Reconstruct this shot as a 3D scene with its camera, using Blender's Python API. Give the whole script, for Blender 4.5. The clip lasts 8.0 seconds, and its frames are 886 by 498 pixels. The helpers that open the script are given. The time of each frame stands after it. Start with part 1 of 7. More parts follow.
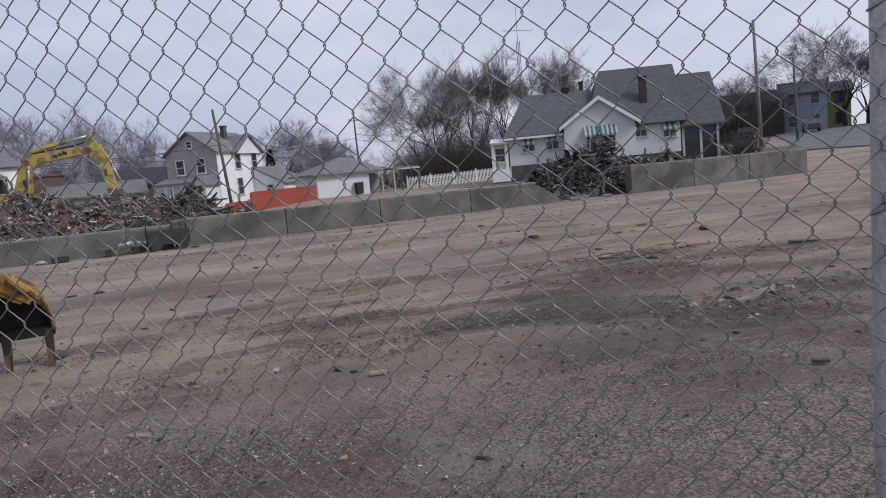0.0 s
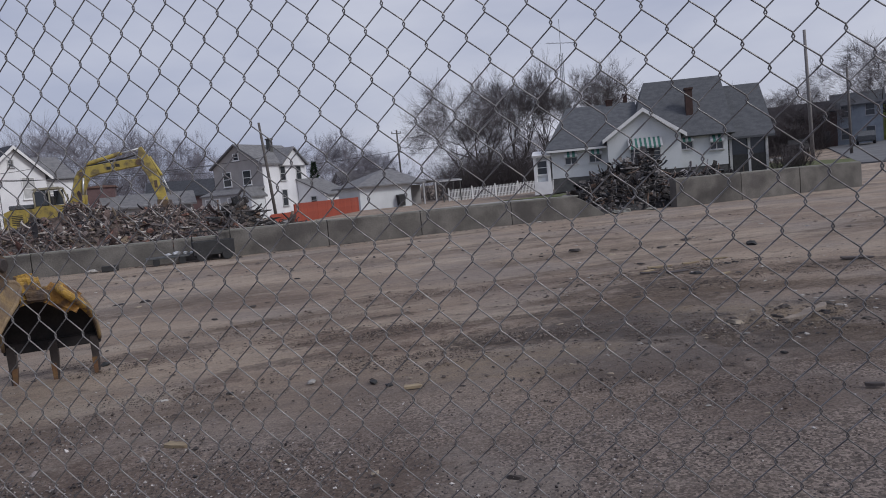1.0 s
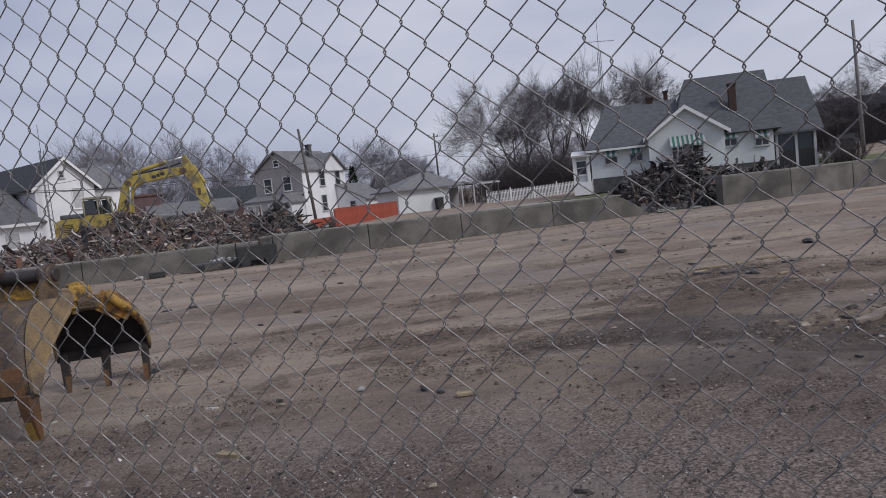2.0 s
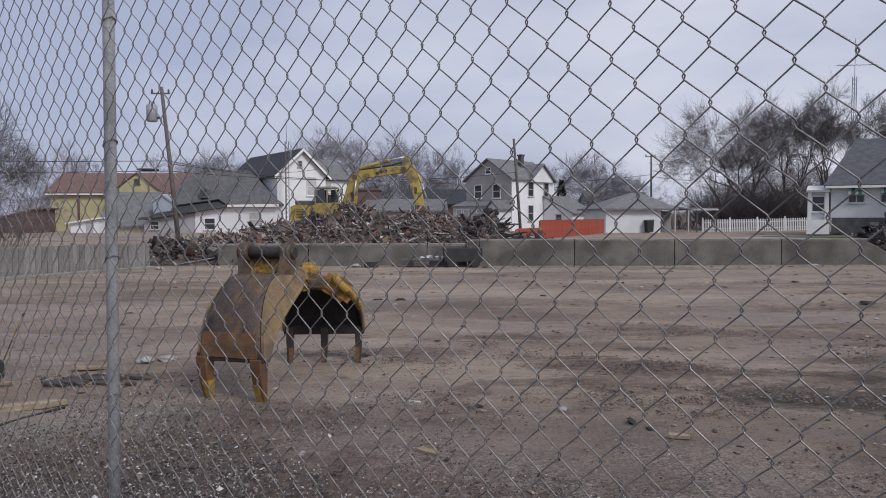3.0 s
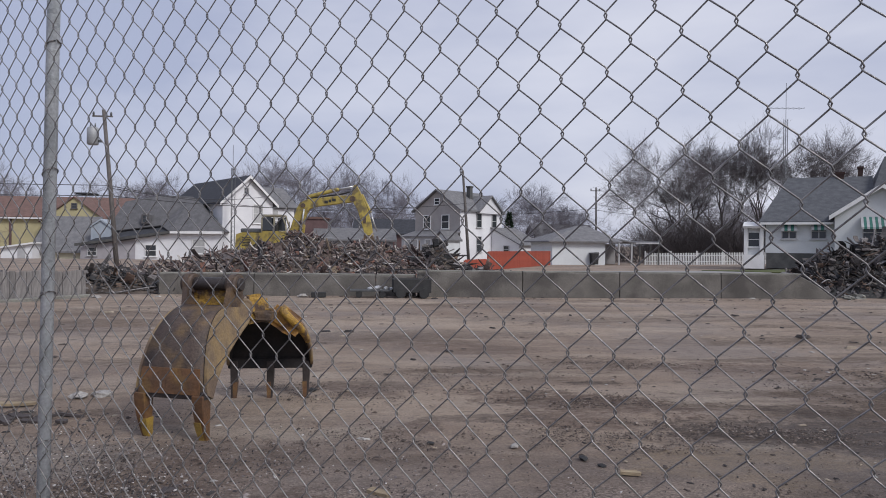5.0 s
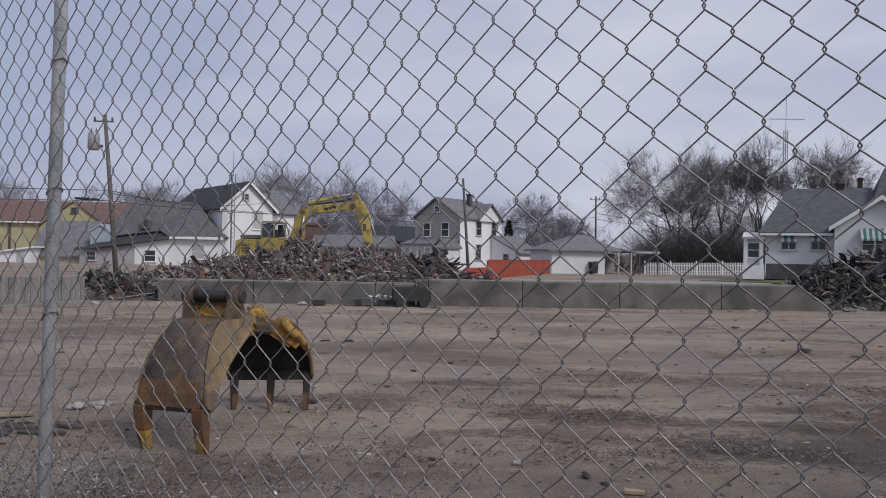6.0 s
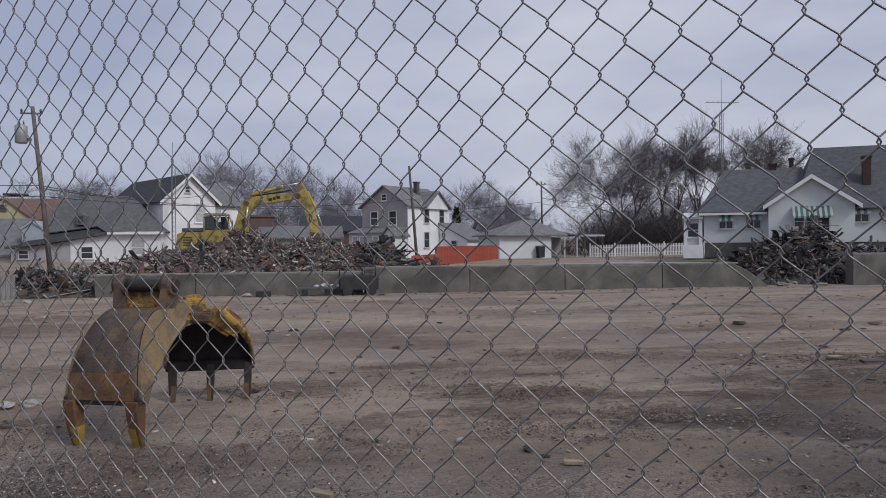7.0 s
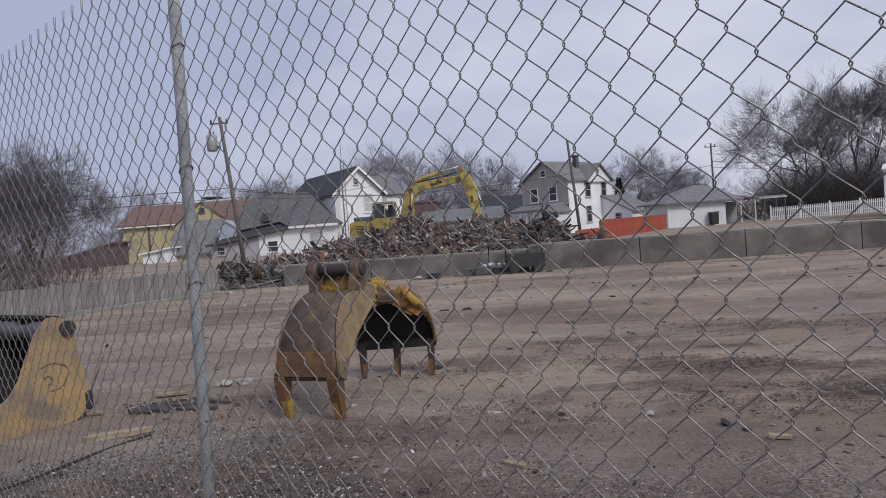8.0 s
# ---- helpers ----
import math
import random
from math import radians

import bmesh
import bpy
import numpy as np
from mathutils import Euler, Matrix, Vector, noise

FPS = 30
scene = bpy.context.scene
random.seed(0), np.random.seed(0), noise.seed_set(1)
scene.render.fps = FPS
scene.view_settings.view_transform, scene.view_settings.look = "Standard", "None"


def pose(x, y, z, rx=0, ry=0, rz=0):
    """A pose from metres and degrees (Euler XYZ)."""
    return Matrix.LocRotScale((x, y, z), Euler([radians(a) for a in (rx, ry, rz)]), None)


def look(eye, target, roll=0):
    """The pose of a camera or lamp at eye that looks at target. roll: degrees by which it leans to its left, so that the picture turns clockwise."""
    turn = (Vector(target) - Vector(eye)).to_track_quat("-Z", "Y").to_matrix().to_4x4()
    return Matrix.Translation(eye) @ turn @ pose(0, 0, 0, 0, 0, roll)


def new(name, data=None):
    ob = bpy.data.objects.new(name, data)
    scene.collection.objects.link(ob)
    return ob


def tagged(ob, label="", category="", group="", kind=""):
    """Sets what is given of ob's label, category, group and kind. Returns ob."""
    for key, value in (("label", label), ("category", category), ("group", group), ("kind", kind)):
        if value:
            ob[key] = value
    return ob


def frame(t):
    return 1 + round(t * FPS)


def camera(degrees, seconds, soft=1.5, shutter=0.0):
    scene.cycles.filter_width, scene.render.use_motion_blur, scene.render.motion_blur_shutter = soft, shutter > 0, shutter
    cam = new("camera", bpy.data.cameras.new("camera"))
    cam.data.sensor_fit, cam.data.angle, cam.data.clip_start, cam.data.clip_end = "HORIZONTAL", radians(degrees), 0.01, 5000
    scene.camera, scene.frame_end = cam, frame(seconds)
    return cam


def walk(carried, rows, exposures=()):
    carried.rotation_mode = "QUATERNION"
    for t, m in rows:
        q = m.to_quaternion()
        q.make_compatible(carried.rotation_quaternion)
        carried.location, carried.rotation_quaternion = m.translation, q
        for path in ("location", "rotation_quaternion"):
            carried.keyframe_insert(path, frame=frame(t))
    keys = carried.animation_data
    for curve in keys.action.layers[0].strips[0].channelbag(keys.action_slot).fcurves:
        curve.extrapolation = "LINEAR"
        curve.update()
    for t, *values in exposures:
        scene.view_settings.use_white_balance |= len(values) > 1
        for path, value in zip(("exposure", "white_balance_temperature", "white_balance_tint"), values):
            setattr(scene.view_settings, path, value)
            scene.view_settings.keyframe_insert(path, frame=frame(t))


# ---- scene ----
cam = camera(65.7, 8.0, soft=0.95)
PATH = [
    (0, (0.3409, 0.6456, 1.3888), (1.1189, 2.4746, 1.1648), -5.2),
    (0.5, (0.3438, 0.6609, 1.3985), (1.0588, 2.5199, 1.2145), -4.7),
    (1, (0.3870, 0.6690, 1.3902), (1.0580, 2.5450, 1.2122), -5),
    (1.2, (0.4168, 0.6622, 1.3876), (1.1118, 2.5282, 1.2116), -5.4),
    (2.3, (0.2943, 0.9306, 1.3880), (0.6873, 2.8866, 1.2430), -6),
    (2.5, (0.2628, 0.9759, 1.3904), (0.4838, 2.9599, 1.2584), -4.3),
    (2.7, (0.2553, 0.9738, 1.3884), (0.3723, 2.9668, 1.2684), -1.6),
    (3, (0.2253, 0.9986, 1.3849), (0.2283, 2.9966, 1.2919), -0.1),
    (3.5, (0.1777, 1.0552, 1.3996), (0.1867, 3.0532, 1.3196), -0.4),
    (4, (0.1933, 1.0712, 1.3998), (0.2903, 3.0672, 1.3218), -1.7),
    (4.5, (0.1907, 1.0636, 1.3953), (0.2967, 3.0586, 1.3103), -1),
    (5, (0.1911, 1.0495, 1.4094), (0.3451, 3.0435, 1.4044), 0.7),
    (5.2, (0.1677, 1.0399, 1.4623), (0.3677, 3.0289, 1.5163), 1.2),
    (6.3, (0.1642, 1.0865, 1.4567), (0.3102, 3.0805, 1.4627), 1.2),
    (6.5, (0.1742, 1.0857, 1.4549), (0.3712, 3.0757, 1.4609), 1),
    (7, (0.2455, 1.0838, 1.4021), (0.5485, 3.0608, 1.3851), -0.4),
    (7.2, (0.2282, 1.0624, 1.3958), (0.3832, 3.0564, 1.3608), -2.8),
    (7.3, (0.2050, 1.0615, 1.3920), (0.2080, 3.0605, 1.3570), -3.7),
    (7.5, (0.1689, 1.0593, 1.3806), (0.0239, 3.0533, 1.3436), -3.8),
    (8, (0.1440, 1.0853, 1.3773), (-0.0220, 3.0783, 1.3163), -4.1),
]
walk(cam, [(t, look(eye, target, roll)) for t, eye, target, roll in PATH],
     [(0, 0.08, 6100, 11.0), (0.5, -0.17, 6100, 11.0), (1.2, -0.20, 6100, 11.0), (2.5, -0.06, 6200, 11.0), (3.5, 0.08, 6200, 11.0),
      (4.5, 0.07, 6200, 11.0), (5.0, 0.08, 6200, 11.0), (6.5, -0.17, 6150, 11.0), (7.0, -0.17, 6150, 11.0), (7.5, -0.03, 6200, 11.0), (8, 0.03, 6200, 11.0)])

# ---- world, sun, exposure ----
SUN_EL, SUN_AZ = 40, 140          # behind the clouds, over the camera's right shoulder
world = bpy.data.worlds.new("overcast_sky")
scene.world = world
world.use_nodes = True
wn, wl = world.node_tree.nodes, world.node_tree.links
wn.clear()
w_out = wn.new("ShaderNodeOutputWorld")
w_bg = wn.new("ShaderNodeBackground")
w_sky = wn.new("ShaderNodeTexSky")
w_sky.sky_type, w_sky.sun_disc = "NISHITA", False
w_sky.sun_elevation, w_sky.sun_rotation = radians(SUN_EL), radians(SUN_AZ)
w_sky.air_density, w_sky.dust_density = 1.0, 3.0
w_scale = wn.new("ShaderNodeVectorMath")
w_scale.operation = "SCALE"
w_scale.inputs["Scale"].default_value = 0.09
wl.new(w_sky.outputs[0], w_scale.inputs[0])
w_co = wn.new("ShaderNodeTexCoord")
w_map = wn.new("ShaderNodeMapping")
w_map.inputs["Scale"].default_value = (1.0, 1.0, 3.2)
w_noise = wn.new("ShaderNodeTexNoise")
w_noise.inputs["Scale"].default_value, w_noise.inputs["Detail"].default_value = 2.2, 5.0
w_ramp = wn.new("ShaderNodeValToRGB")
w_ramp.color_ramp.elements[0].position, w_ramp.color_ramp.elements[0].color = 0.34, (0.465, 0.495, 0.635, 1)
w_ramp.color_ramp.elements[1].position, w_ramp.color_ramp.elements[1].color = 0.74, (0.765, 0.765, 0.84, 1)
w_mix = wn.new("ShaderNodeMix")
w_mix.data_type = "RGBA"
w_mix.inputs[0].default_value = 0.86    # the cloud layer covers most of the blue
wl.new(w_co.outputs["Generated"], w_map.inputs[0])
wl.new(w_map.outputs[0], w_noise.inputs["Vector"])
w_sep = wn.new("ShaderNodeSeparateXYZ")
w_add = wn.new("ShaderNodeMath")             # thinner cloud towards the east
w_add.operation = "MULTIPLY_ADD"
w_add.inputs[1].default_value = 0.36
wl.new(w_co.outputs["Generated"], w_sep.inputs[0])
wl.new(w_sep.outputs[0], w_add.inputs[0])
wl.new(w_noise.outputs[0], w_add.inputs[2])
wl.new(w_add.outputs[0], w_ramp.inputs[0])
wl.new(w_scale.outputs[0], w_mix.inputs["A"])
wl.new(w_ramp.outputs[0], w_mix.inputs["B"])
wl.new(w_mix.outputs["Result"], w_bg.inputs[0])
w_bg.inputs[1].default_value = 0.94
wl.new(w_bg.outputs[0], w_out.inputs[0])

sun_data = bpy.data.lights.new("sun", "SUN")
sun_data.energy, sun_data.angle, sun_data.color = 1.75, radians(16), (1.0, 0.96, 0.9)
sun = new("sun", sun_data)
sun.matrix_world = look((0, 0, 60), (60 * math.sin(radians(SUN_AZ + 180)) / math.tan(radians(SUN_EL)), 60 * math.cos(radians(SUN_AZ + 180)) / math.tan(radians(SUN_EL)), 0))
scene.view_settings.exposure = 0.0


# ---- materials ----
def surface(name, c1, c2, scale=3.0, rough=0.8, metal=0.0, bump=0.25, fine=40.0, c3=None, s3=0.6, amount3=0.5, stretch=(1, 1, 1), spread=0.12, grainy=0.5):
    """A weathered surface: two colours in a coarse noise, a third in blotches, fine grain in colour and relief."""
    m = bpy.data.materials.new(name)
    m.use_nodes = True
    n, l = m.node_tree.nodes, m.node_tree.links
    b = n["Principled BSDF"]
    b.inputs["Metallic"].default_value = metal
    co = n.new("ShaderNodeTexCoord")
    mp = n.new("ShaderNodeMapping")
    mp.inputs["Scale"].default_value = stretch
    l.new(co.outputs["Object"], mp.inputs[0])

    def noise_at(s, detail=4.0):
        t = n.new("ShaderNodeTexNoise")
        t.inputs["Scale"].default_value, t.inputs["Detail"].default_value = s, detail
        l.new(mp.outputs[0], t.inputs["Vector"])
        return t

    def blend(fac, a, c, mode="MIX"):
        x = n.new("ShaderNodeMix")
        x.data_type, x.blend_type = "RGBA", mode
        for k, v in ((0, fac), ("A", a), ("B", c)):
            if hasattr(v, "links"):
                l.new(v, x.inputs[k])
            else:
                x.inputs[k].default_value = v if k == 0 else (*v, 1)
        return x.outputs["Result"]

    def ramp(out, lo, hi):
        r = n.new("ShaderNodeMapRange")
        r.inputs[1].default_value, r.inputs[2].default_value = lo, hi
        l.new(out, r.inputs[0])
        return r.outputs[0]

    col = blend(ramp(noise_at(scale).outputs[0], 0.35, 0.65), c1, c2)
    if c3:
        f = n.new("ShaderNodeMath")
        f.operation = "MULTIPLY"
        l.new(ramp(noise_at(s3, 6).outputs[0], 0.48, 0.62), f.inputs[0])
        f.inputs[1].default_value = amount3
        col = blend(f.outputs[0], col, c3)
    grain = noise_at(fine, 3)
    col = blend(grainy, col, blend(ramp(grain.outputs[0], 0.3, 0.7), (0.45, 0.45, 0.45), (1.0, 1.0, 1.0)), "MULTIPLY")
    info = n.new("ShaderNodeObjectInfo")
    r = n.new("ShaderNodeMapRange")
    r.inputs[3].default_value, r.inputs[4].default_value = 1 - spread, 1 + spread
    l.new(info.outputs["Random"], r.inputs[0])
    tone = n.new("ShaderNodeVectorMath")
    tone.operation = "SCALE"
    l.new(col, tone.inputs[0])
    l.new(r.outputs[0], tone.inputs["Scale"])
    l.new(tone.outputs[0], b.inputs["Base Color"])
    rr = n.new("ShaderNodeMapRange")
    rr.inputs[3].default_value, rr.inputs[4].default_value = max(0.03, rough - 0.12), min(1, rough + 0.12)
    l.new(noise_at(scale * 2.3).outputs[0], rr.inputs[0])
    l.new(rr.outputs[0], b.inputs["Roughness"])
    bp = n.new("ShaderNodeBump")
    bp.inputs["Strength"].default_value, bp.inputs["Distance"].default_value = bump, 0.02
    l.new(grain.outputs[0], bp.inputs["Height"])
    l.new(bp.outputs[0], b.inputs["Normal"])
    return m


def scraps(name, colours, rough=0.85):
    """Loose pieces joined in one mesh: every island takes one of the colours."""
    m = bpy.data.materials.new(name)
    m.use_nodes = True
    n, l = m.node_tree.nodes, m.node_tree.links
    g = n.new("ShaderNodeNewGeometry")
    r = n.new("ShaderNodeValToRGB")
    r.color_ramp.interpolation = "CONSTANT"
    while len(r.color_ramp.elements) < len(colours):
        r.color_ramp.elements.new(0.5)
    for k, c in enumerate(colours):
        r.color_ramp.elements[k].position, r.color_ramp.elements[k].color = k / len(colours), (*c, 1)
    l.new(g.outputs["Random Per Island"], r.inputs[0])
    t = n.new("ShaderNodeTexNoise")
    t.inputs["Scale"].default_value, t.inputs["Detail"].default_value = 14, 5
    co = n.new("ShaderNodeTexCoord")
    l.new(co.outputs["Object"], t.inputs["Vector"])
    mr = n.new("ShaderNodeMapRange")
    mr.inputs[1].default_value, mr.inputs[2].default_value, mr.inputs[3].default_value, mr.inputs[4].default_value = 0.3, 0.7, 0.55, 1.3
    l.new(t.outputs[0], mr.inputs[0])
    v = n.new("ShaderNodeVectorMath")
    v.operation = "SCALE"
    l.new(r.outputs[0], v.inputs[0])
    l.new(mr.outputs[0], v.inputs["Scale"])
    l.new(v.outputs[0], n["Principled BSDF"].inputs["Base Color"])
    n["Principled BSDF"].inputs["Roughness"].default_value = rough
    bp = n.new("ShaderNodeBump")
    bp.inputs["Strength"].default_value, bp.inputs["Distance"].default_value = 0.4, 0.02
    l.new(t.outputs[0], bp.inputs["Height"])
    l.new(bp.outputs[0], n["Principled BSDF"].inputs["Normal"])
    return m


M_WIRE = surface("galvanised_wire", (0.34, 0.325, 0.315), (0.19, 0.182, 0.178), 30, 0.32, 0.45, 0.1, 200, c3=(0.12, 0.11, 0.107), s3=6, amount3=0.5)
M_POST = surface("galvanised_pipe", (0.78, 0.81, 0.83), (0.66, 0.70, 0.72), 8, 0.30, 0.2, 0.08, 120, c3=(0.36, 0.39, 0.41), s3=4, amount3=0.5)
M_CONCRETE = surface("old_concrete", (0.195, 0.180, 0.162), (0.122, 0.113, 0.101), 1.6, 0.9, 0, 0.45, 30, c3=(0.065, 0.058, 0.055), s3=0.9, amount3=0.65)
M_CAP = surface("bare_concrete_edge", (0.27, 0.265, 0.23), (0.18, 0.175, 0.155), 3, 0.9, 0, 0.3, 30)
M_YELLOW = surface("faded_tan_yellow_paint", (0.31, 0.215, 0.098), (0.225, 0.162, 0.10), 7, 0.7, 0.0, 0.35, 60, c3=(0.15, 0.105, 0.075), s3=5.5, amount3=0.95)
M_FLAKE = surface("flaking_yellow_paint", (0.56, 0.34, 0.045), (0.34, 0.20, 0.05), 16, 0.6, 0.0, 0.6, 70, c3=(0.10, 0.06, 0.04), s3=11, amount3=1.0)
M_YELLOW_CLEAN = surface("excavator_yellow", (0.47, 0.365, 0.075), (0.35, 0.27, 0.07), 3, 0.6, 0.0, 0.1, 30, c3=(0.13, 0.10, 0.06), s3=2.6, amount3=0.85)
M_CABFRAME = surface("tan_cab_frame", (0.34, 0.31, 0.22), (0.26, 0.235, 0.17), 3, 0.6, 0, 0.1, 30)
M_RUSTYELLOW = surface("rusted_yellow_paint", (0.175, 0.085, 0.036), (0.11, 0.062, 0.036), 8, 0.65, 0.1, 0.3, 50, c3=(0.26, 0.155, 0.045), s3=6, amount3=0.5)
M_BRIGHT = surface("chipped_yellow_paint", (0.44, 0.29, 0.05), (0.27, 0.18, 0.055), 9, 0.6, 0.0, 0.4, 60, c3=(0.09, 0.06, 0.045), s3=8, amount3=1.0)
M_STEEL = surface("rusted_steel", (0.135, 0.096, 0.076), (0.075, 0.056, 0.047), 9, 0.62, 0.2, 0.35, 60, c3=(0.21, 0.135, 0.065), s3=5.5, amount3=0.75)
M_PIN = surface("oily_pin_steel", (0.075, 0.062, 0.058), (0.05, 0.042, 0.04), 7, 0.5, 0.4, 0.2, 60)
# near-black that stands in for the shade inside the bucket mouths
M_INSHADE = surface("dark_steel_inside", (0.02, 0.02, 0.022), (0.035, 0.03, 0.03), 6, 0.85, 0.2, 0.2, 40)
M_BLACK = surface("black_rubber", (0.025, 0.025, 0.027), (0.04, 0.04, 0.04), 6, 0.8, 0, 0.3, 60)
M_GREYMETAL = surface("grey_metal", (0.16, 0.165, 0.17), (0.10, 0.105, 0.11), 6, 0.55, 0.4, 0.2, 60)
M_WHITE = surface("white_siding", (0.80, 0.80, 0.81), (0.70, 0.70, 0.72), 0.7, 0.7, 0, 0.02, 12, spread=0.03, grainy=0.12)
M_WHITE_R = surface("off_white_siding", (0.66, 0.68, 0.69), (0.58, 0.60, 0.61), 0.7, 0.7, 0, 0.02, 12, spread=0.03, grainy=0.12)
M_GREY_SIDING = surface("grey_brown_siding", (0.41, 0.385, 0.365), (0.355, 0.335, 0.318), 1.2, 0.85, 0, 0.02, 12, spread=0.03, grainy=0.12)
M_GREYHOUSE = surface("light_grey_siding", (0.36, 0.35, 0.35), (0.30, 0.29, 0.29), 1.2, 0.85, 0, 0.02, 12, spread=0.03, grainy=0.12)
M_YELLOWHOUSE = surface("pale_yellow_siding", (0.50, 0.44, 0.25), (0.43, 0.38, 0.22), 1.2, 0.8, 0, 0.02, 12, spread=0.03, grainy=0.12)
M_ROOF = surface("grey_shingles", (0.125, 0.13, 0.14), (0.09, 0.095, 0.105), 2.5, 0.9, 0, 0.4, 16, stretch=(1, 1, 2), spread=0.1)
M_ROOF_L = surface("light_grey_shingles", (0.22, 0.215, 0.22), (0.16, 0.16, 0.165), 2.5, 0.9, 0, 0.4, 16, spread=0.1)
M_ROOF_M = surface("mid_grey_shingles", (0.155, 0.152, 0.158), (0.115, 0.113, 0.118), 2.5, 0.9, 0, 0.4, 16, spread=0.1)
M_ROOF_D = surface("charcoal_shingles", (0.055, 0.058, 0.068), (0.04, 0.042, 0.05), 2.5, 0.9, 0, 0.4, 16, spread=0.05)
M_ROOF_R = surface("red_brown_shingles", (0.20, 0.12, 0.10), (0.15, 0.095, 0.08), 2.5, 0.9, 0, 0.4, 16, spread=0.1)
M_TRIM = surface("white_trim", (0.80, 0.80, 0.79), (0.72, 0.72, 0.71), 2, 0.6, 0, 0.02, 20, spread=0.03, grainy=0.12)
M_FRAME = surface("dull_window_frame", (0.50, 0.50, 0.50), (0.40, 0.40, 0.41), 2, 0.6, 0, 0.02, 20, spread=0.06, grainy=0.12)
M_DARKFRAME = surface("dark_window_frame", (0.13, 0.12, 0.12), (0.09, 0.085, 0.085), 2, 0.6, 0, 0.02, 20, spread=0.06)
M_LAVENDER = surface("pale_lavender_siding", (0.38, 0.36, 0.38), (0.32, 0.305, 0.32), 1.2, 0.85, 0, 0.02, 12, spread=0.03, grainy=0.12)
M_CREAM = surface("cream_siding", (0.62, 0.58, 0.44), (0.54, 0.50, 0.38), 1.2, 0.85, 0, 0.02, 12, spread=0.03, grainy=0.12)
M_PALEBLUE = surface("pale_blue_siding", (0.36, 0.40, 0.45), (0.29, 0.33, 0.37), 1.2, 0.85, 0, 0.02, 12, spread=0.06, grainy=0.12)
M_GREENYELLOW = surface("yellow_green_siding", (0.48, 0.52, 0.16), (0.40, 0.43, 0.14), 1.2, 0.85, 0, 0.02, 12, spread=0.06, grainy=0.12)
M_BRICK = surface("brown_brick", (0.075, 0.043, 0.036), (0.054, 0.032, 0.028), 6, 0.9, 0, 0.5, 25)
M_FOUND = surface("dark_foundation", (0.11, 0.11, 0.105), (0.07, 0.07, 0.07), 2, 0.9, 0, 0.3, 20)
M_GREEN = surface("green_awning", (0.055, 0.19, 0.155), (0.045, 0.155, 0.125), 4, 0.7, 0, 0.1, 40)
M_GRASS = surface("winter_grass", (0.10, 0.13, 0.035), (0.13, 0.13, 0.06), 1.2, 0.95, 0, 0.8, 30)
M_ASPHALT = surface("street_asphalt", (0.20, 0.20, 0.205), (0.15, 0.15, 0.155), 0.5, 0.9, 0, 0.3, 40)
M_PAVE = surface("pale_pavement", (0.40, 0.39, 0.37), (0.32, 0.31, 0.30), 0.8, 0.9, 0, 0.2, 30)
M_ORANGE = surface("orange_red_boards", (0.38, 0.075, 0.04), (0.31, 0.06, 0.035), 2, 0.75, 0, 0.15, 30, spread=0.08)
M_OLDWOOD = surface("weathered_boards", (0.30, 0.28, 0.27), (0.20, 0.187, 0.18), 5, 0.9, 0, 0.5, 30, stretch=(6, 6, 1), spread=0.16)
M_PLANK = surface("pale_broken_wood", (0.42, 0.335, 0.215), (0.27, 0.21, 0.14), 6, 0.85, 0, 0.4, 50, stretch=(1, 6, 6))
M_BARK = surface("bare_bark", (0.085, 0.072, 0.070), (0.055, 0.046, 0.046), 3, 0.95, 0, 0.5, 20)
M_TWIG = surface("fine_twigs", (0.15, 0.132, 0.136), (0.10, 0.088, 0.092), 0.4, 0.95, 0, 0.2, 8)
# bark and twigs again, paler and bluer: distance haze put into the colour
M_HAZEBARK = surface("far_bark", (0.15, 0.14, 0.15), (0.11, 0.10, 0.11), 0.5, 0.95, 0, 0.2, 8)
M_HAZETWIG = surface("far_twigs", (0.28, 0.265, 0.295), (0.21, 0.20, 0.225), 0.2, 0.95, 0, 0.2, 8)
M_BUSH = surface("thicket_twigs", (0.23, 0.185, 0.18), (0.15, 0.12, 0.118), 0.8, 0.95, 0, 0.2, 8)
M_HEDGE = surface("dark_hedge_twigs", (0.105, 0.09, 0.092), (0.07, 0.059, 0.061), 0.8, 0.95, 0, 0.2, 8)
M_NEEDLES = surface("dark_needles", (0.025, 0.05, 0.022), (0.018, 0.035, 0.018), 2, 0.9, 0, 0.5, 20)
M_POLE = surface("utility_pole_wood", (0.16, 0.145, 0.135), (0.10, 0.09, 0.085), 3, 0.9, 0, 0.4, 30, stretch=(5, 5, 1))
M_CAN = surface("transformer_grey", (0.42, 0.43, 0.44), (0.34, 0.35, 0.36), 2, 0.5, 0.1, 0.1, 30)
M_CABLE = surface("black_cable", (0.03, 0.03, 0.033), (0.045, 0.045, 0.05), 5, 0.7, 0, 0.1, 30)
M_MOUND = surface("rubble_dirt", (0.12, 0.095, 0.08), (0.07, 0.058, 0.05), 2.5, 0.95, 0, 0.8, 18, c3=(0.20, 0.16, 0.13), s3=1.5, amount3=0.5)
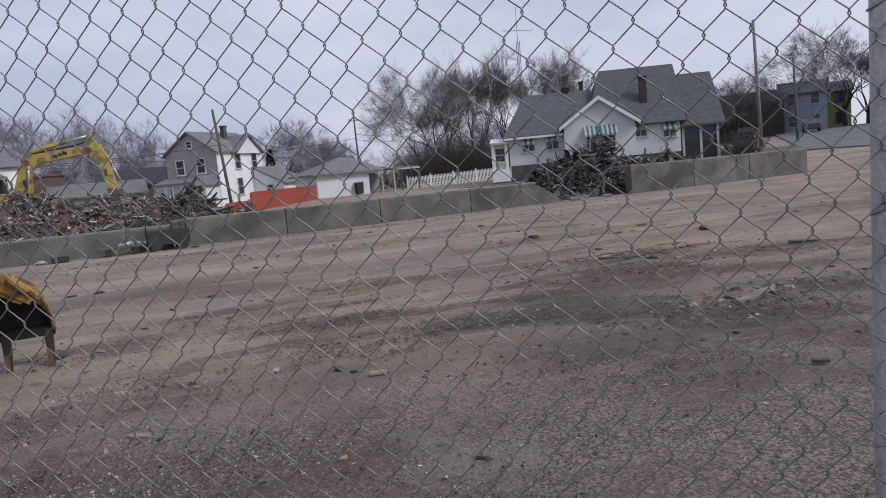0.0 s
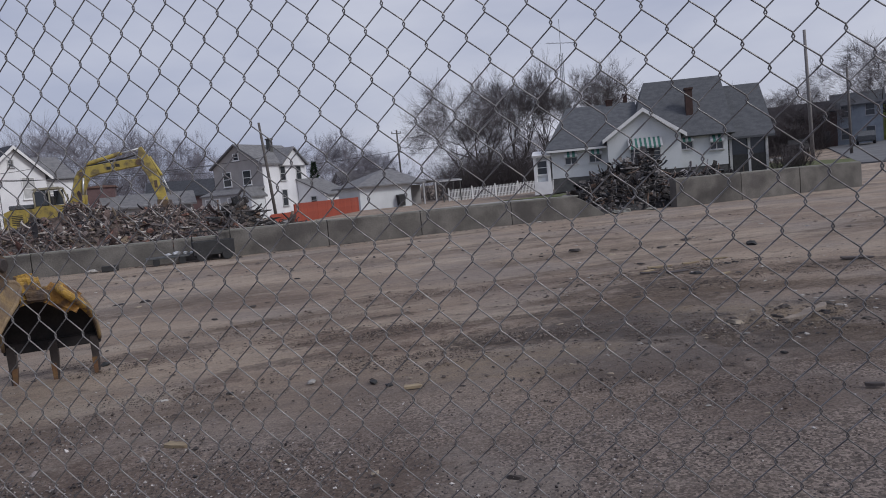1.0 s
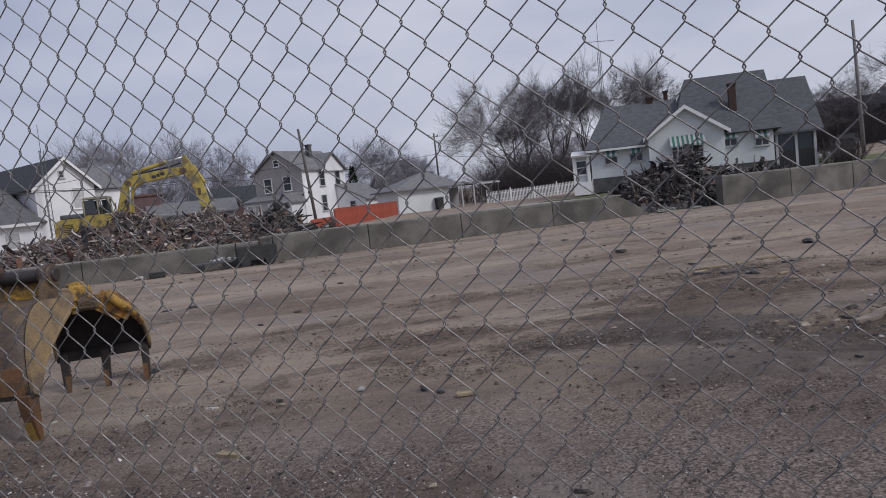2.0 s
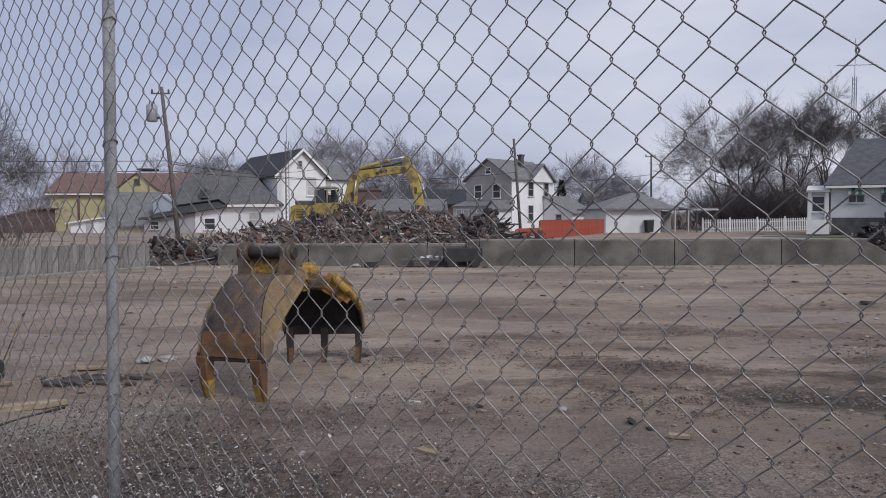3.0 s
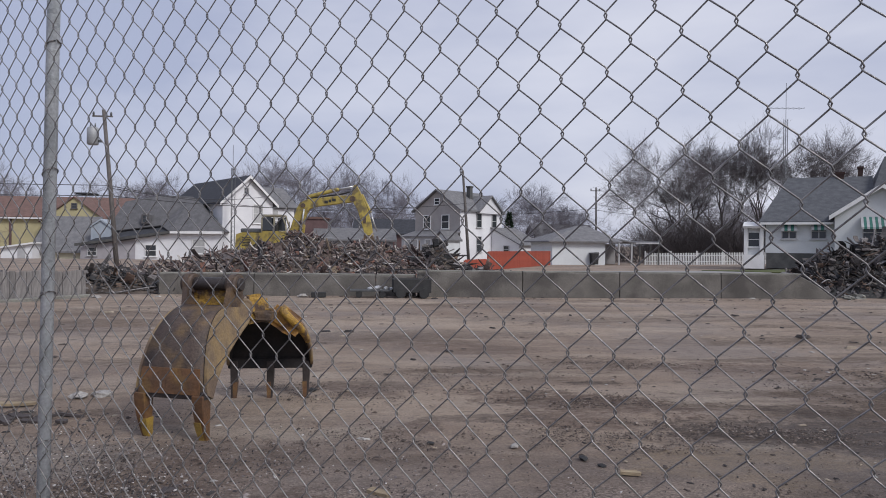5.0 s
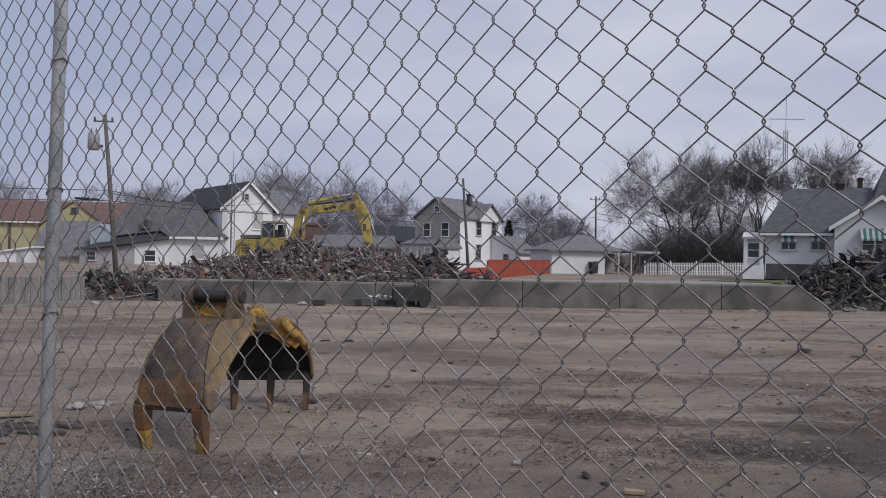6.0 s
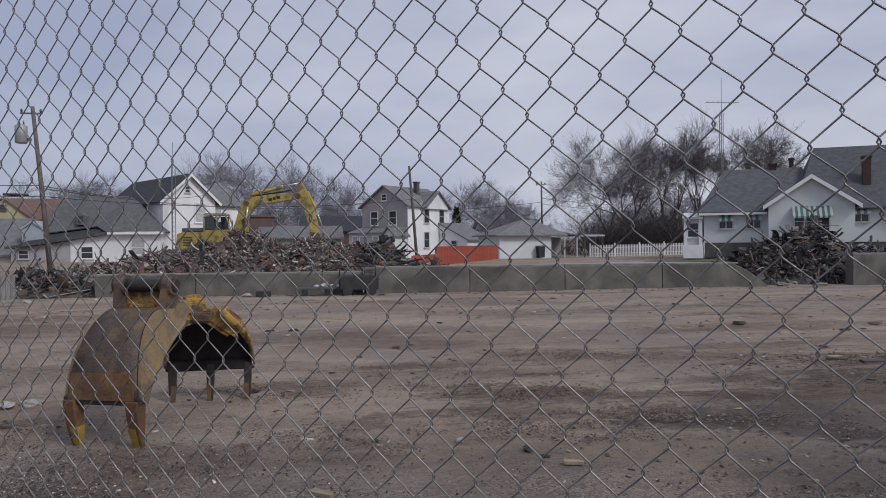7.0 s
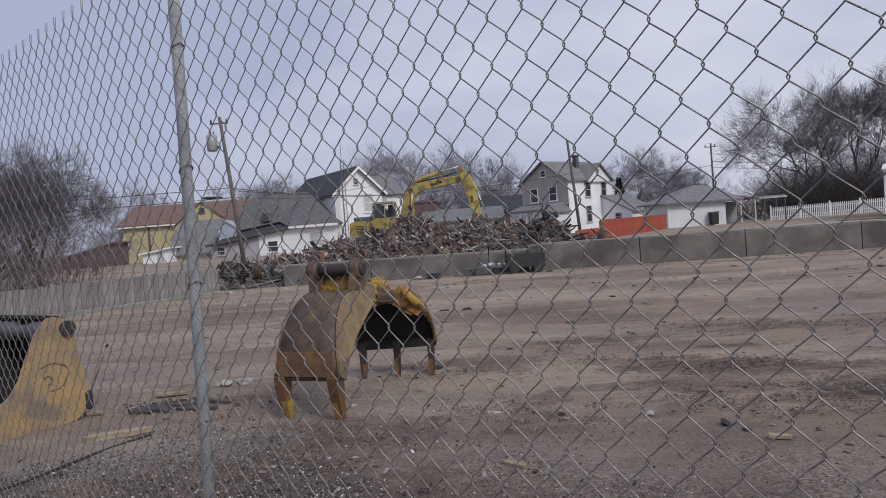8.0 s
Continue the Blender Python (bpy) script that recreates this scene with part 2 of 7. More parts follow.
M_SCRAP = scraps("demolition_scraps", [(0.128, 0.090, 0.081), (0.059, 0.049, 0.049), (0.207, 0.151, 0.134), (0.046, 0.041, 0.043), (0.268, 0.217, 0.193), (0.159, 0.112, 0.100), (0.104, 0.088, 0.088), (0.366, 0.320, 0.287), (0.183, 0.095, 0.071), (0.073, 0.059, 0.057), (0.220, 0.181, 0.166), (0.061, 0.051, 0.051), (0.244, 0.189, 0.134), (0.122, 0.107, 0.110), (0.171, 0.128, 0.110), (0.091, 0.073, 0.068), (0.134, 0.104, 0.095), (0.512, 0.476, 0.439)])
M_TANGLE = scraps("black_tangle", [(0.20, 0.185, 0.18), (0.075, 0.066, 0.064), (0.03, 0.029, 0.03), (0.055, 0.048, 0.047), (0.022, 0.022, 0.024), (0.10, 0.086, 0.08), (0.04, 0.035, 0.033), (0.14, 0.125, 0.118), (0.16, 0.11, 0.085), (0.28, 0.265, 0.26)])
M_PEBBLE = scraps("gravel_stones", [(0.050, 0.043, 0.043), (0.20, 0.175, 0.168), (0.040, 0.035, 0.035), (0.29, 0.262, 0.25), (0.12, 0.102, 0.102), (0.065, 0.055, 0.055), (0.10, 0.085, 0.085), (0.24, 0.21, 0.20), (0.52, 0.49, 0.47), (0.08, 0.066, 0.066), (0.16, 0.138, 0.134), (0.045, 0.038, 0.038)])
M_CRUMB = scraps("dirt_crumbs", [(0.07, 0.052, 0.043), (0.11, 0.082, 0.066), (0.05, 0.038, 0.033), (0.16, 0.125, 0.10), (0.085, 0.062, 0.05), (0.24, 0.20, 0.17), (0.06, 0.047, 0.041), (0.13, 0.10, 0.083)])
M_LITTER = scraps("yard_litter", [(0.05, 0.042, 0.038), (0.035, 0.03, 0.03), (0.09, 0.07, 0.06), (0.06, 0.05, 0.045), (0.40, 0.38, 0.35), (0.12, 0.095, 0.08), (0.04, 0.036, 0.034), (0.30, 0.25, 0.19)])
M_CRUST = surface("crusted_paving", (0.30, 0.25, 0.205), (0.20, 0.165, 0.138), 5, 0.9, 0, 0.5, 40, c3=(0.16, 0.13, 0.11), s3=4, amount3=0.6)
M_WHITECHIP = surface("white_stone", (0.50, 0.475, 0.445), (0.30, 0.28, 0.26), 30, 0.85, 0, 0.5, 90)
M_SILVER = surface("bright_metal", (0.72, 0.72, 0.72), (0.5, 0.5, 0.5), 8, 0.35, 0.6, 0.1, 60)
M_REDBRUSH = surface("reddish_shed", (0.16, 0.10, 0.10), (0.12, 0.075, 0.075), 1.5, 0.9, 0, 0.3, 14)

M_BLIND = surface("drawn_blinds", (0.46, 0.46, 0.45), (0.36, 0.36, 0.36), 3, 0.35, 0, 0.02, 20, grainy=0.15)

M_GLASS = bpy.data.materials.new("dark_window_glass")
M_GLASS.use_nodes = True
M_GLASS.node_tree.nodes["Principled BSDF"].inputs["Base Color"].default_value = (0.045, 0.05, 0.055, 1)
M_GLASS.node_tree.nodes["Principled BSDF"].inputs["Roughness"].default_value = 0.08


def dirt_material():
    """The yard: packed tan dirt with drawn-out wheel tracks, oil-dark stains, and grey gravel towards the fence."""
    m = bpy.data.materials.new("packed_dirt")
    m.use_nodes = True
    n, l = m.node_tree.nodes, m.node_tree.links
    b = n["Principled BSDF"]
    co = n.new("ShaderNodeTexCoord")

    def mapped(sx, sy, rz=0.0):
        mp = n.new("ShaderNodeMapping")
        mp.inputs["Scale"].default_value, mp.inputs["Rotation"].default_value = (sx, sy, 1), (0, 0, radians(rz))
        l.new(co.outputs["Object"], mp.inputs[0])
        return mp.outputs[0]

    def noise_at(vec, s, detail=5.0, rough=0.55):
        t = n.new("ShaderNodeTexNoise")
        t.inputs["Scale"].default_value, t.inputs["Detail"].default_value, t.inputs["Roughness"].default_value = s, detail, rough
        l.new(vec, t.inputs["Vector"])
        return t.outputs[0]

    def span(x, a, c, lo=0.0, hi=1.0):
        r = n.new("ShaderNodeMapRange")
        r.interpolation_type = "SMOOTHSTEP"
        for k, v in enumerate((a, c, lo, hi)):
            r.inputs[k + 1].default_value = v
        l.new(x, r.inputs[0])
        return r.outputs[0]

    def mul(a, c):
        x = n.new("ShaderNodeMath")
        x.operation = "MULTIPLY"
        l.new(a, x.inputs[0])
        if hasattr(c, "links"):
            l.new(c, x.inputs[1])
        else:
            x.inputs[1].default_value = c
        return x.outputs[0]

    def blend(fac, a, c, mode="MIX"):
        x = n.new("ShaderNodeMix")
        x.data_type, x.blend_type = "RGBA", mode
        for k, v in ((0, fac), ("A", a), ("B", c)):
            if hasattr(v, "links"):
                l.new(v, x.inputs[k])
            else:
                x.inputs[k].default_value = v if k == 0 else (*v, 1)
        return x.outputs["Result"]

    flat, track, track2 = mapped(1, 1), mapped(0.30, 1.0, 5), mapped(0.36, 1.0, -10)
    fleck = noise_at(flat, 3.4, 9, 0.74)
    col = blend(span(noise_at(track, 0.5, 8, 0.66), 0.36, 0.64), (0.250, 0.190, 0.150), (0.400, 0.325, 0.262))
    col = blend(mul(span(noise_at(flat, 0.30, 7, 0.62), 0.46, 0.62), 0.6), col, (0.262, 0.228, 0.215))
    col = blend(mul(mul(span(noise_at(track2, 0.50, 9, 0.68), 0.50, 0.62), span(fleck, 0.38, 0.56, 0.35, 1.0)), 0.85), col, (0.120, 0.086, 0.063))
    col = blend(mul(span(noise_at(mapped(0.30, 1.2, 3), 0.9, 9, 0.68), 0.54, 0.64), 0.5), col, (0.44, 0.380, 0.318))
    col = blend(mul(mul(span(noise_at(mapped(0.62, 1.2, -4), 1.9, 9, 0.72), 0.55, 0.64), span(fleck, 0.44, 0.60)), 0.75), col, (0.088, 0.066, 0.054))
    col = blend(mul(span(noise_at(flat, 1.4, 9, 0.72), 0.50, 0.64), 0.35), col, (0.17, 0.142, 0.128))
    # gravel takes over towards the fence
    sep = n.new("ShaderNodeSeparateXYZ")
    l.new(co.outputs["Object"], sep.inputs[0])
    edge = n.new("ShaderNodeMath")
    edge.operation = "MULTIPLY_ADD"
    l.new(noise_at(flat, 0.55, 6), edge.inputs[0])
    edge.inputs[1].default_value = 5.5
    l.new(sep.outputs[1], edge.inputs[2])
    gravel = span(edge.outputs[0], 9.4, 6.6)
    stone = n.new("ShaderNodeTexVoronoi")
    stone.inputs["Scale"].default_value = 78
    l.new(flat, stone.inputs["Vector"])
    tone = n.new("ShaderNodeSeparateColor")
    l.new(stone.outputs["Color"], tone.inputs[0])
    gcol = blend(span(tone.outputs[0], 0.0, 1.0), (0.050, 0.039, 0.036), (0.330, 0.272, 0.248))
    gcol = blend(mul(span(noise_at(flat, 30, 6, 0.7), 0.52, 0.66), 0.7), gcol, (0.070, 0.054, 0.050))
    gcol = blend(mul(span(noise_at(track, 1.2, 7, 0.65), 0.46, 0.62), 0.7), gcol, (0.105, 0.078, 0.068))
    gcol = blend(mul(span(noise_at(flat, 0.9, 5), 0.52, 0.64), 0.7), gcol, (0.235, 0.204, 0.190))
    gcol = blend(mul(span(noise_at(flat, 0.65, 7, 0.65), 0.52, 0.40), 0.55), gcol, (0.098, 0.070, 0.062))
    col = blend(mul(gravel, 0.85), col, gcol)
    # stains, crusts and damp spots, each with a ragged edge: centre, half sizes, turn, ragged, colour, strength
    rag = noise_at(mapped(0.6, 1.0, 2), 2.4, 8, 0.7)
    rag_fine = noise_at(flat, 11.0, 8, 0.78)
    broken = noise_at(mapped(0.7, 1.3, 6), 12.0, 9, 0.8)

    def patch(under, cx, cy, rx, ry, turn, colour, strength, ragged=1.5):
        mp = n.new("ShaderNodeMapping")
        mp.vector_type = "TEXTURE"
        mp.inputs["Location"].default_value = (cx, cy, 0)
        mp.inputs["Rotation"].default_value = (0, 0, radians(turn))
        mp.inputs["Scale"].default_value = (rx, ry, 1)
        l.new(co.outputs["Object"], mp.inputs[0])
        d = n.new("ShaderNodeVectorMath")
        d.operation = "LENGTH"
        cut = n.new("ShaderNodeVectorMath")
        cut.operation = "MULTIPLY"
        cut.inputs[1].default_value = (1, 1, 0)
        l.new(mp.outputs[0], cut.inputs[0])
        l.new(cut.outputs[0], d.inputs[0])
        e = n.new("ShaderNodeMath")
        e.operation = "MULTIPLY_ADD"
        l.new(rag, e.inputs[0])
        e.inputs[1].default_value = ragged * 1.6
        l.new(d.outputs["Value"], e.inputs[2])
        f = n.new("ShaderNodeMath")
        f.operation = "MULTIPLY_ADD"
        l.new(rag_fine, f.inputs[0])
        f.inputs[1].default_value = ragged * 1.5
        l.new(e.outputs[0], f.inputs[2])
        mid = 1.05 + ragged * 1.55
        return blend(mul(mul(span(f.outputs[0], mid + 0.22, mid - 0.14), span(broken, 0.40, 0.58, 0.35, 1.0)), strength), under, colour)

    red_brown, brown, umber, damp_grey, tan, pale = (0.112, 0.074, 0.058), (0.088, 0.058, 0.038), (0.058, 0.040, 0.030), (0.094, 0.071, 0.060), (0.290, 0.222, 0.148), (0.420, 0.370, 0.300)
    for cx, cy, rx, ry, turn, colour, strength in (
            (3.35, 4.85, 0.8, 0.42, -38, damp_grey, 0.8), (4.6, 4.2, 0.8, 0.2, -40, damp_grey, 0.6), (4.2, 5.95, 1.0, 0.6, -20, umber, 0.9), (5.3, 6.9, 1.0, 0.55, 20, brown, 0.9),
            (5.0, 5.65, 0.75, 0.36, -48, tan, 0.85), (2.8, 5.55, 0.75, 0.20, -12, tan, 0.85), (2.87, 5.86, 0.16, 0.06, -10, pale, 0.95),
            (3.3, 6.25, 0.9, 0.22, -12, umber, 0.9), (4.3, 5.15, 0.9, 0.10, -44, umber, 0.9), (5.3, 4.75, 0.8, 0.36, -40, brown, 0.85),
            (2.6, 7.05, 0.7, 0.20, -8, brown, 0.8), (1.9, 7.4, 0.6, 0.20, 0, brown, 0.7), (2.3, 8.2, 0.30, 0.14, 0, umber, 0.9),
            (6.5, 8.2, 1.1, 0.40, 0, brown, 0.75), (-0.4, 8.0, 0.8, 0.25, 0, damp_grey, 0.7), (-2.55, 6.85, 0.45, 0.16, 10, umber, 0.6),
            (-1.0, 4.6, 0.55, 0.55, 0, damp_grey, 0.75), (8.8, 6.6, 1.5, 0.4, -30, brown, 0.7), (-2.6, 9.6, 1.2, 0.25, 4, brown, 0.6),
            (7.5, 11.5, 2.2, 0.5, 0, brown, 0.55), (0.5, 12.0, 2.4, 0.45, 3, damp_grey, 0.55), (3.9, 6.9, 0.5, 0.15, 0, umber, 0.8), (4.6, 7.6, 0.9, 0.16, 4, brown, 0.7), (1.2, 8.9, 0.7, 0.12, 0, brown, 0.7), (6.8, 6.2, 0.8, 0.25, -30, brown, 0.8), (1.96, 7.26, 0.95, 0.40, -24, red_brown, 0.85), (1.8, 6.55, 0.5, 0.25, -22, red_brown, 0.75), (3.2, 6.08, 0.95, 0.20, -7, umber, 0.95), (3.9, 5.75, 0.5, 0.2, -30, umber, 0.9), (2.95, 9.3, 0.9, 0.35, -14, red_brown, 0.75), (4.6, 9.0, 0.9, 0.3, -10, red_brown, 0.7), (-1.5, 5.2, 1.0, 0.6, 20, red_brown, 0.5), (0.3, 3.9, 1.2, 0.6, -35, red_brown, 0.55), (0.4, 6.35, 0.3, 0.16, 40, red_brown, 0.7), (-0.1, 7.8, 0.45, 0.22, -30, red_brown, 0.6), (1.2, 10.6, 1.1, 0.4, -8, red_brown, 0.55), (5.6, 7.4, 0.8, 0.3, -10, umber, 0.8), (3.6, 6.86, 0.4, 0.14, -20, umber, 0.8), (4.18, 5.17, 0.55, 0.035, -50, umber, 1.0), (4.95, 4.50, 0.70, 0.03, -36, umber, 1.0), (4.45, 6.0, 0.55, 0.22, -30, umber, 0.9), (3.95, 5.2, 0.55, 0.16, -45, umber, 0.8), (2.3, 5.3, 0.6, 0.2, -25, tan, 0.6), (5.5, 5.7, 0.6, 0.22, -40, tan, 0.7), (6.2, 5.4, 0.7, 0.18, -35, umber, 0.7), (5.0, 3.6, 0.8, 0.25, -40, brown, 0.6), (6.3, 8.1, 0.5, 0.15, 10, umber, 0.8), (8.4, 7.1, 0.9, 0.12, -20, umber, 0.7), (7.0, 7.3, 1.0, 0.2, -30, brown, 0.7), (-1.9, 5.6, 0.5, 0.3, 20, (0.27, 0.25, 0.235), 0.6), (-2.6, 5.6, 0.6, 0.5, 20, (0.25, 0.225, 0.21), 0.6), (0.9, 6.6, 0.5, 0.12, 0, damp_grey, 0.7), (5.6, 9.6, 1.2, 0.2, 3, brown, 0.6), (4.2, 14.5, 2.6, 0.5, -3, brown, 0.5), (-5.0, 13.5, 2.0, 0.5, 5, brown, 0.5)):
        col = patch(col, cx, cy, rx, ry, turn, colour, strength)
    # damp stain beside the wheel tracks
    spot = n.new("ShaderNodeVectorMath")
    spot.operation = "DISTANCE"
    sm = n.new("ShaderNodeMapping")
    sm.inputs["Location"].default_value, sm.inputs["Scale"].default_value = (-1.75, -5.6, 0), (0.45, 1.0, 0)
    l.new(co.outputs["Object"], sm.inputs[0])
    l.new(sm.outputs[0], spot.inputs[0])
    spot.inputs[1].default_value = (0, 0, 0)
    sp = n.new("ShaderNodeMath")
    sp.operation = "MULTIPLY_ADD"
    l.new(noise_at(track, 1.6, 6), sp.inputs[0])
    sp.inputs[1].default_value = 1.6
    l.new(spot.outputs["Value"], sp.inputs[2])
    damp = span(sp.outputs[0], 2.2, 1.25)
    col = blend(mul(damp, 0.4), col, (0.088, 0.064, 0.050))
    # crumbs and clods, and broad soiling
    crumb = noise_at(mapped(0.7, 1.0, 0), 9.0, 9, 0.78)
    col = blend(mul(span(crumb, 0.52, 0.66), 0.6), col, (0.095, 0.075, 0.066))
    col = blend(mul(span(crumb, 0.44, 0.30), 0.5), col, (0.330, 0.285, 0.250))
    dots = n.new("ShaderNodeTexVoronoi")
    dots.inputs["Scale"].default_value = 26
    l.new(flat, dots.inputs["Vector"])
    col = blend(mul(span(dots.outputs["Distance"], 0.20, 0.12), mul(span(noise_at(flat, 1.3, 5), 0.5, 0.6), 0.8)), col, (0.05, 0.04, 0.036))
    specks = n.new("ShaderNodeTexVoronoi")
    specks.inputs["Scale"].default_value = 48
    l.new(flat, specks.inputs["Vector"])
    col = blend(mul(span(specks.outputs["Distance"], 0.24, 0.14), mul(span(noise_at(mapped(0.6, 1.1, 4), 1.0, 8, 0.7), 0.46, 0.58), 0.75)), col, (0.062, 0.048, 0.042))
    grain = noise_at(flat, 55, 4, 0.7)
    col = blend(0.62, col, blend(span(grain, 0.28, 0.72), (0.5, 0.5, 0.5), (1.25, 1.25, 1.25)), "MULTIPLY")
    col = blend(1.0, col, (1.025, 1.0, 0.95), "MULTIPLY")
    l.new(col, b.inputs["Base Color"])
    l.new(span(damp, 0, 1, 0.92, 0.6), b.inputs["Roughness"])
    bp = n.new("ShaderNodeBump")
    bp.inputs["Strength"].default_value, bp.inputs["Distance"].default_value = 0.9, 0.02
    l.new(grain, bp.inputs["Height"])
    bp2 = n.new("ShaderNodeBump")
    bp2.inputs["Strength"].default_value, bp2.inputs["Distance"].default_value = 0.8, 0.08
    l.new(noise_at(track, 3.2, 9, 0.68), bp2.inputs["Height"])
    l.new(bp.outputs[0], bp2.inputs["Normal"])
    l.new(bp2.outputs[0], b.inputs["Normal"])
    return m


M_DIRT = dirt_material()


# ---- building blocks ----
def part(name, bm, material, parent=None, label=""):
    me = bpy.data.meshes.new(name)
    bm.to_mesh(me)
    bm.free()
    me.materials.append(material)
    ob = new(name, me)
    if parent is not None:
        ob.parent = parent
    if label:
        ob["label"] = label
    return ob


def thing(name, label, category, m=None, group="", kind=""):
    ob = new(name)
    if m is not None:
        ob.matrix_world = m
    return tagged(ob, label, category, group, kind)


def box(bm, x0, x1, y0, y1, z0, z1, turn=None, bevel=0.0):
    """A box between two corners; turn is a matrix about the world's origin that is applied afterwards."""
    g = bmesh.ops.create_cube(bm, size=1)
    vs = g["verts"]
    for v in vs:
        v.co = Vector(((x0 + x1) / 2 + v.co.x * (x1 - x0), (y0 + y1) / 2 + v.co.y * (y1 - y0), (z0 + z1) / 2 + v.co.z * (z1 - z0)))
    if bevel:
        es = list({e for v in vs for e in v.link_edges})
        r = bmesh.ops.bevel(bm, geom=es, offset=bevel, segments=1, affect="EDGES")
        vs = list({v for f in r["faces"] for v in f.verts} | {v for v in vs if v.is_valid})
    if turn is not None:
        bmesh.ops.transform(bm, matrix=turn, verts=vs)
    return bm


def prism(bm, outline, a, b, axis="x"):
    """An outline of (p, q) pairs pulled from a to b along an axis; x: (y, z), y: (x, z), z: (x, y)."""
    at = {"x": lambda p, q, d: (d, p, q), "y": lambda p, q, d: (p, d, q), "z": lambda p, q, d: (p, q, d)}[axis]
    lo = [bm.verts.new(at(p, q, a)) for p, q in outline]
    hi = [bm.verts.new(at(p, q, b)) for p, q in outline]
    bm.faces.new(lo)
    bm.faces.new(hi[::-1])
    for k in range(len(lo)):
        j = (k + 1) % len(lo)
        bm.faces.new((lo[k], hi[k], hi[j], lo[j]))
    bmesh.ops.recalc_face_normals(bm, faces=bm.faces)
    return bm


def tube(bm, points, radii, sides=8, caps=True):
    """A tube through points; radii is one number or one for each point."""
    pts = [Vector(p) for p in points]
    if not hasattr(radii, "__len__"):
        radii = [radii] * len(pts)
    rings, side = [], None
    for k, p in enumerate(pts):
        d = (pts[min(k + 1, len(pts) - 1)] - pts[max(k - 1, 0)]).normalized()
        if side is None:
            side = d.cross(Vector((0, 0, 1)) if abs(d.z) < 0.9 else Vector((1, 0, 0))).normalized()
        else:
            side = (side - d * side.dot(d)).normalized()
        up = d.cross(side)
        rings.append([bm.verts.new(p + radii[k] * (side * math.cos(a) + up * math.sin(a))) for a in (2 * math.pi * i / sides for i in range(sides))])
    for r0, r1 in zip(rings, rings[1:]):
        for i in range(sides):
            j = (i + 1) % sides
            f = bm.faces.new((r0[i], r0[j], r1[j], r1[i]))
            f.smooth = True
    if caps:
        bm.faces.new(rings[0][::-1])
        bm.faces.new(rings[-1])
    return bm


def rise(x, y):
    """The land beyond the yard climbs a little towards the street."""
    def step(v, a, b):
        t = min(1, max(0, (v - a) / (b - a)))
        return t * t * (3 - 2 * t)
    return 2.6 * step(x, 20, 95) * step(y, 22, 34)


# ---- ground ----
def ground():
    rings, spokes = 250, 420
    verts, faces = [], []
    cx, cy = 0.3, 2.0
    for k in range(rings):
        r = 0.35 * 1.037 ** k
        for a in range(spokes):
            t = 2 * math.pi * (a + 0.5 * (k % 2)) / spokes
            x, y = cx + r * math.cos(t), cy + r * math.sin(t)
            z = rise(x, y)
            if r < 60:
                fade = min(1, max(0, (60 - r) / 40))
                z += fade * (0.030 * noise.noise((x * 0.35, y * 1.1, 0.3)) + 0.016 * noise.noise((x * 1.1, y * 2.6, 5.1)) + 0.006 * noise.noise((x * 5, y * 6, 2.2)))
                # shallow scraped hollow with a broken lip
                d = math.hypot((x - 5.6) / 1.5, (y - 4.9) / 0.55) + 0.35 * noise.noise((x * 1.7, y * 1.7, 9.0))
                if d < 1:
                    z -= 0.085 * min(1, (1 - d) * 7)
            verts.append((x, y, z))
    for k in range(rings - 1):
        for a in range(spokes):
            b = (a + 1) % spokes
            i, j, p, q = k * spokes + a, k * spokes + b, (k + 1) * spokes + b, (k + 1) * spokes + a
            if k % 2:
                faces += [(i, j, p), (i, p, q)]
            else:
                faces += [(i, j, q), (j, p, q)]
    faces.append(tuple(range(spokes))[::-1])
    me = bpy.data.meshes.new("ground")
    me.from_pydata(verts, [], faces)
    for p in me.polygons:
        p.use_smooth = True
    me.materials.append(M_DIRT)
    return tagged(new("ground", me), "bare packed dirt and gravel yard with wheel tracks", "ground", kind="structure")


ground()


def sheet(name, corners, material, lift, label, category):
    """A strip of street, pavement or grass that follows the land."""
    bm = bmesh.new()
    n = 24
    a, b, c, d = [Vector(p) for p in corners]
    rows = []
    for i in range(n + 1):
        row = []
        for j in range(7):
            u, v = i / n, j / 6
            p = (a * (1 - u) + b * u) * (1 - v) + (d * (1 - u) + c * u) * v
            row.append(bm.verts.new((p.x, p.y, rise(p.x, p.y) + lift)))
        rows.append(row)
    for i in range(n):
        for j in range(6):
            bm.faces.new((rows[i][j], rows[i + 1][j], rows[i + 1][j + 1], rows[i][j + 1]))
    r = bmesh.ops.extrude_face_region(bm, geom=list(bm.faces))
    for v in r["geom"]:
        if isinstance(v, bmesh.types.BMVert):
            v.co.z -= 0.12
    bmesh.ops.recalc_face_normals(bm, faces=bm.faces)
    return tagged(part(name, bm, material), label, category, kind="structure")


sheet("road", [(42, 34), (110, 98), (124, 86), (50, 19)], M_ASPHALT, 0.10, "grey asphalt street beyond the yard", "road")
sheet("pavement", [(30, 29.0), (43, 36.8), (43.8, 35.4), (31, 27.6)], M_PAVE, 0.07, "pale concrete pavement beside the street", "pavement")
sheet("alley", [(-2, 33), (60, 55.5), (60, 58.6), (-2, 38)], M_PAVE, 0.05, "pale gravel alley behind the low wall", "alley")
sheet("lawn", [(21, 45.5), (29.5, 37.5), (47, 35.0), (50, 50)], M_GRASS, 0.09, "thin winter lawn round the white house", "lawn")


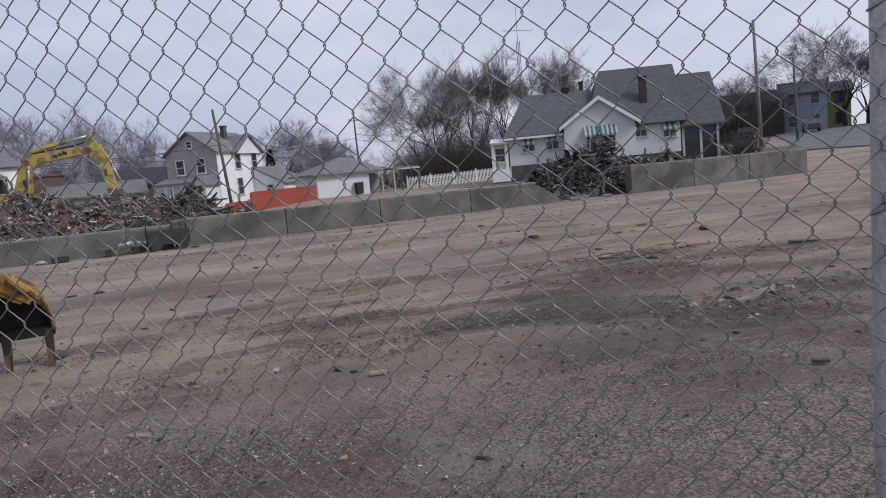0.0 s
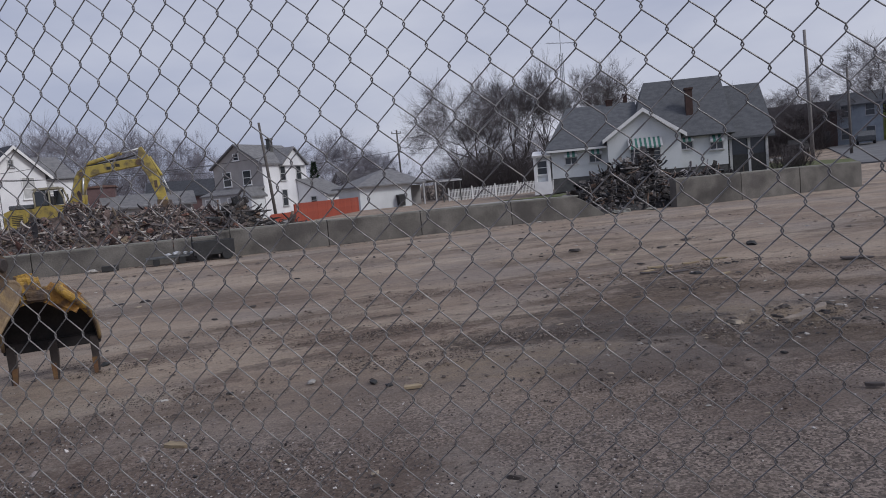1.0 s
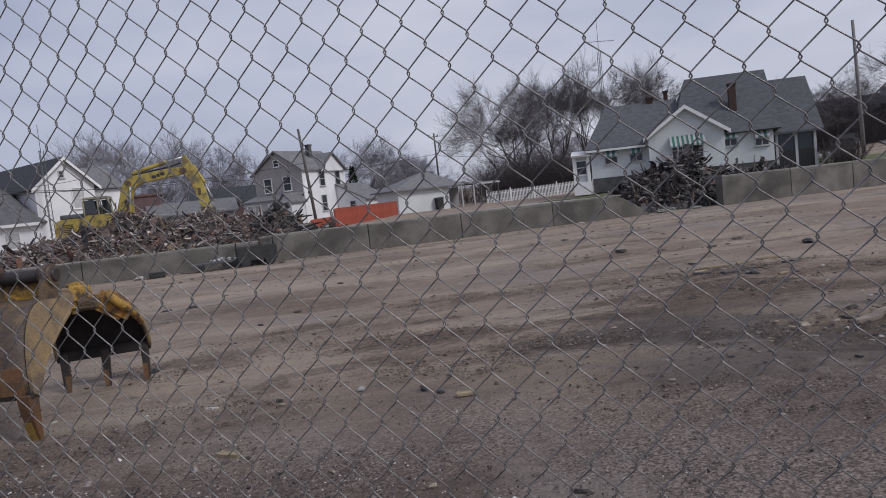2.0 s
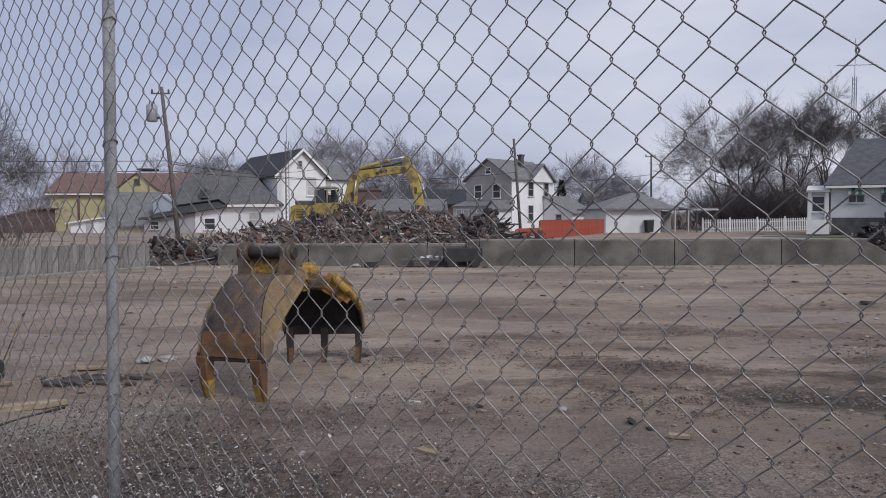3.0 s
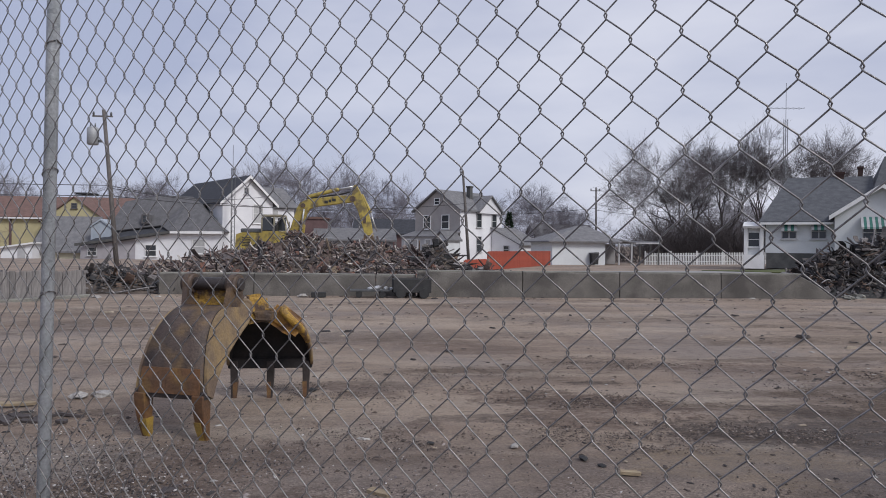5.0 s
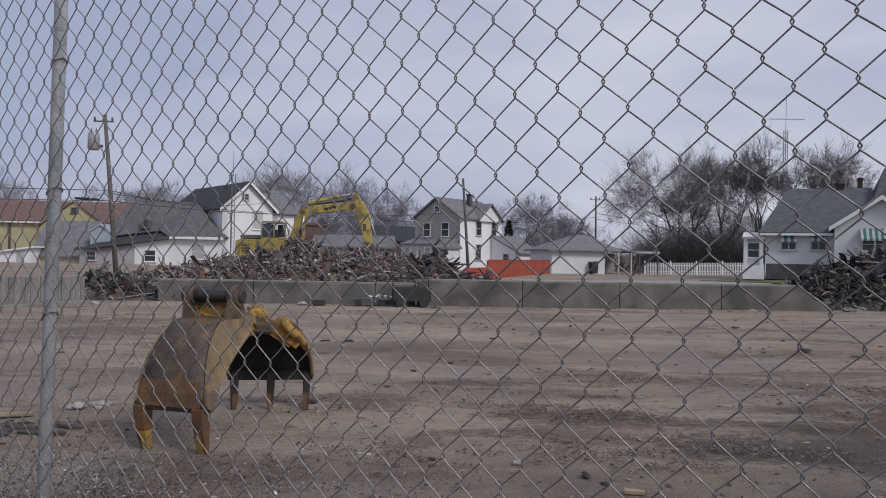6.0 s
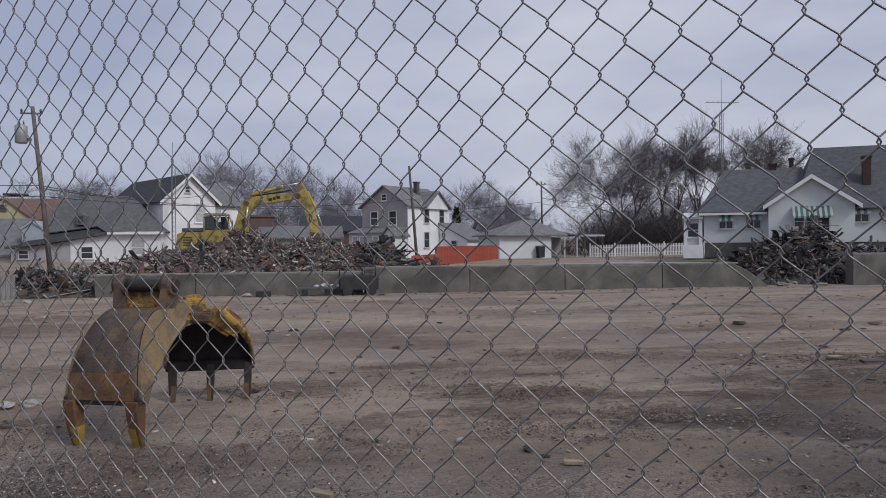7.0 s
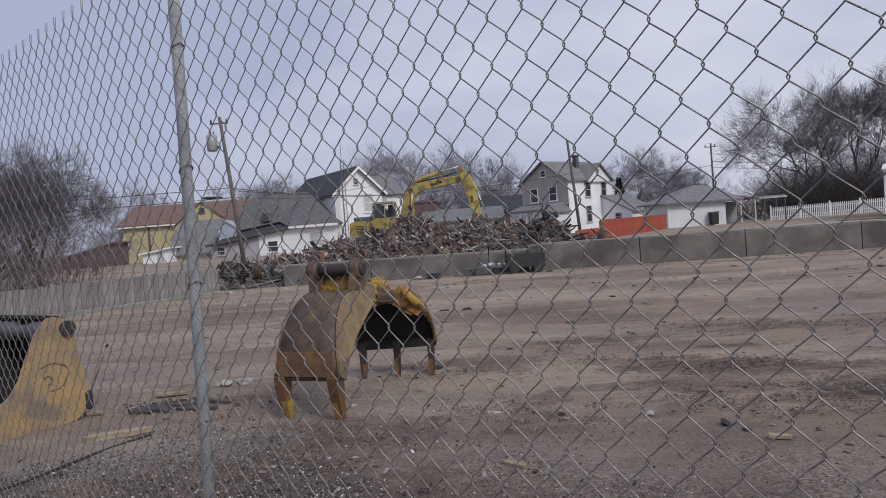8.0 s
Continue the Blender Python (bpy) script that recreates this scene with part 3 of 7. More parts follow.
# ---- low concrete walls of the cleared lot ----
def low_wall(name, x0, x1, y0, y1, z_top, label, broken=None, joints=()):
    """Thick foundation wall: poured panels with recessed joints, a paler worn top edge; broken names the end that has crumbled."""
    root = thing(name, label, "wall", pose(x0, y0, 0), kind="structure")
    marks = [x0, *joints, x1]
    rng = random.Random(int(x0 * 10) + 7)
    for a, b in zip(marks, marks[1:]):
        n = max(2, int((b - a) / 0.35))
        bm = bmesh.new()
        grid = []
        for i in range(n + 1):
            x = a + 0.012 + (b - a - 0.024) * i / n
            top = z_top + rng.uniform(-0.018, 0.018)
            if broken == "right" and b == x1:
                top = min(top, max(0.06, (x1 - x) / 0.95 * z_top + rng.uniform(-0.05, 0.05)))
            ring = [(x, y0 + rng.uniform(-0.012, 0.012), -0.25), (x, y0 + rng.uniform(-0.014, 0.014), top * 0.55), (x, y0 + 0.01, top - 0.03), (x, y0 + 0.04, top), (x, y1 - 0.04, top), (x, y1, top - 0.03), (x, y1, -0.25)]
            grid.append([bm.verts.new((p[0] - x0, p[1] - y0, p[2])) for p in ring])
        for r0, r1 in zip(grid, grid[1:]):
            for k in range(6):
                bm.faces.new((r0[k], r1[k], r1[k + 1], r0[k + 1]))
        bm.faces.new(grid[0])
        bm.faces.new(grid[-1][::-1])
        bmesh.ops.recalc_face_normals(bm, faces=bm.faces)
        part("panel", bm, M_CONCRETE, root)
        lip = bmesh.new()
        lx1 = b - 0.95 if broken == "right" and b == x1 else b - 0.02
        box(lip, a + 0.02 - x0, lx1 - x0, 0.03, y1 - y0 - 0.03, z_top - 0.03, z_top + 0.024, bevel=0.012)
        part("coping", lip, M_CAP, root, "paler worn top edge")
    return root


low_wall("wall_left", -6.2, 0.95, 20.62, 21.0, 0.60, "low grey concrete foundation wall, stained and rusty", joints=(-3.6, -0.2))
low_wall("wall_middle", 0.97, 13.35, 20.5, 20.85, 0.73, "low grey concrete foundation wall with a crumbled end", "right", joints=(4.0, 6.85, 9.9))
low_wall("wall_right", 16.3, 25.2, 20.5, 20.85, 0.98, "low grey concrete foundation wall beside the scrap heap", joints=(19.2, 22.0))


# ---- rubble and scrap heaps ----
def heap(name, label, cx, cy, profile, depth, count, sizes, material, seed, long_share=0.35, base_material=M_MOUND, tilt=0.45, bent=60):
    """A mound under a crust of loose pieces. profile: (x, height) pairs along the heap; it falls away over depth to both sides."""
    rng = random.Random(seed)
    root = thing(name, label, "rubble heap", pose(cx, cy, 0))

    def height(x, y):
        for (xa, ha), (xb, hb) in zip(profile, profile[1:]):
            if xa <= x <= xb:
                h = ha + (hb - ha) * (x - xa) / (xb - xa)
                break
        else:
            return -0.1
        s = max(0, 1 - (abs(y) / depth) ** 1.7)
        return h * s * (0.9 + 0.35 * noise.noise((x * 1.3 + seed, y * 1.3, 0.5))) - 0.04

    bm = bmesh.new()
    nx, ny = 60, 24
    x0, x1 = profile[0][0], profile[-1][0]
    g = [[bm.verts.new((x0 + (x1 - x0) * i / nx, depth * (2 * j / ny - 1), max(-0.12, height(x0 + (x1 - x0) * i / nx, depth * (2 * j / ny - 1))))) for j in range(ny + 1)] for i in range(nx + 1)]
    for i in range(nx):
        for j in range(ny):
            bm.faces.new((g[i][j], g[i + 1][j], g[i + 1][j + 1], g[i][j + 1]))
    part("mound", bm, base_material, root)
    verts, faces = [], []
    unit = [(-1, -1, -1), (1, -1, -1), (1, 1, -1), (-1, 1, -1), (-1, -1, 1), (1, -1, 1), (1, 1, 1), (-1, 1, 1)]
    quads = [(0, 3, 2, 1), (4, 5, 6, 7), (0, 1, 5, 4), (1, 2, 6, 5), (2, 3, 7, 6), (3, 0, 4, 7)]
    loose = []
    for k in range(count):
        x, y = rng.uniform(x0, x1), rng.uniform(-depth, depth) * (0.98 if rng.random() < 0.5 else 0.8)
        h = height(x, y)
        if h < 0.0:
            if rng.random() < 0.75:
                continue
            h = 0.03
        s = rng.uniform(*sizes) * (0.5 + 1.6 * rng.random() ** 4)
        if rng.random() < long_share:
            dims = (s * rng.uniform(2.5, 7.0), s * rng.uniform(0.18, 0.5), s * rng.uniform(0.10, 0.3))
        else:
            dims = (s * rng.uniform(0.7, 1.5), s * rng.uniform(0.5, 1.2), s * rng.uniform(0.3, 0.9))
        m = Matrix.Translation((x, y, h + dims[2] * 0.5 + rng.uniform(-0.05, 0.06))) @ Euler((rng.gauss(0, tilt), rng.gauss(0, tilt * 0.75), rng.uniform(0, 6.3))).to_matrix().to_4x4()
        vs = [m @ Vector((p[0] * dims[0] / 2 * rng.uniform(0.75, 1.1), p[1] * dims[1] / 2 * rng.uniform(0.7, 1.1), p[2] * dims[2] / 2 * rng.uniform(0.7, 1.15))) for p in unit]
        if len(loose) < 70 and y < 0 and dims[0] > 0.4:
            loose.append((m, dims))
            continue
        o = len(verts)
        verts += [tuple(v) for v in vs]
        faces += [tuple(o + i for i in q) for q in quads]
    me = bpy.data.meshes.new("rubble")
    me.from_pydata(verts, [], faces)
    me.materials.append(material)
    crust = new("rubble", me)
    crust.parent = root
    crust["kind"] = "stuff"
    # bent sheets and curled pipes that stick out of the crust
    for nm, share in (("bent_sheet", bent), ("bent_pipe", bent)):
        b = bmesh.new()
        for k in range(share):
            x, y = rng.uniform(x0 * 0.92, x1 * 0.9), rng.uniform(-depth * 0.85, depth * 0.3)
            h = height(x, y)
            if h < 0.12:
                continue
            q = Vector((x, y, h + rng.uniform(-0.06, 0.08)))
            d = Vector((rng.gauss(0, 1), rng.gauss(0, 0.6), rng.gauss(0.08, 0.22))).normalized()
            side = d.cross(Vector((rng.gauss(0, 0.4), rng.gauss(0, 0.4), 1))).normalized()
            wide, step, curl = rng.uniform(0.03, 0.14), rng.uniform(0.05, 0.14), rng.uniform(-0.6, 0.45)
            line = []
            for i in range(6):
                line.append(q.copy())
                d = (Matrix.Rotation(curl * rng.uniform(0.3, 1.2), 3, side) @ d).normalized()
                q = q + d * step
            if nm == "bent_pipe":
                tube(b, line, rng.uniform(0.010, 0.028), 5)
            else:
                rows = [[b.verts.new(c - side * wide * rng.uniform(0.8, 1.15)), b.verts.new(c + side * wide * rng.uniform(0.8, 1.15))] for c in line]
                for r0, r1 in zip(rows, rows[1:]):
                    b.faces.new((r0[0], r0[1], r1[1], r1[0]))
        ob = part(nm, b, material, root)
        ob["kind"] = "stuff"
        if nm == "bent_sheet":
            so = ob.modifiers.new("thickness", "SOLIDIFY")
            so.thickness = 0.012
    shared = []
    for k in range(4):
        b = bmesh.new()
        box(b, -0.5, 0.5, -0.5, 0.5, -0.5, 0.5, bevel=0.06)
        for v in b.verts:
            v.co.x *= 1 + 0.2 * noise.noise(v.co * 3 + Vector((k, 0, 0)))
            v.co.z += 0.15 * noise.noise((v.co.x * 2, v.co.y, k * 3.1))
        me = bpy.data.meshes.new("plank")
        b.to_mesh(me)
        b.free()
        me.materials.append((M_STEEL, M_OLDWOOD, M_MOUND, M_BARK)[k] if material is M_SCRAP else (M_BLACK, M_BLACK, M_STEEL, M_GREYMETAL)[k])
        shared.append(me)
    for k, (m, dims) in enumerate(loose):
        ob = new("plank", shared[k % 4])
        ob.parent = root
        ob.matrix_parent_inverse = Matrix()
        ob.matrix_basis = m @ Matrix.Diagonal((dims[0], dims[1], dims[2], 1))
    return root


heap("demolition_heap", "long heap of broken timber, brick and scrap from a demolished building", -2.6, 26.2,
     [(-8.3, 0.05), (-7.0, 0.34), (-5.0, 0.72), (-3.9, 0.95), (-3.0, 1.10), (-2.2, 1.36), (-1.0, 1.70), (-0.15, 1.84), (0.9, 1.56), (2.2, 1.44), (3.3, 1.40), (3.9, 1.30), (4.5, 0.85), (5.6, 0.5), (6.6, 0.05)], 4.2, 46000, (0.022, 0.095), M_SCRAP, 3, 0.50, tilt=0.6, bent=340)
heap("scrap_heap", "black twisted sheets and pipes beside the rubble heap", 1.7, 25.2,
     [(-1.6, 0.05), (-0.9, 0.95), (-0.2, 1.36), (0.3, 1.30), (0.9, 0.80), (1.8, 0.58), (2.6, 0.40), (3.4, 0.05)], 1.6, 3600, (0.04, 0.14), M_TANGLE, 29, 0.35, M_MOUND, tilt=0.5, bent=60)
heap("scrap_heap", "black heap of twisted scrap, roofing and branches beside the wall", 15.6, 22.9,
     [(-2.4, 0.1), (-1.6, 0.85), (-0.6, 1.45), (0.2, 1.62), (0.7, 1.45), (1.2, 1.92), (1.7, 1.75), (2.2, 1.25), (2.8, 1.20), (3.6, 1.0), (4.6, 1.12), (5.4, 1.0), (6.4, 0.2)], 1.75, 12000, (0.03, 0.115), M_TANGLE, 11, 0.45, M_BLACK, tilt=0.6, bent=380)
heap("brush_heap", "small heap of roots and dark brush by the board fence", -8.4, 21.6,
     [(-1.6, 0.1), (-0.6, 0.5), (0.2, 0.85), (1.0, 0.55), (2.0, 0.3), (3.0, 0.1)], 1.1, 2200, (0.03, 0.12), M_TANGLE, 19, 0.5, tilt=0.6, bent=30)


# ---- excavator buckets in the yard ----
def bucket(name, label, m, width, height, depth, teeth, tooth_drop, lean, arch, edge_mat=M_STEEL, hook=0.02, slim=0.046, tooth_mat=M_RUSTYELLOW, shoulder=0.024, edge_low=0.018, cap_mat=None):
    """A digging bucket that stands on its teeth. The mouth looks along +y; x runs across. Its flanks draw in towards the top."""
    root = thing(name, label, "excavator bucket", m, group="excavator buckets in the yard")
    z0 = tooth_drop
    # the rounded back from the cutting edge up and over to the hinge plate: (y, z)
    prof = []
    for k in range(15):
        t = k / 14
        a = math.pi * (0.02 + 0.60 * t)
        z = z0 + (height - z0) * math.sin(a) ** 0.9 if t < 0.8 else z0 + (height - z0) * (1 - 0.10 * (t - 0.8))
        prof.append((-depth * 0.55 + depth * 0.527 * (1 - math.cos(a)), z))

    def half(z):
        t = min(1, max(0, (z - z0) / (height - z0)))
        return width / 2 * (1 - lean * t - arch * t ** 3)

    def skin(inset, lift):
        bm = bmesh.new()
        rows = []
        for k, (y, z) in enumerate(prof):
            rows.append([bm.verts.new((s * (half(z) - inset), y + lift, z - (lift if k > 7 else 0))) for s in (-1, -0.5, 0, 0.5, 1)])
        for r0, r1 in zip(rows, rows[1:]):
            for k in range(4):
                f = bm.faces.new((r0[k], r0[k + 1], r1[k + 1], r1[k]))
                f.smooth = True
        return bm

    shell = part("back_shell", skin(0.0, 0.0), M_STEEL, root, "grey worn steel back with traces of yellow")
    so = shell.modifiers.new("thickness", "SOLIDIFY")
    so.thickness, so.offset = 0.022, 0
    # the lining's near-black paints the mouth's shade into the colour
    part("lining", skin(0.004, 0.03), M_INSHADE, root, "inside painted dark for shade")
    # wear plate that wraps the lower back
    bm = bmesh.new()
    low = [p for p in prof if p[1] < z0 + (height - z0) * 0.42]
    rows = [[bm.verts.new((s * (half(z) * 0.93), y - 0.016, z)) for s in (-1, 1)] + [bm.verts.new((s * (half(z) * 0.93), y - 0.030, z)) for s in (1, -1)] for y, z in low]
    for r0, r1 in zip(rows, rows[1:]):
        for k in range(4):
            j = (k + 1) % 4
            bm.faces.new((r0[k], r0[j], r1[j], r1[k]))
    bm.faces.new(rows[0])
    bm.faces.new(rows[-1][::-1])
    bmesh.ops.recalc_face_normals(bm, faces=bm.faces)
    part("wear_plate", bm, M_RUSTYELLOW, root, "rusty yellow wear plate")
    # flank plates between the back and the hollowed mouth edge, with a rounded shoulder at the top
    yt, yl = prof[-1][0], prof[0][0] + 0.06
    p0, p1, p2 = (yt + depth * 0.20, height * 0.90), (yl + depth * 0.20, z0 + (height - z0) * 0.50), (yl, z0 + 0.02)
    front = [(yt + depth * (0.10 - 0.13 * math.cos(a)), height * (0.95 + 0.085 * math.sin(a))) for a in (0.9, 1.3, 1.7, 2.1, 2.5, 2.9)]
    for k in range(1, 11):
        t = k / 10
        front.append(((1 - t) ** 2 * p0[0] + 2 * t * (1 - t) * p1[0] + t * t * p2[0], (1 - t) ** 2 * p0[1] + 2 * t * (1 - t) * p1[1] + t * t * p2[1]))
    for s in (-1, 1):
        # inner faces of the flanks get the same painted shade
        for nm, a, b, mat, lab in (("side_plate", 0.006, 0.030, M_YELLOW, "chipped faded tan-yellow side plate"), ("side_lining", -0.004, 0.004, M_INSHADE, "inside painted dark for shade")):
            bm = bmesh.new()
            edge = prof + front
            ring = [(bm.verts.new((s * (half(z) + a), y, z)), bm.verts.new((s * (half(z) + b), y, z))) for y, z in edge]
            bm.faces.new([r[0] for r in ring])
            bm.faces.new([r[1] for r in ring][::-1])
            for k in range(len(ring)):
                j = (k + 1) % len(ring)
                bm.faces.new((ring[k][0], ring[j][0], ring[j][1], ring[k][1]))
            bmesh.ops.triangulate(bm, faces=[f for f in bm.faces if len(f.verts) > 4])
            bmesh.ops.recalc_face_normals(bm, faces=bm.faces)
            part(nm, bm, mat, root, lab)
        # rounded lip along the mouth edge
        bm = bmesh.new()
        line = [(s * (half(z) + 0.016), y + 0.004, z) for y, z in front]
        tube(bm, line[8:], 0.016, 6)
        part("mouth_lip", bm, M_YELLOW, root)
        bm = bmesh.new()
        cut = line[1:11]
        tube(bm, cut, [shoulder * (0.7 + 0.3 * math.sin(math.pi * k / (len(cut) - 1))) for k in range(len(cut))], 10)
        part("shoulder_lip", bm, M_FLAKE if shoulder > 0.03 else M_YELLOW, root, "thick chipped shoulder of the side plate")
    bm = bmesh.new()
    box(bm, -half(height), half(height), yt - 0.02, yt + depth * 0.05, height * 0.97, height * 1.03, bevel=0.008)
    part("hinge_plate", bm, M_FLAKE, root, "yellow plate over the mouth")
    bm = bmesh.new()
    box(bm, -width / 2 - 0.02, width / 2 + 0.02, prof[0][0] - 0.02, prof[0][0] + 0.06, z0 + edge_low, z0 + 0.075, bevel=0.008)
    part("cutting_edge", bm, edge_mat, root)
    for k in range(teeth):
        x = -width / 2 + 0.035 + (width - 0.07) * k / (teeth - 1)
        bm = bmesh.new()
        y = prof[0][0] + 0.015
        side = 0 if abs(x) < 0.05 else (-hook if x > 0 else hook)
        n = 6
        loops = []
        for i in range(n + 1):
            t = i / n
            w, d, z = slim * (1 - 0.40 * t ** 2), 0.055 * (1 - 0.72 * t ** 1.5), z0 + 0.05 - (z0 + 0.06) * t
            loops.append([bm.verts.new((x + sx * w + side * t ** 2, y + sy * d + 0.05 * t ** 2, z)) for sx, sy in ((-1, -1), (1, -1), (1, 1), (-1, 1))])
        for r0, r1 in zip(loops, loops[1:]):
            for i in range(4):
                j = (i + 1) % 4
                bm.faces.new((r0[i], r0[j], r1[j], r1[i]))
        bm.faces.new(loops[0])
        bm.faces.new(loops[-1][::-1])
        bmesh.ops.bevel(bm, geom=list(bm.edges), offset=0.006, segments=1, affect="EDGES")
        bmesh.ops.recalc_face_normals(bm, faces=bm.faces)
        tooth = part("tooth", bm, tooth_mat, root)
        # worn bright cap wrapped round the lower half
        bm = bmesh.new()
        t0, caps = 0.55, []
        for i in range(5):
            t = t0 + (0.97 - t0) * i / 4
            w, d, z = slim * (1 - 0.40 * t ** 2) + 0.004, 0.055 * (1 - 0.72 * t ** 1.5) + 0.004, z0 + 0.05 - (z0 + 0.06) * t
            xin = -1 if x > 0 else 1
            caps.append([bm.verts.new((x + side * t ** 2 + q * xin * w, y + sy * d + 0.05 * t ** 2, z)) for q, sy in ((-0.25, -1), (1, -1), (1, 1), (-0.25, 1))])
        for r0, r1 in zip(caps, caps[1:]):
            for i in range(4):
                j = (i + 1) % 4
                bm.faces.new((r0[i], r0[j], r1[j], r1[i]))
        bm.faces.new(caps[0])
        bm.faces.new(caps[-1][::-1])
        bmesh.ops.recalc_face_normals(bm, faces=bm.faces)
        part("tooth_cap", bm, cap_mat or M_BRIGHT, tooth, "chipped yellow tooth cap" if cap_mat is None else "rusty worn tooth cap")
    return root


def ears(root, ys, z_low, z_top, xs, pin, material, pin_sides=14, thick=0.022, splay=0.0, boss=0.075, boss_mat=M_STEEL):
    """Two hinge ears with rounded heads and bosses and a pin that runs through them."""
    yc, zc = (ys[0] + ys[1]) / 2, z_top - 0.07
    for x in xs:
        bm = bmesh.new()
        head = [(yc - 0.085 * math.cos(t), zc + 0.085 * math.sin(t)) for t in np.linspace(-0.3, math.pi + 0.3, 9)]
        prism(bm, [(ys[0], z_low)] + head + [(ys[1], z_low)], x - thick, x + thick, "x")
        for v in bm.verts:
            v.co.x += splay * (1 if x > 0 else -1) * (v.co.z - z_low) / (z_top - z_low)
        part("hinge_ear", bm, material, root)
        bm = bmesh.new()
        xo = x + splay * (1 if x > 0 else -1) * 0.8
        tube(bm, [(xo - 0.045, yc, zc), (xo + 0.045, yc, zc)], boss, 18)
        part("boss", bm, boss_mat, root)
    if pin:
        bm = bmesh.new()
        lo, hi = min(xs) - 0.06 - splay, max(xs) + 0.06 + splay
        tube(bm, [(lo, yc, zc), (lo + 0.008, yc, zc), (hi - 0.008, yc, zc), (hi, yc, zc)], [pin * 0.85, pin, pin, pin * 0.85], pin_sides)
        part("hinge_pin", bm, M_PIN, root, "round dark steel hinge pin")


M_ORANGEPAINT = surface("worn_orange_paint", (0.48, 0.25, 0.045), (0.34, 0.18, 0.05), 10, 0.6, 0, 0.5, 60, c3=(0.13, 0.07, 0.04), s3=8, amount3=0.9)
M_OCHRE = surface("scuffed_ochre_paint", (0.40, 0.265, 0.10), (0.29, 0.21, 0.125), 6, 0.65, 0, 0.35, 60, c3=(0.19, 0.145, 0.105), s3=4.5, amount3=0.9)
# the nearest bucket shows its rounded back
b1 = bucket("excavator_bucket", "narrow worn yellow excavator bucket standing on its teeth", pose(-1.225, 6.51, 0, 0, 0, -18), 0.54, 0.93, 0.80, 2, 0.29, 0.22, 0.12, M_PIN, hook=-0.005)
ears(b1, (-0.06, 0.22), 0.80, 1.17, (-0.17, 0.17), 0.052, M_STEEL, splay=0.03)
bm = bmesh.new()
bmesh.ops.create_grid(bm, x_segments=12, y_segments=8, size=0.5)
for v in bm.verts:
    x, z = v.co.x * 0.33, v.co.y * 0.19
    v.co = Vector((x, 0.085 + 0.014 * noise.noise((x * 22, z * 22, 1.0)), 0.955 + z + 0.012 * noise.noise((x * 16, z * 9, 4.0))))
bridge = part("hinge_bridge", bm, M_FLAKE, b1, "flaking yellow bridge plate between the ears")
so = bridge.modifiers.new("thickness", "SOLIDIFY")
so.thickness = 0.03
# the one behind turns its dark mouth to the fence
# its cutting edge also takes the near-black of the painted mouth shade
b2 = bucket("excavator_bucket", "wide yellow excavator bucket with its dark mouth open to the yard", pose(-0.88, 7.22, 0, 0, 0, 184), 0.72, 0.84, 0.62, 3, 0.29, 0.06, 0.55, M_INSHADE, hook=0.0, slim=0.034, tooth_mat=M_PIN, shoulder=0.034, edge_low=-0.02, cap_mat=M_RUSTYELLOW)
for c, size, turn, mat, lab in (((0.09, 0.08, 0.855), (0.20, 0.17, 0.24), (4, 6, 8), M_FLAKE, "flaking yellow hinge casting over the mouth"), ((-0.165, 0.08, 0.755), (0.29, 0.18, 0.19), (0, -38, 5), M_ORANGEPAINT, "orange-yellow worn lug on the shoulder"), ((0.02, 0.13, 0.80), (0.20, 0.12, 0.10), (0, 0, 0), M_STEEL, "rusty crossbar between the castings")):
    bm = bmesh.new()
    bmesh.ops.create_cube(bm, size=1)
    bmesh.ops.bevel(bm, geom=list(bm.edges), offset=0.16, segments=3, affect="EDGES")
    bmesh.ops.subdivide_edges(bm, edges=list(bm.edges), cuts=2, use_grid_fill=True)
    m = Matrix.Translation(c) @ Euler([radians(a) for a in turn]).to_matrix().to_4x4() @ Matrix.Diagonal((*size, 1))
    for v in bm.verts:
        v.co = m @ (v.co * (1 + 0.16 * noise.noise(v.co * 2.2 + Vector((c[0] * 40, 0, 0))) + 0.07 * noise.noise(v.co * 7)))
    part("casting", bm, mat, b2, lab)
ears(b2, (0.0, 0.18), 0.72, 0.98, (0.24,), 0, M_STEEL, thick=0.03, boss=0.05)

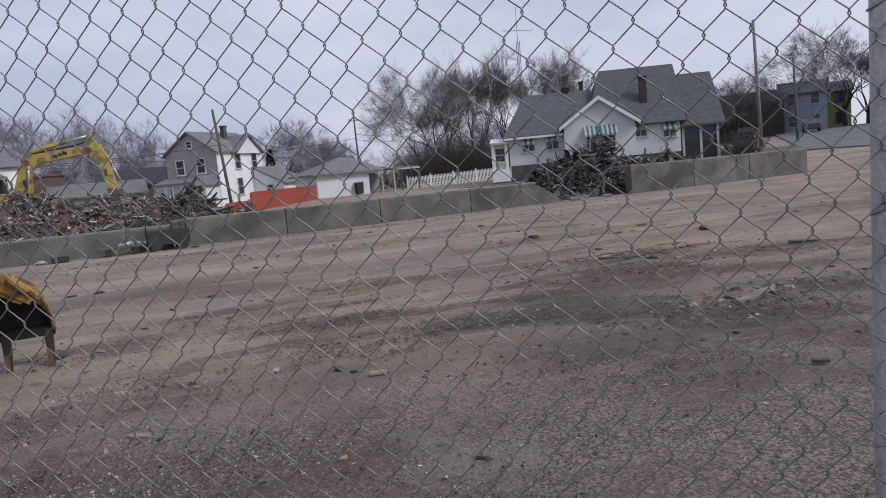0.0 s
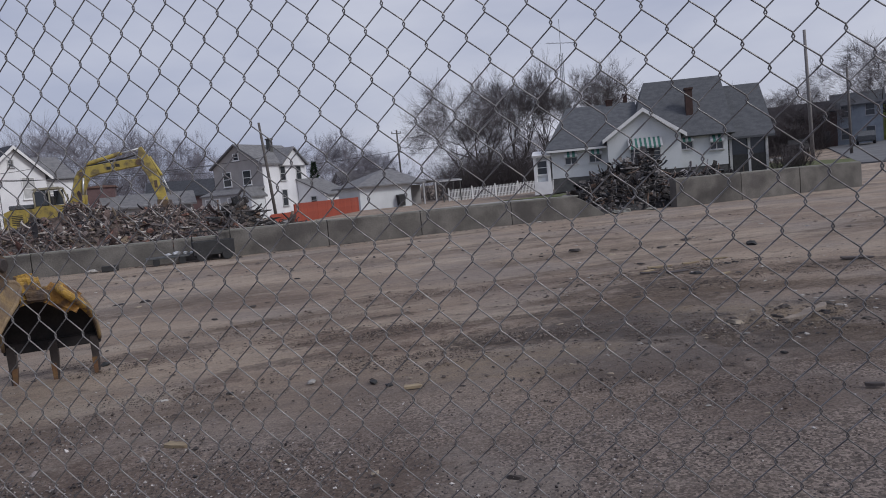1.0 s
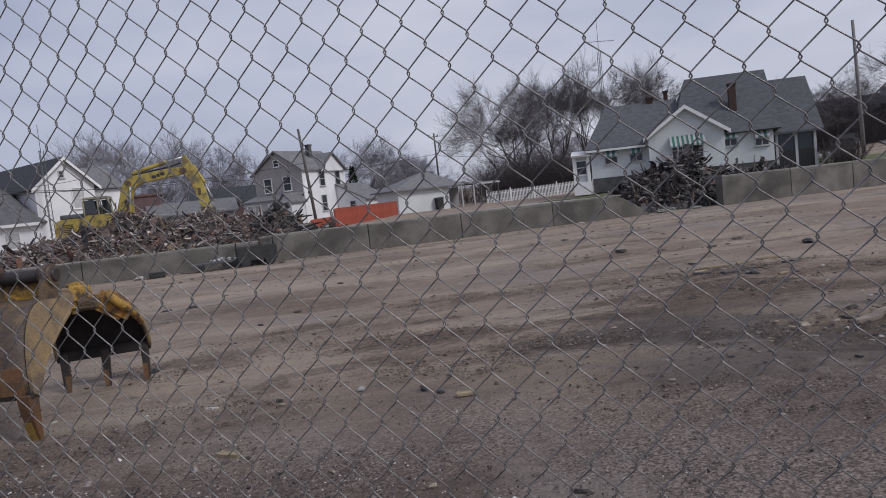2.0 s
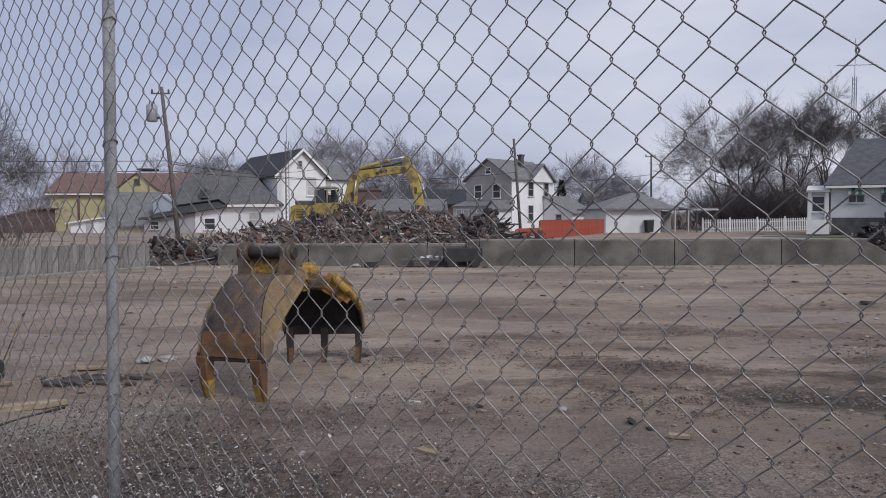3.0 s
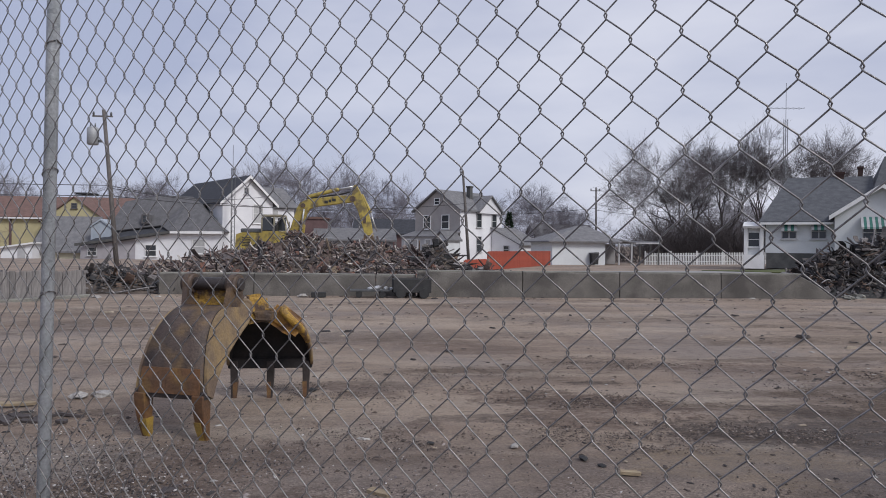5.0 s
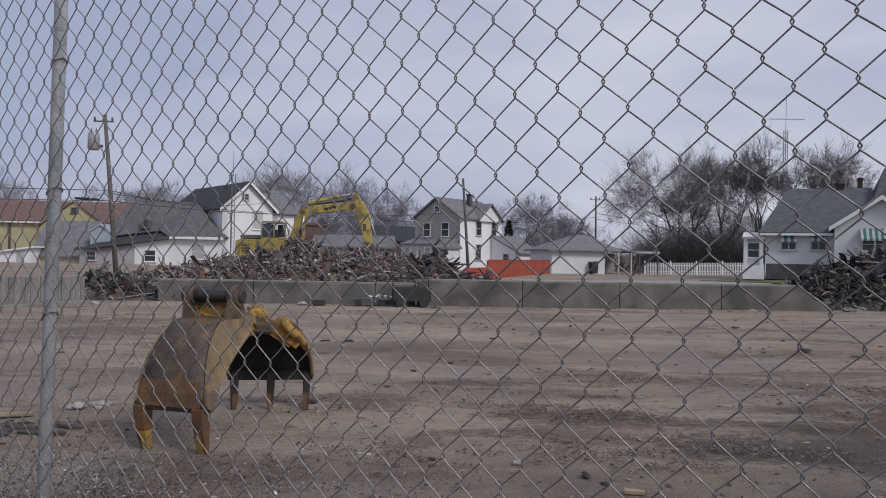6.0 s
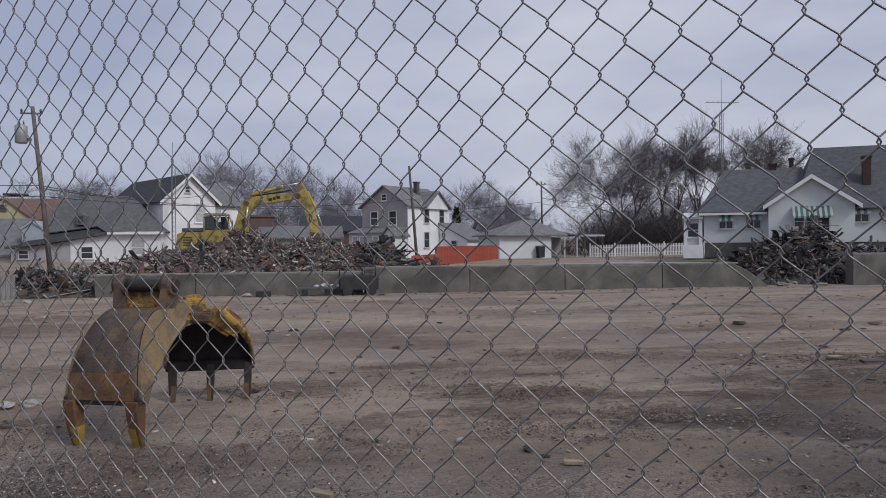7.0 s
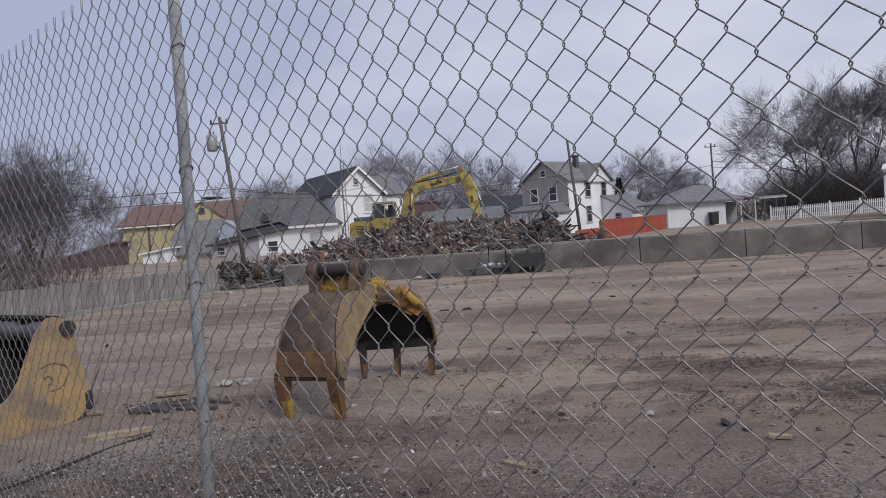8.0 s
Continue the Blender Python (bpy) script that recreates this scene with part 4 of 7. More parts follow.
# the one by the post lies on its back plate, flank to the fence
def lying_bucket(m):
    root = thing("excavator_bucket", "large yellow excavator bucket lying flank-on beside the post", "excavator bucket", m, group="excavator buckets in the yard")
    back = [(0.175, 0.875), (0.11, 0.88), (0.04, 0.86), (-0.02, 0.80), (-0.045, 0.68), (-0.065, 0.54), (-0.095, 0.38), (-0.12, 0.21), (-0.095, 0.06), (0.0, 0.0), (0.5, -0.01), (1.0, 0.0)]
    mouth = [(0.98, 0.06), (0.74, 0.15), (0.58, 0.26), (0.50, 0.32), (0.425, 0.42), (0.355, 0.59), (0.275, 0.76)]
    # near plate is ochre; the far one is near-black, inner shade painted in
    for x0, mat, nm in ((0.0, M_OCHRE, "side_plate"), (0.85, M_INSHADE, "far_side_plate")):
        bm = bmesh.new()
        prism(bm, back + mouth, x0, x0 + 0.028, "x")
        part(nm, bm, mat, root, "side plate, scuffed yellow near, shade-dark far")
    bm = bmesh.new()
    rows = [[bm.verts.new((x, y, z)) for x in (0.03, 0.45, 0.85)] for y, z in back[1:]]
    for r0, r1 in zip(rows, rows[1:]):
        for k in range(2):
            bm.faces.new((r0[k], r0[k + 1], r1[k + 1], r1[k]))
    # shell coloured near-black for the shade inside
    shell = part("back_shell", bm, M_INSHADE, root, "steel inside, painted dark for shade")
    so = shell.modifiers.new("thickness", "SOLIDIFY")
    so.thickness, so.offset = 0.025, 0
    bm = bmesh.new()
    tube(bm, [(-0.035, 0.02, 0.775), (0.06, 0.02, 0.775)], 0.062, 18)
    boss = part("pin_boss", bm, M_PIN, root, "dark pin boss")
    bm = bmesh.new()
    tube(bm, [(-0.045, 0.02, 0.775), (-0.036, 0.02, 0.775)], 0.028, 14)
    part("pin_end", bm, M_BLACK, boss, "dark pin hole")
    bm = bmesh.new()
    tube(bm, [(-0.006, 0.17 + 0.13 * math.cos(a) * (1 + 0.12 * math.sin(3 * a)), 0.40 + 0.11 * math.sin(a)) for a in np.linspace(0.9, 4.9, 20)], 0.0035, 6)
    part("weld_ring", bm, M_STEEL, root, "burnt ring on the side plate")
    for k in range(4):
        bm = bmesh.new()
        prism(bm, [(0.94, -0.01), (0.96, 0.07), (1.08, 0.03), (1.08, 0.0)], 0.05 + 0.24 * k, 0.13 + 0.24 * k, "x")
        part("tooth", bm, M_STEEL, root)
    bm = bmesh.new()
    tube(bm, [(-0.02, 0.02, 0.775), (0.88, 0.02, 0.775)], 0.06, 14)
    part("hinge_pin", bm, M_STEEL, root)
    bm = bmesh.new()
    tube(bm, [(-0.012, 0.21 + 0.035 * math.cos(a), 0.38 + 0.035 * math.sin(a)) for a in np.linspace(0.5, 4.9, 14)], 0.004, 6)
    part("bolt_ring", bm, M_STEEL, root, "small rusty ring on the side plate")
    bm = bmesh.new()
    box(bm, -0.03, 0.09, -0.15, -0.09, 0.06, 0.22, bevel=0.02)
    part("heel_pad", bm, M_BLACK, root, "dark worn heel pad")
    bm = bmesh.new()
    tube(bm, [(0.10, 0.12, 0.76), (0.30, 0.12, 0.76), (0.31, 0.12, 0.76), (0.55, 0.12, 0.76), (0.56, 0.12, 0.76), (0.80, 0.12, 0.76)], [0.08, 0.08, 0.055, 0.055, 0.08, 0.08], 14)
    part("hinge_tube", bm, M_GREYMETAL, root, "grey steel hinge tube")
    return root


lying_bucket(pose(-3.46, 6.48, 0.0, 0, 0, 154))
bm = bmesh.new()
tube(bm, [(-3.92, 7.4, 0.0), (-3.82, 7.4, 0.22), (-3.71, 7.4, 0.47)], 0.006, 8)
rod = part("marker_rod", bm, M_BRIGHT)
tagged(rod, "thin yellow rod with a dark tip stuck in the dirt", "rod")
bm = bmesh.new()
tube(bm, [(-3.71, 7.4, 0.465), (-3.69, 7.4, 0.49)], 0.011, 8)
part("tip", bm, M_BLACK, rod, "dark tip")


# ---- excavator at the heap ----
def excavator(m):
    root = thing("excavator", "yellow tracked excavator with raised boom behind the rubble heap", "excavator", m)
    for y in (-1.05, 1.05):
        bm = bmesh.new()
        tube(bm, [(-1.9, y, 0.42), (1.9, y, 0.42)], 0.01, 6)
        prof = [(1.55 + 0.42 * math.cos(a), 0.45 + 0.42 * math.sin(a)) for a in np.linspace(-math.pi / 2, math.pi / 2, 9)] + [(-1.55 + 0.42 * math.cos(a), 0.45 + 0.42 * math.sin(a)) for a in np.linspace(math.pi / 2, 1.5 * math.pi, 9)]
        prism(bm, prof, y - 0.28, y + 0.28, "y")
        track = part("track", bm, M_BLACK, root, "black steel crawler track")
        for k in range(5):
            bm = bmesh.new()
            tube(bm, [(-1.4 + 0.7 * k, y - 0.30, 0.40), (-1.4 + 0.7 * k, y + 0.30, 0.40)], 0.17, 12)
            part("roller", bm, M_GREYMETAL, track)
    bm = bmesh.new()
    prism(bm, [(-2.1, 1.02), (-2.25, 1.25), (-2.2, 2.0), (-1.9, 2.12), (1.25, 2.12), (1.4, 1.9), (1.4, 1.02)], -1.2, 1.2, "y")
    part("upper_body", bm, M_YELLOW_CLEAN, root)
    for x0, x1 in ((-1.95, -1.25), (-1.2, -0.85)):
        bm = bmesh.new()
        box(bm, x0, x1, -1.222, -1.203, 1.2, 1.95, bevel=0.008)
        part("side_door", bm, M_YELLOW_CLEAN, root, "scuffed yellow side door")
    bm = bmesh.new()
    for k in range(6):
        box(bm, -1.85, -1.35, -1.236, -1.224, 1.35 + 0.09 * k, 1.39 + 0.09 * k)
    part("louvre", bm, M_BLACK, root, "dark cooling louvres")
    bm = bmesh.new()
    box(bm, -2.0, -0.7, -1.0, 1.0, 2.12, 2.36, bevel=0.05)
    part("engine_cover", bm, M_GREYMETAL, root, "dark engine cover")
    bm = bmesh.new()
    tube(bm, [(-1.2, 0.6, 2.3), (-1.2, 0.6, 2.75)], 0.05, 8)
    part("exhaust", bm, M_BLACK, root)
    side = [(-0.75, 1.95), (-0.75, 2.9), (-0.62, 3.08), (0.42, 3.08), (0.62, 2.55), (0.66, 1.95)]
    bm = bmesh.new()
    prism(bm, [(-0.78, 1.93), (-0.78, 2.22), (0.66, 2.22), (0.68, 1.93)], -1.19, -1.11, "y")
    cab = part("cab", bm, M_YELLOW_CLEAN, root, "cab with tan frame and open windows")
    for y in (-1.15, -0.25):
        for p, q in zip(side, side[1:]):
            bm = bmesh.new()
            tube(bm, [(p[0], y, p[1]), (q[0], y, q[1])], 0.05, 6)
            part("cab_pillar", bm, M_CABFRAME, cab)
    bm = bmesh.new()
    tube(bm, [(-0.05, -1.15, 1.95), (-0.05, -1.15, 3.08)], 0.045, 6)
    part("cab_pillar", bm, M_CABFRAME, cab)
    bm = bmesh.new()
    prism(bm, [(-0.8, 3.06), (-0.66, 3.16), (0.44, 3.16), (0.5, 3.06)], -1.2, -0.2, "y")
    part("cab_roof", bm, M_CABFRAME, cab)
    for x0, x1, y in ((-0.70, -0.12, -0.30), (-0.02, 0.50, -0.30), (-0.70, -0.12, -1.16)):
        bm = bmesh.new()
        prism(bm, [(x0, 2.25), (x0, 3.0), (x1 - 0.08, 3.0), (x1, 2.25)], y, y + 0.008, "y")
        part("cab_glass", bm, M_GLASS, cab)
    bm = bmesh.new()
    tube(bm, [(0.70, -1.2, 2.3), (0.86, -1.3, 2.5), (0.86, -1.3, 2.75)], 0.02, 6)
    part("mirror_arm", bm, M_BLACK, cab)
    bm = bmesh.new()
    box(bm, -0.5, 0.1, -0.95, -0.45, 2.1, 2.7, bevel=0.06)
    part("seat", bm, M_BLACK, cab)

    bm = bmesh.new()
    outline = [(0.50, 1.85), (0.78, 2.75), (1.02, 3.55), (1.22, 3.92), (1.58, 4.12), (2.4, 4.22), (3.5, 4.36), (4.38, 4.38), (4.42, 4.10), (4.22, 3.98), (3.2, 3.84), (2.2, 3.70), (1.80, 3.58), (1.62, 3.30), (1.35, 2.6), (1.12, 1.85)]
    prism(bm, outline, -0.21, 0.21, "y")
    bmesh.ops.bevel(bm, geom=[e for e in bm.edges if abs(e.verts[0].co.y - e.verts[1].co.y) < 0.01], offset=0.025, segments=1, affect="EDGES")
    boom = part("boom", bm, M_YELLOW_CLEAN, root, "scuffed yellow bent boom")
    for k, (x0, x1) in enumerate(((2.66, 2.86), (2.90, 3.06), (3.10, 3.32))):
        bm = bmesh.new()
        box(bm, x0, x1, -0.226, -0.212, 3.90 + 0.06 * k, 4.06 + 0.06 * k, bevel=0.004)
        part("maker_mark", bm, M_BLACK, boom, "dark plain bar")
    for x, z, r in ((4.30, 4.18, 0.17), (1.42, 3.76, 0.13), (0.78, 2.0, 0.18)):
        bm = bmesh.new()
        tube(bm, [(x, -0.27, z), (x, 0.27, z)], r, 14)
        part("pivot", bm, M_STEEL, boom, "dark greasy pivot")
    bm = bmesh.new()
    prism(bm, [(4.36, 4.98), (4.50, 5.02), (4.72, 4.62), (4.98, 4.05), (5.20, 3.5), (5.40, 2.75), (5.52, 2.0), (5.42, 1.75), (5.12, 1.78), (4.86, 2.65), (4.62, 3.45), (4.30, 4.02), (4.22, 4.35)], -0.17, 0.17, "y")
    bmesh.ops.bevel(bm, geom=[e for e in bm.edges if abs(e.verts[0].co.y - e.verts[1].co.y) < 0.01], offset=0.02, segments=1, affect="EDGES")
    stick = part("stick", bm, M_YELLOW_CLEAN, root, "scuffed yellow stick")
    bm = bmesh.new()
    box(bm, 4.93, 5.09, -0.184, -0.172, 2.75, 3.15, bevel=0.004)
    part("grease_patch", bm, M_STEEL, stick, "dark worn plate")
    bm = bmesh.new()
    tube(bm, [(1.62, 0, 4.22), (1.75, 0, 4.30), (3.35, 0, 4.72), (3.45, 0, 4.74)], [0.10, 0.115, 0.115, 0.09], 12)
    part("stick_cylinder", bm, M_YELLOW_CLEAN, root)
    bm = bmesh.new()
    tube(bm, [(3.40, 0, 4.73), (4.42, 0, 4.95)], 0.05, 8)
    part("piston_rod", bm, M_SILVER, root, "bright steel piston rod")
    for y in (-0.33, 0.33):
        bm = bmesh.new()
        tube(bm, [(1.25, y, 1.75), (1.36, y, 2.55), (1.38, y, 2.65)], [0.10, 0.10, 0.08], 10)
        part("boom_cylinder", bm, M_YELLOW_CLEAN, root)
        bm = bmesh.new()
        tube(bm, [(1.37, y, 2.6), (1.50, y, 3.55)], 0.05, 8)
        part("piston_rod", bm, M_SILVER, root, "bright steel piston rod")
    bm = bmesh.new()
    tube(bm, [(4.82, -0.05, 4.45), (5.30, -0.05, 3.5), (5.34, -0.05, 3.4)], [0.085, 0.085, 0.07], 10)
    part("bucket_cylinder", bm, M_YELLOW_CLEAN, root)
    bm = bmesh.new()
    tube(bm, [(5.32, -0.05, 3.45), (5.72, -0.05, 2.3)], 0.04, 8)
    part("piston_rod", bm, M_SILVER, root, "bright steel piston rod")
    for y in (-0.1, 0.1):
        bm = bmesh.new()
        tube(bm, [(1.0, y, 2.3), (1.30, y, 3.75), (1.75, y, 4.18), (2.6, y, 4.32), (3.6, y, 4.46), (4.2, y, 4.62)], 0.035, 6)
        part("hydraulic_hose", bm, M_BLACK, root, "black hydraulic hose")
    bm = bmesh.new()
    prism(bm, [(5.0, 2.1), (5.5, 2.05), (5.7, 1.6), (5.5, 1.15), (5.0, 1.05), (4.75, 1.25), (5.0, 1.6)], -0.5, 0.5, "y")
    part("digging_bucket", bm, M_STEEL, root, "dark digging bucket sunk in the heap")
    return root


excavator(pose(-6.3, 42, 0, 0, 0, -4))


# ---- houses ----
def gable_block(root, wall, roof, x0, x1, y0, y1, z0, eave, ridge, axis="x", over=0.35, thick=0.16):
    """Walls with gable ends, and two roof slopes; the ridge runs along axis."""
    lo, hi, a, b = (y0, y1, x0, x1) if axis == "x" else (x0, x1, y0, y1)
    mid = (lo + hi) / 2
    k = (ridge - eave) / (mid - lo)
    bm = bmesh.new()
    prism(bm, [(lo, z0), (hi, z0), (hi, eave), (mid, ridge), (lo, eave)], a, b, axis)
    part("wall", bm, wall, root)
    for s, e in ((-1, lo), (1, hi)):
        out, zo = e + s * over, eave - k * over
        bm = bmesh.new()
        prism(bm, [(mid, ridge + 0.02), (out, zo + 0.02), (out, zo + 0.02 + thick), (mid, ridge + 0.02 + thick)], a - over, b + over, axis)
        part("roof_slope", bm, roof, root)


def window(root, x, y, z0, z1, w, face="-y", trim=None, name="window", mullions=1, glass=None):
    """A sash window set on a wall: a casing that stands proud, glass panes, a meeting rail and a sill. face: -y, +x or -x."""
    place = Matrix.Translation((x, y, 0)) @ pose(0, 0, 0, 0, 0, {"-y": 0, "+x": 90, "-x": -90}[face])
    t = 0.07
    trim = trim or M_FRAME
    bm = bmesh.new()
    rings = []
    for y, g in ((0.02, t), (-0.06, t), (-0.06, 0.0), (0.02, 0.0)):
        rings.append([bm.verts.new((sx * (w / 2 + g), y, z1 + g if up else z0 - g)) for sx, up in ((-1, 0), (1, 0), (1, 1), (-1, 1))])
    for k in range(4):
        r0, r1 = rings[k], rings[(k + 1) % 4]
        for i in range(4):
            j = (i + 1) % 4
            bm.faces.new((r0[i], r0[j], r1[j], r1[i]))
    bmesh.ops.recalc_face_normals(bm, faces=bm.faces)
    win = part(name, bm, trim, root)
    win.matrix_basis = place
    bm = bmesh.new()
    box(bm, -w / 2, w / 2, -0.035, -0.018, (z0 + z1) / 2 - 0.025, (z0 + z1) / 2 + 0.025)
    part("meeting_rail", bm, trim, win)
    for k in range(1, mullions):
        xm = -w / 2 + w * k / mullions
        bm = bmesh.new()
        box(bm, xm - 0.035, xm + 0.035, -0.05, -0.018, z0, z1)
        part("mullion", bm, trim, win)
    bm = bmesh.new()
    box(bm, -w / 2, w / 2, -0.016, -0.006, z0, z1)
    part("pane", bm, glass or M_GLASS, win)
    bm = bmesh.new()
    box(bm, -w / 2 - 0.14, w / 2 + 0.14, -0.13, 0.0, z0 - t - 0.05, z0 - t)
    part("window_sill", bm, trim, win)
    return win


def chimney(root, x0, x1, y0, y1, z0, z1, material=None):
    bm = bmesh.new()
    box(bm, x0, x1, y0, y1, z0, z1 - 0.15)
    stack = part("chimney", bm, material or M_BRICK, root, "dark chimney stack")
    bm = bmesh.new()
    box(bm, x0 - 0.06, x1 + 0.06, y0 - 0.06, y1 + 0.06, z1 - 0.15, z1)
    part("chimney_cap", bm, material or M_BRICK, stack)


def rake_boards(root, x0, x1, y, eave, ridge, over=0.38, material=None):
    """White boards along the slopes of a gable that faces -y."""
    mid = (x0 + x1) / 2
    k = (ridge - eave) / (mid - x0)
    for s, e in ((-1, x0), (1, x1)):
        bm = bmesh.new()
        xo, zo = e + s * over, eave - k * over
        prism(bm, [(mid, ridge - 0.12), (xo, zo - 0.12), (xo, zo + 0.17), (mid, ridge + 0.17)], y - 0.04, y, "y")
        part("rake_board", bm, material or M_TRIM, root)


def striped_awning(root, x, y, z0, z1, w, out):
    bm = bmesh.new()
    tube(bm, [(-w / 2, -out + 0.02, z0 + 0.10), (w / 2, -out + 0.02, z0 + 0.10)], 0.015, 6)
    aw = part("awning", bm, M_TRIM, root, "green and white striped awning")
    aw.matrix_basis = Matrix.Translation((x, y, 0))
    n = max(5, int(w / 0.17)) | 1
    for k in range(n):
        a, b = -w / 2 + w * k / n, -w / 2 + w * (k + 1) / n
        bm = bmesh.new()
        prism(bm, [(0.0, z1), (-out, z0 + 0.12), (-out, z0), (-out - 0.02, z0), (-out - 0.02, z0 + 0.14), (0.0, z1 + 0.03)], a + 0.004, b - 0.004, "x")
        part("slat", bm, M_GREEN if k % 2 else M_FRAME, aw)
    return aw


def eave_roof(root, name, front, ridge, back, material, label=""):
    """A roof of two slopes over uneven eaves: front and back are eave points from end to end, ridge the points above them."""
    bm = bmesh.new()
    f, r, k = [[bm.verts.new(p) for p in line] for line in (front, ridge, back)]
    bm.faces.new(f + r[::-1])
    bm.faces.new(k[::-1] + r)
    bm.faces.new((f[-1], k[-1], r[-1]))
    bm.faces.new((k[0], f[0], r[0]))
    bmesh.ops.triangulate(bm, faces=list(bm.faces))
    bmesh.ops.recalc_face_normals(bm, faces=bm.faces)
    ob = part(name, bm, material, root, label)
    so = ob.modifiers.new("thickness", "SOLIDIFY")
    so.thickness, so.offset = 0.14, 1
    return ob


def white_bungalow():
    root = thing("house", "white one-and-a-half-storey house with grey roof and green striped awnings", "house", pose(32.5, 44, 0.0, 0, 0, -30))
    z0 = 1.30
    gable_block(root, M_WHITE_R, M_ROOF, -2.65, 2.65, 0.0, 4.5, z0, 3.95, 5.80, "y", 0.35)
    for x0, x1, y0, y1, eave, ridge, hip in ((-6.9, -0.5, 1.0, 8.0, 3.75, 6.75, 1.5), (-0.5, 6.1, 0.9, 8.6, 3.95, 8.15, 1.3)):
        bm = bmesh.new()
        box(bm, x0, x1, y0, y1, z0, eave)
        part("wall", bm, M_WHITE_R, root)
        ym, k = (y0 + y1) / 2, (ridge - eave) / ((y1 - y0) / 2)
        low = eave - 0.4 * k
        eave_roof(root, "roof", [(x0 - 0.4, y0 - 0.4, low), (x1 + 0.4, y0 - 0.4, low)], [(x0 + hip, ym, ridge + 0.05), (x1 + 0.4, ym, ridge + 0.05)], [(x0 - 0.4, y1 + 0.4, low), (x1 + 0.4, y1 + 0.4, low)], M_ROOF, "grey shingle roof, hipped at one end")
    bm = bmesh.new()
    box(bm, -7.25, -2.7, 0.50, 0.59, 3.30, 3.46)
    part("gutter", bm, M_TRIM, root, "white eaves gutter")
    gable_block(root, M_WHITE_R, M_ROOF, 6.12, 9.1, 1.3, 8.2, 3.25, 3.45, 7.25, "x", 0.35)
    bm = bmesh.new()
    box(bm, -6.85, 6.05, 0.95, 8.5, 0.2, z0 - 0.004)
    box(bm, -2.6, 2.6, 0.05, 0.949, 0.2, z0 - 0.004)
    part("foundation", bm, M_FOUND, root, "dark block foundation")
    rake_boards(root, -2.65, 2.65, -0.36, 3.95, 5.80)
    for x, z0w, z1w, y in ((-5.4, 2.35, 3.3, 0.99), (-3.55, 2.35, 3.35, 0.99), (3.15, 2.7, 3.65, 0.89), (5.3, 2.5, 3.45, 0.89)):
        window(root, x, y, z0w, z1w, 0.85, mullions=2)
        striped_awning(root, x, y, z1w - 0.45, z1w + 0.12, 1.0, 0.35)
    window(root, 0.05, -0.01, 2.1, 3.35, 2.1, mullions=3)
    striped_awning(root, 0.05, -0.01, 2.95, 3.75, 2.45, 0.6)
    chimney(root, 3.45, 3.95, 1.9, 2.4, 4.3, 7.3)
    chimney(root, -2.3, -1.8, 4.3, 4.8, 6.0, 7.25)
    chimney(root, -0.9, -0.6, 4.6, 4.9, 6.5, 7.65)
    bm = bmesh.new()
    prism(bm, [(0.7, 3.05), (3.2, 3.45), (3.2, 3.6), (0.6, 3.2)], -8.4, -6.95, "x")
    porch = part("porch", bm, M_TRIM, root)
    for x in (-8.2, -7.15):
        bm = bmesh.new()
        box(bm, x - 0.12, x + 0.12, 0.9, 1.14, 1.15, 3.05, bevel=0.02)
        part("column", bm, M_TRIM, porch)
    bm = bmesh.new()
    box(bm, -8.25, -7.0, 1.2, 3.1, 1.15, 3.05)
    part("porch_wall", bm, M_WHITE_R, porch)
    window(porch, -7.67, 1.19, 1.75, 2.75, 0.7, trim=M_TRIM)
    bm = bmesh.new()
    box(bm, -8.35, -6.95, 0.85, 3.2, 0.15, 1.15)
    part("porch_floor", bm, M_TRIM, porch)
    # dark back wall and black rail wall: porch shade put into the colour
    bm = bmesh.new()
    box(bm, 6.15, 9.0, 5.0, 5.2, 0.3, 3.25)
    side = part("side_porch", bm, M_FOUND, root, "shaded side porch")
    for x in (6.4, 7.7, 8.95):
        bm = bmesh.new()
        box(bm, x - 0.09, x + 0.09, 1.35, 1.53, 0.3, 3.25)
        part("column", bm, M_FRAME, side)
    bm = bmesh.new()
    box(bm, 6.15, 9.0, 1.36, 1.50, 0.3, 1.9)
    part("rail_wall", bm, M_BLACK, side, "porch rail wall painted black for shade")
    # dark sheet added between the columns to stand in for the porch's shade
    bm = bmesh.new()
    box(bm, 6.2, 8.95, 1.54, 1.56, 1.92, 3.2)
    part("screen", bm, M_GLASS, side, "dark sheet added for the porch shade")
    return root


white_bungalow()


def tall_white_house():
    root = thing("house", "tall white clapboard house with a charcoal roof and a low wing", "house", pose(-13.1, 66.6, 0, 0, 0, 37))
    gable_block(root, M_WHITE, M_ROOF_D, -2.5, 2.5, 0, 12.5, 0, 5.45, 7.75, "y", 0.4)
    gable_block(root, M_WHITE, M_ROOF_L, 2.55, 6.5, 3.0, 9.0, 0, 5.35, 7.3, "x", 0.35)
    rake_boards(root, -2.5, 2.5, -0.41, 5.45, 7.75, 0.42)
    window(root, 1.0, -0.01, 3.5, 5.2, 0.95, trim=M_TRIM, glass=M_BLIND)
    window(root, -0.2, -0.01, 6.2, 6.7, 0.35)
    window(root, 1.0, -0.01, 0.8, 2.2, 0.95, trim=M_TRIM, glass=M_BLIND)
    window(root, 4.2, 2.99, 4.0, 4.9, 0.8, trim=M_TRIM, glass=M_BLIND)
    return root


tall_white_house()


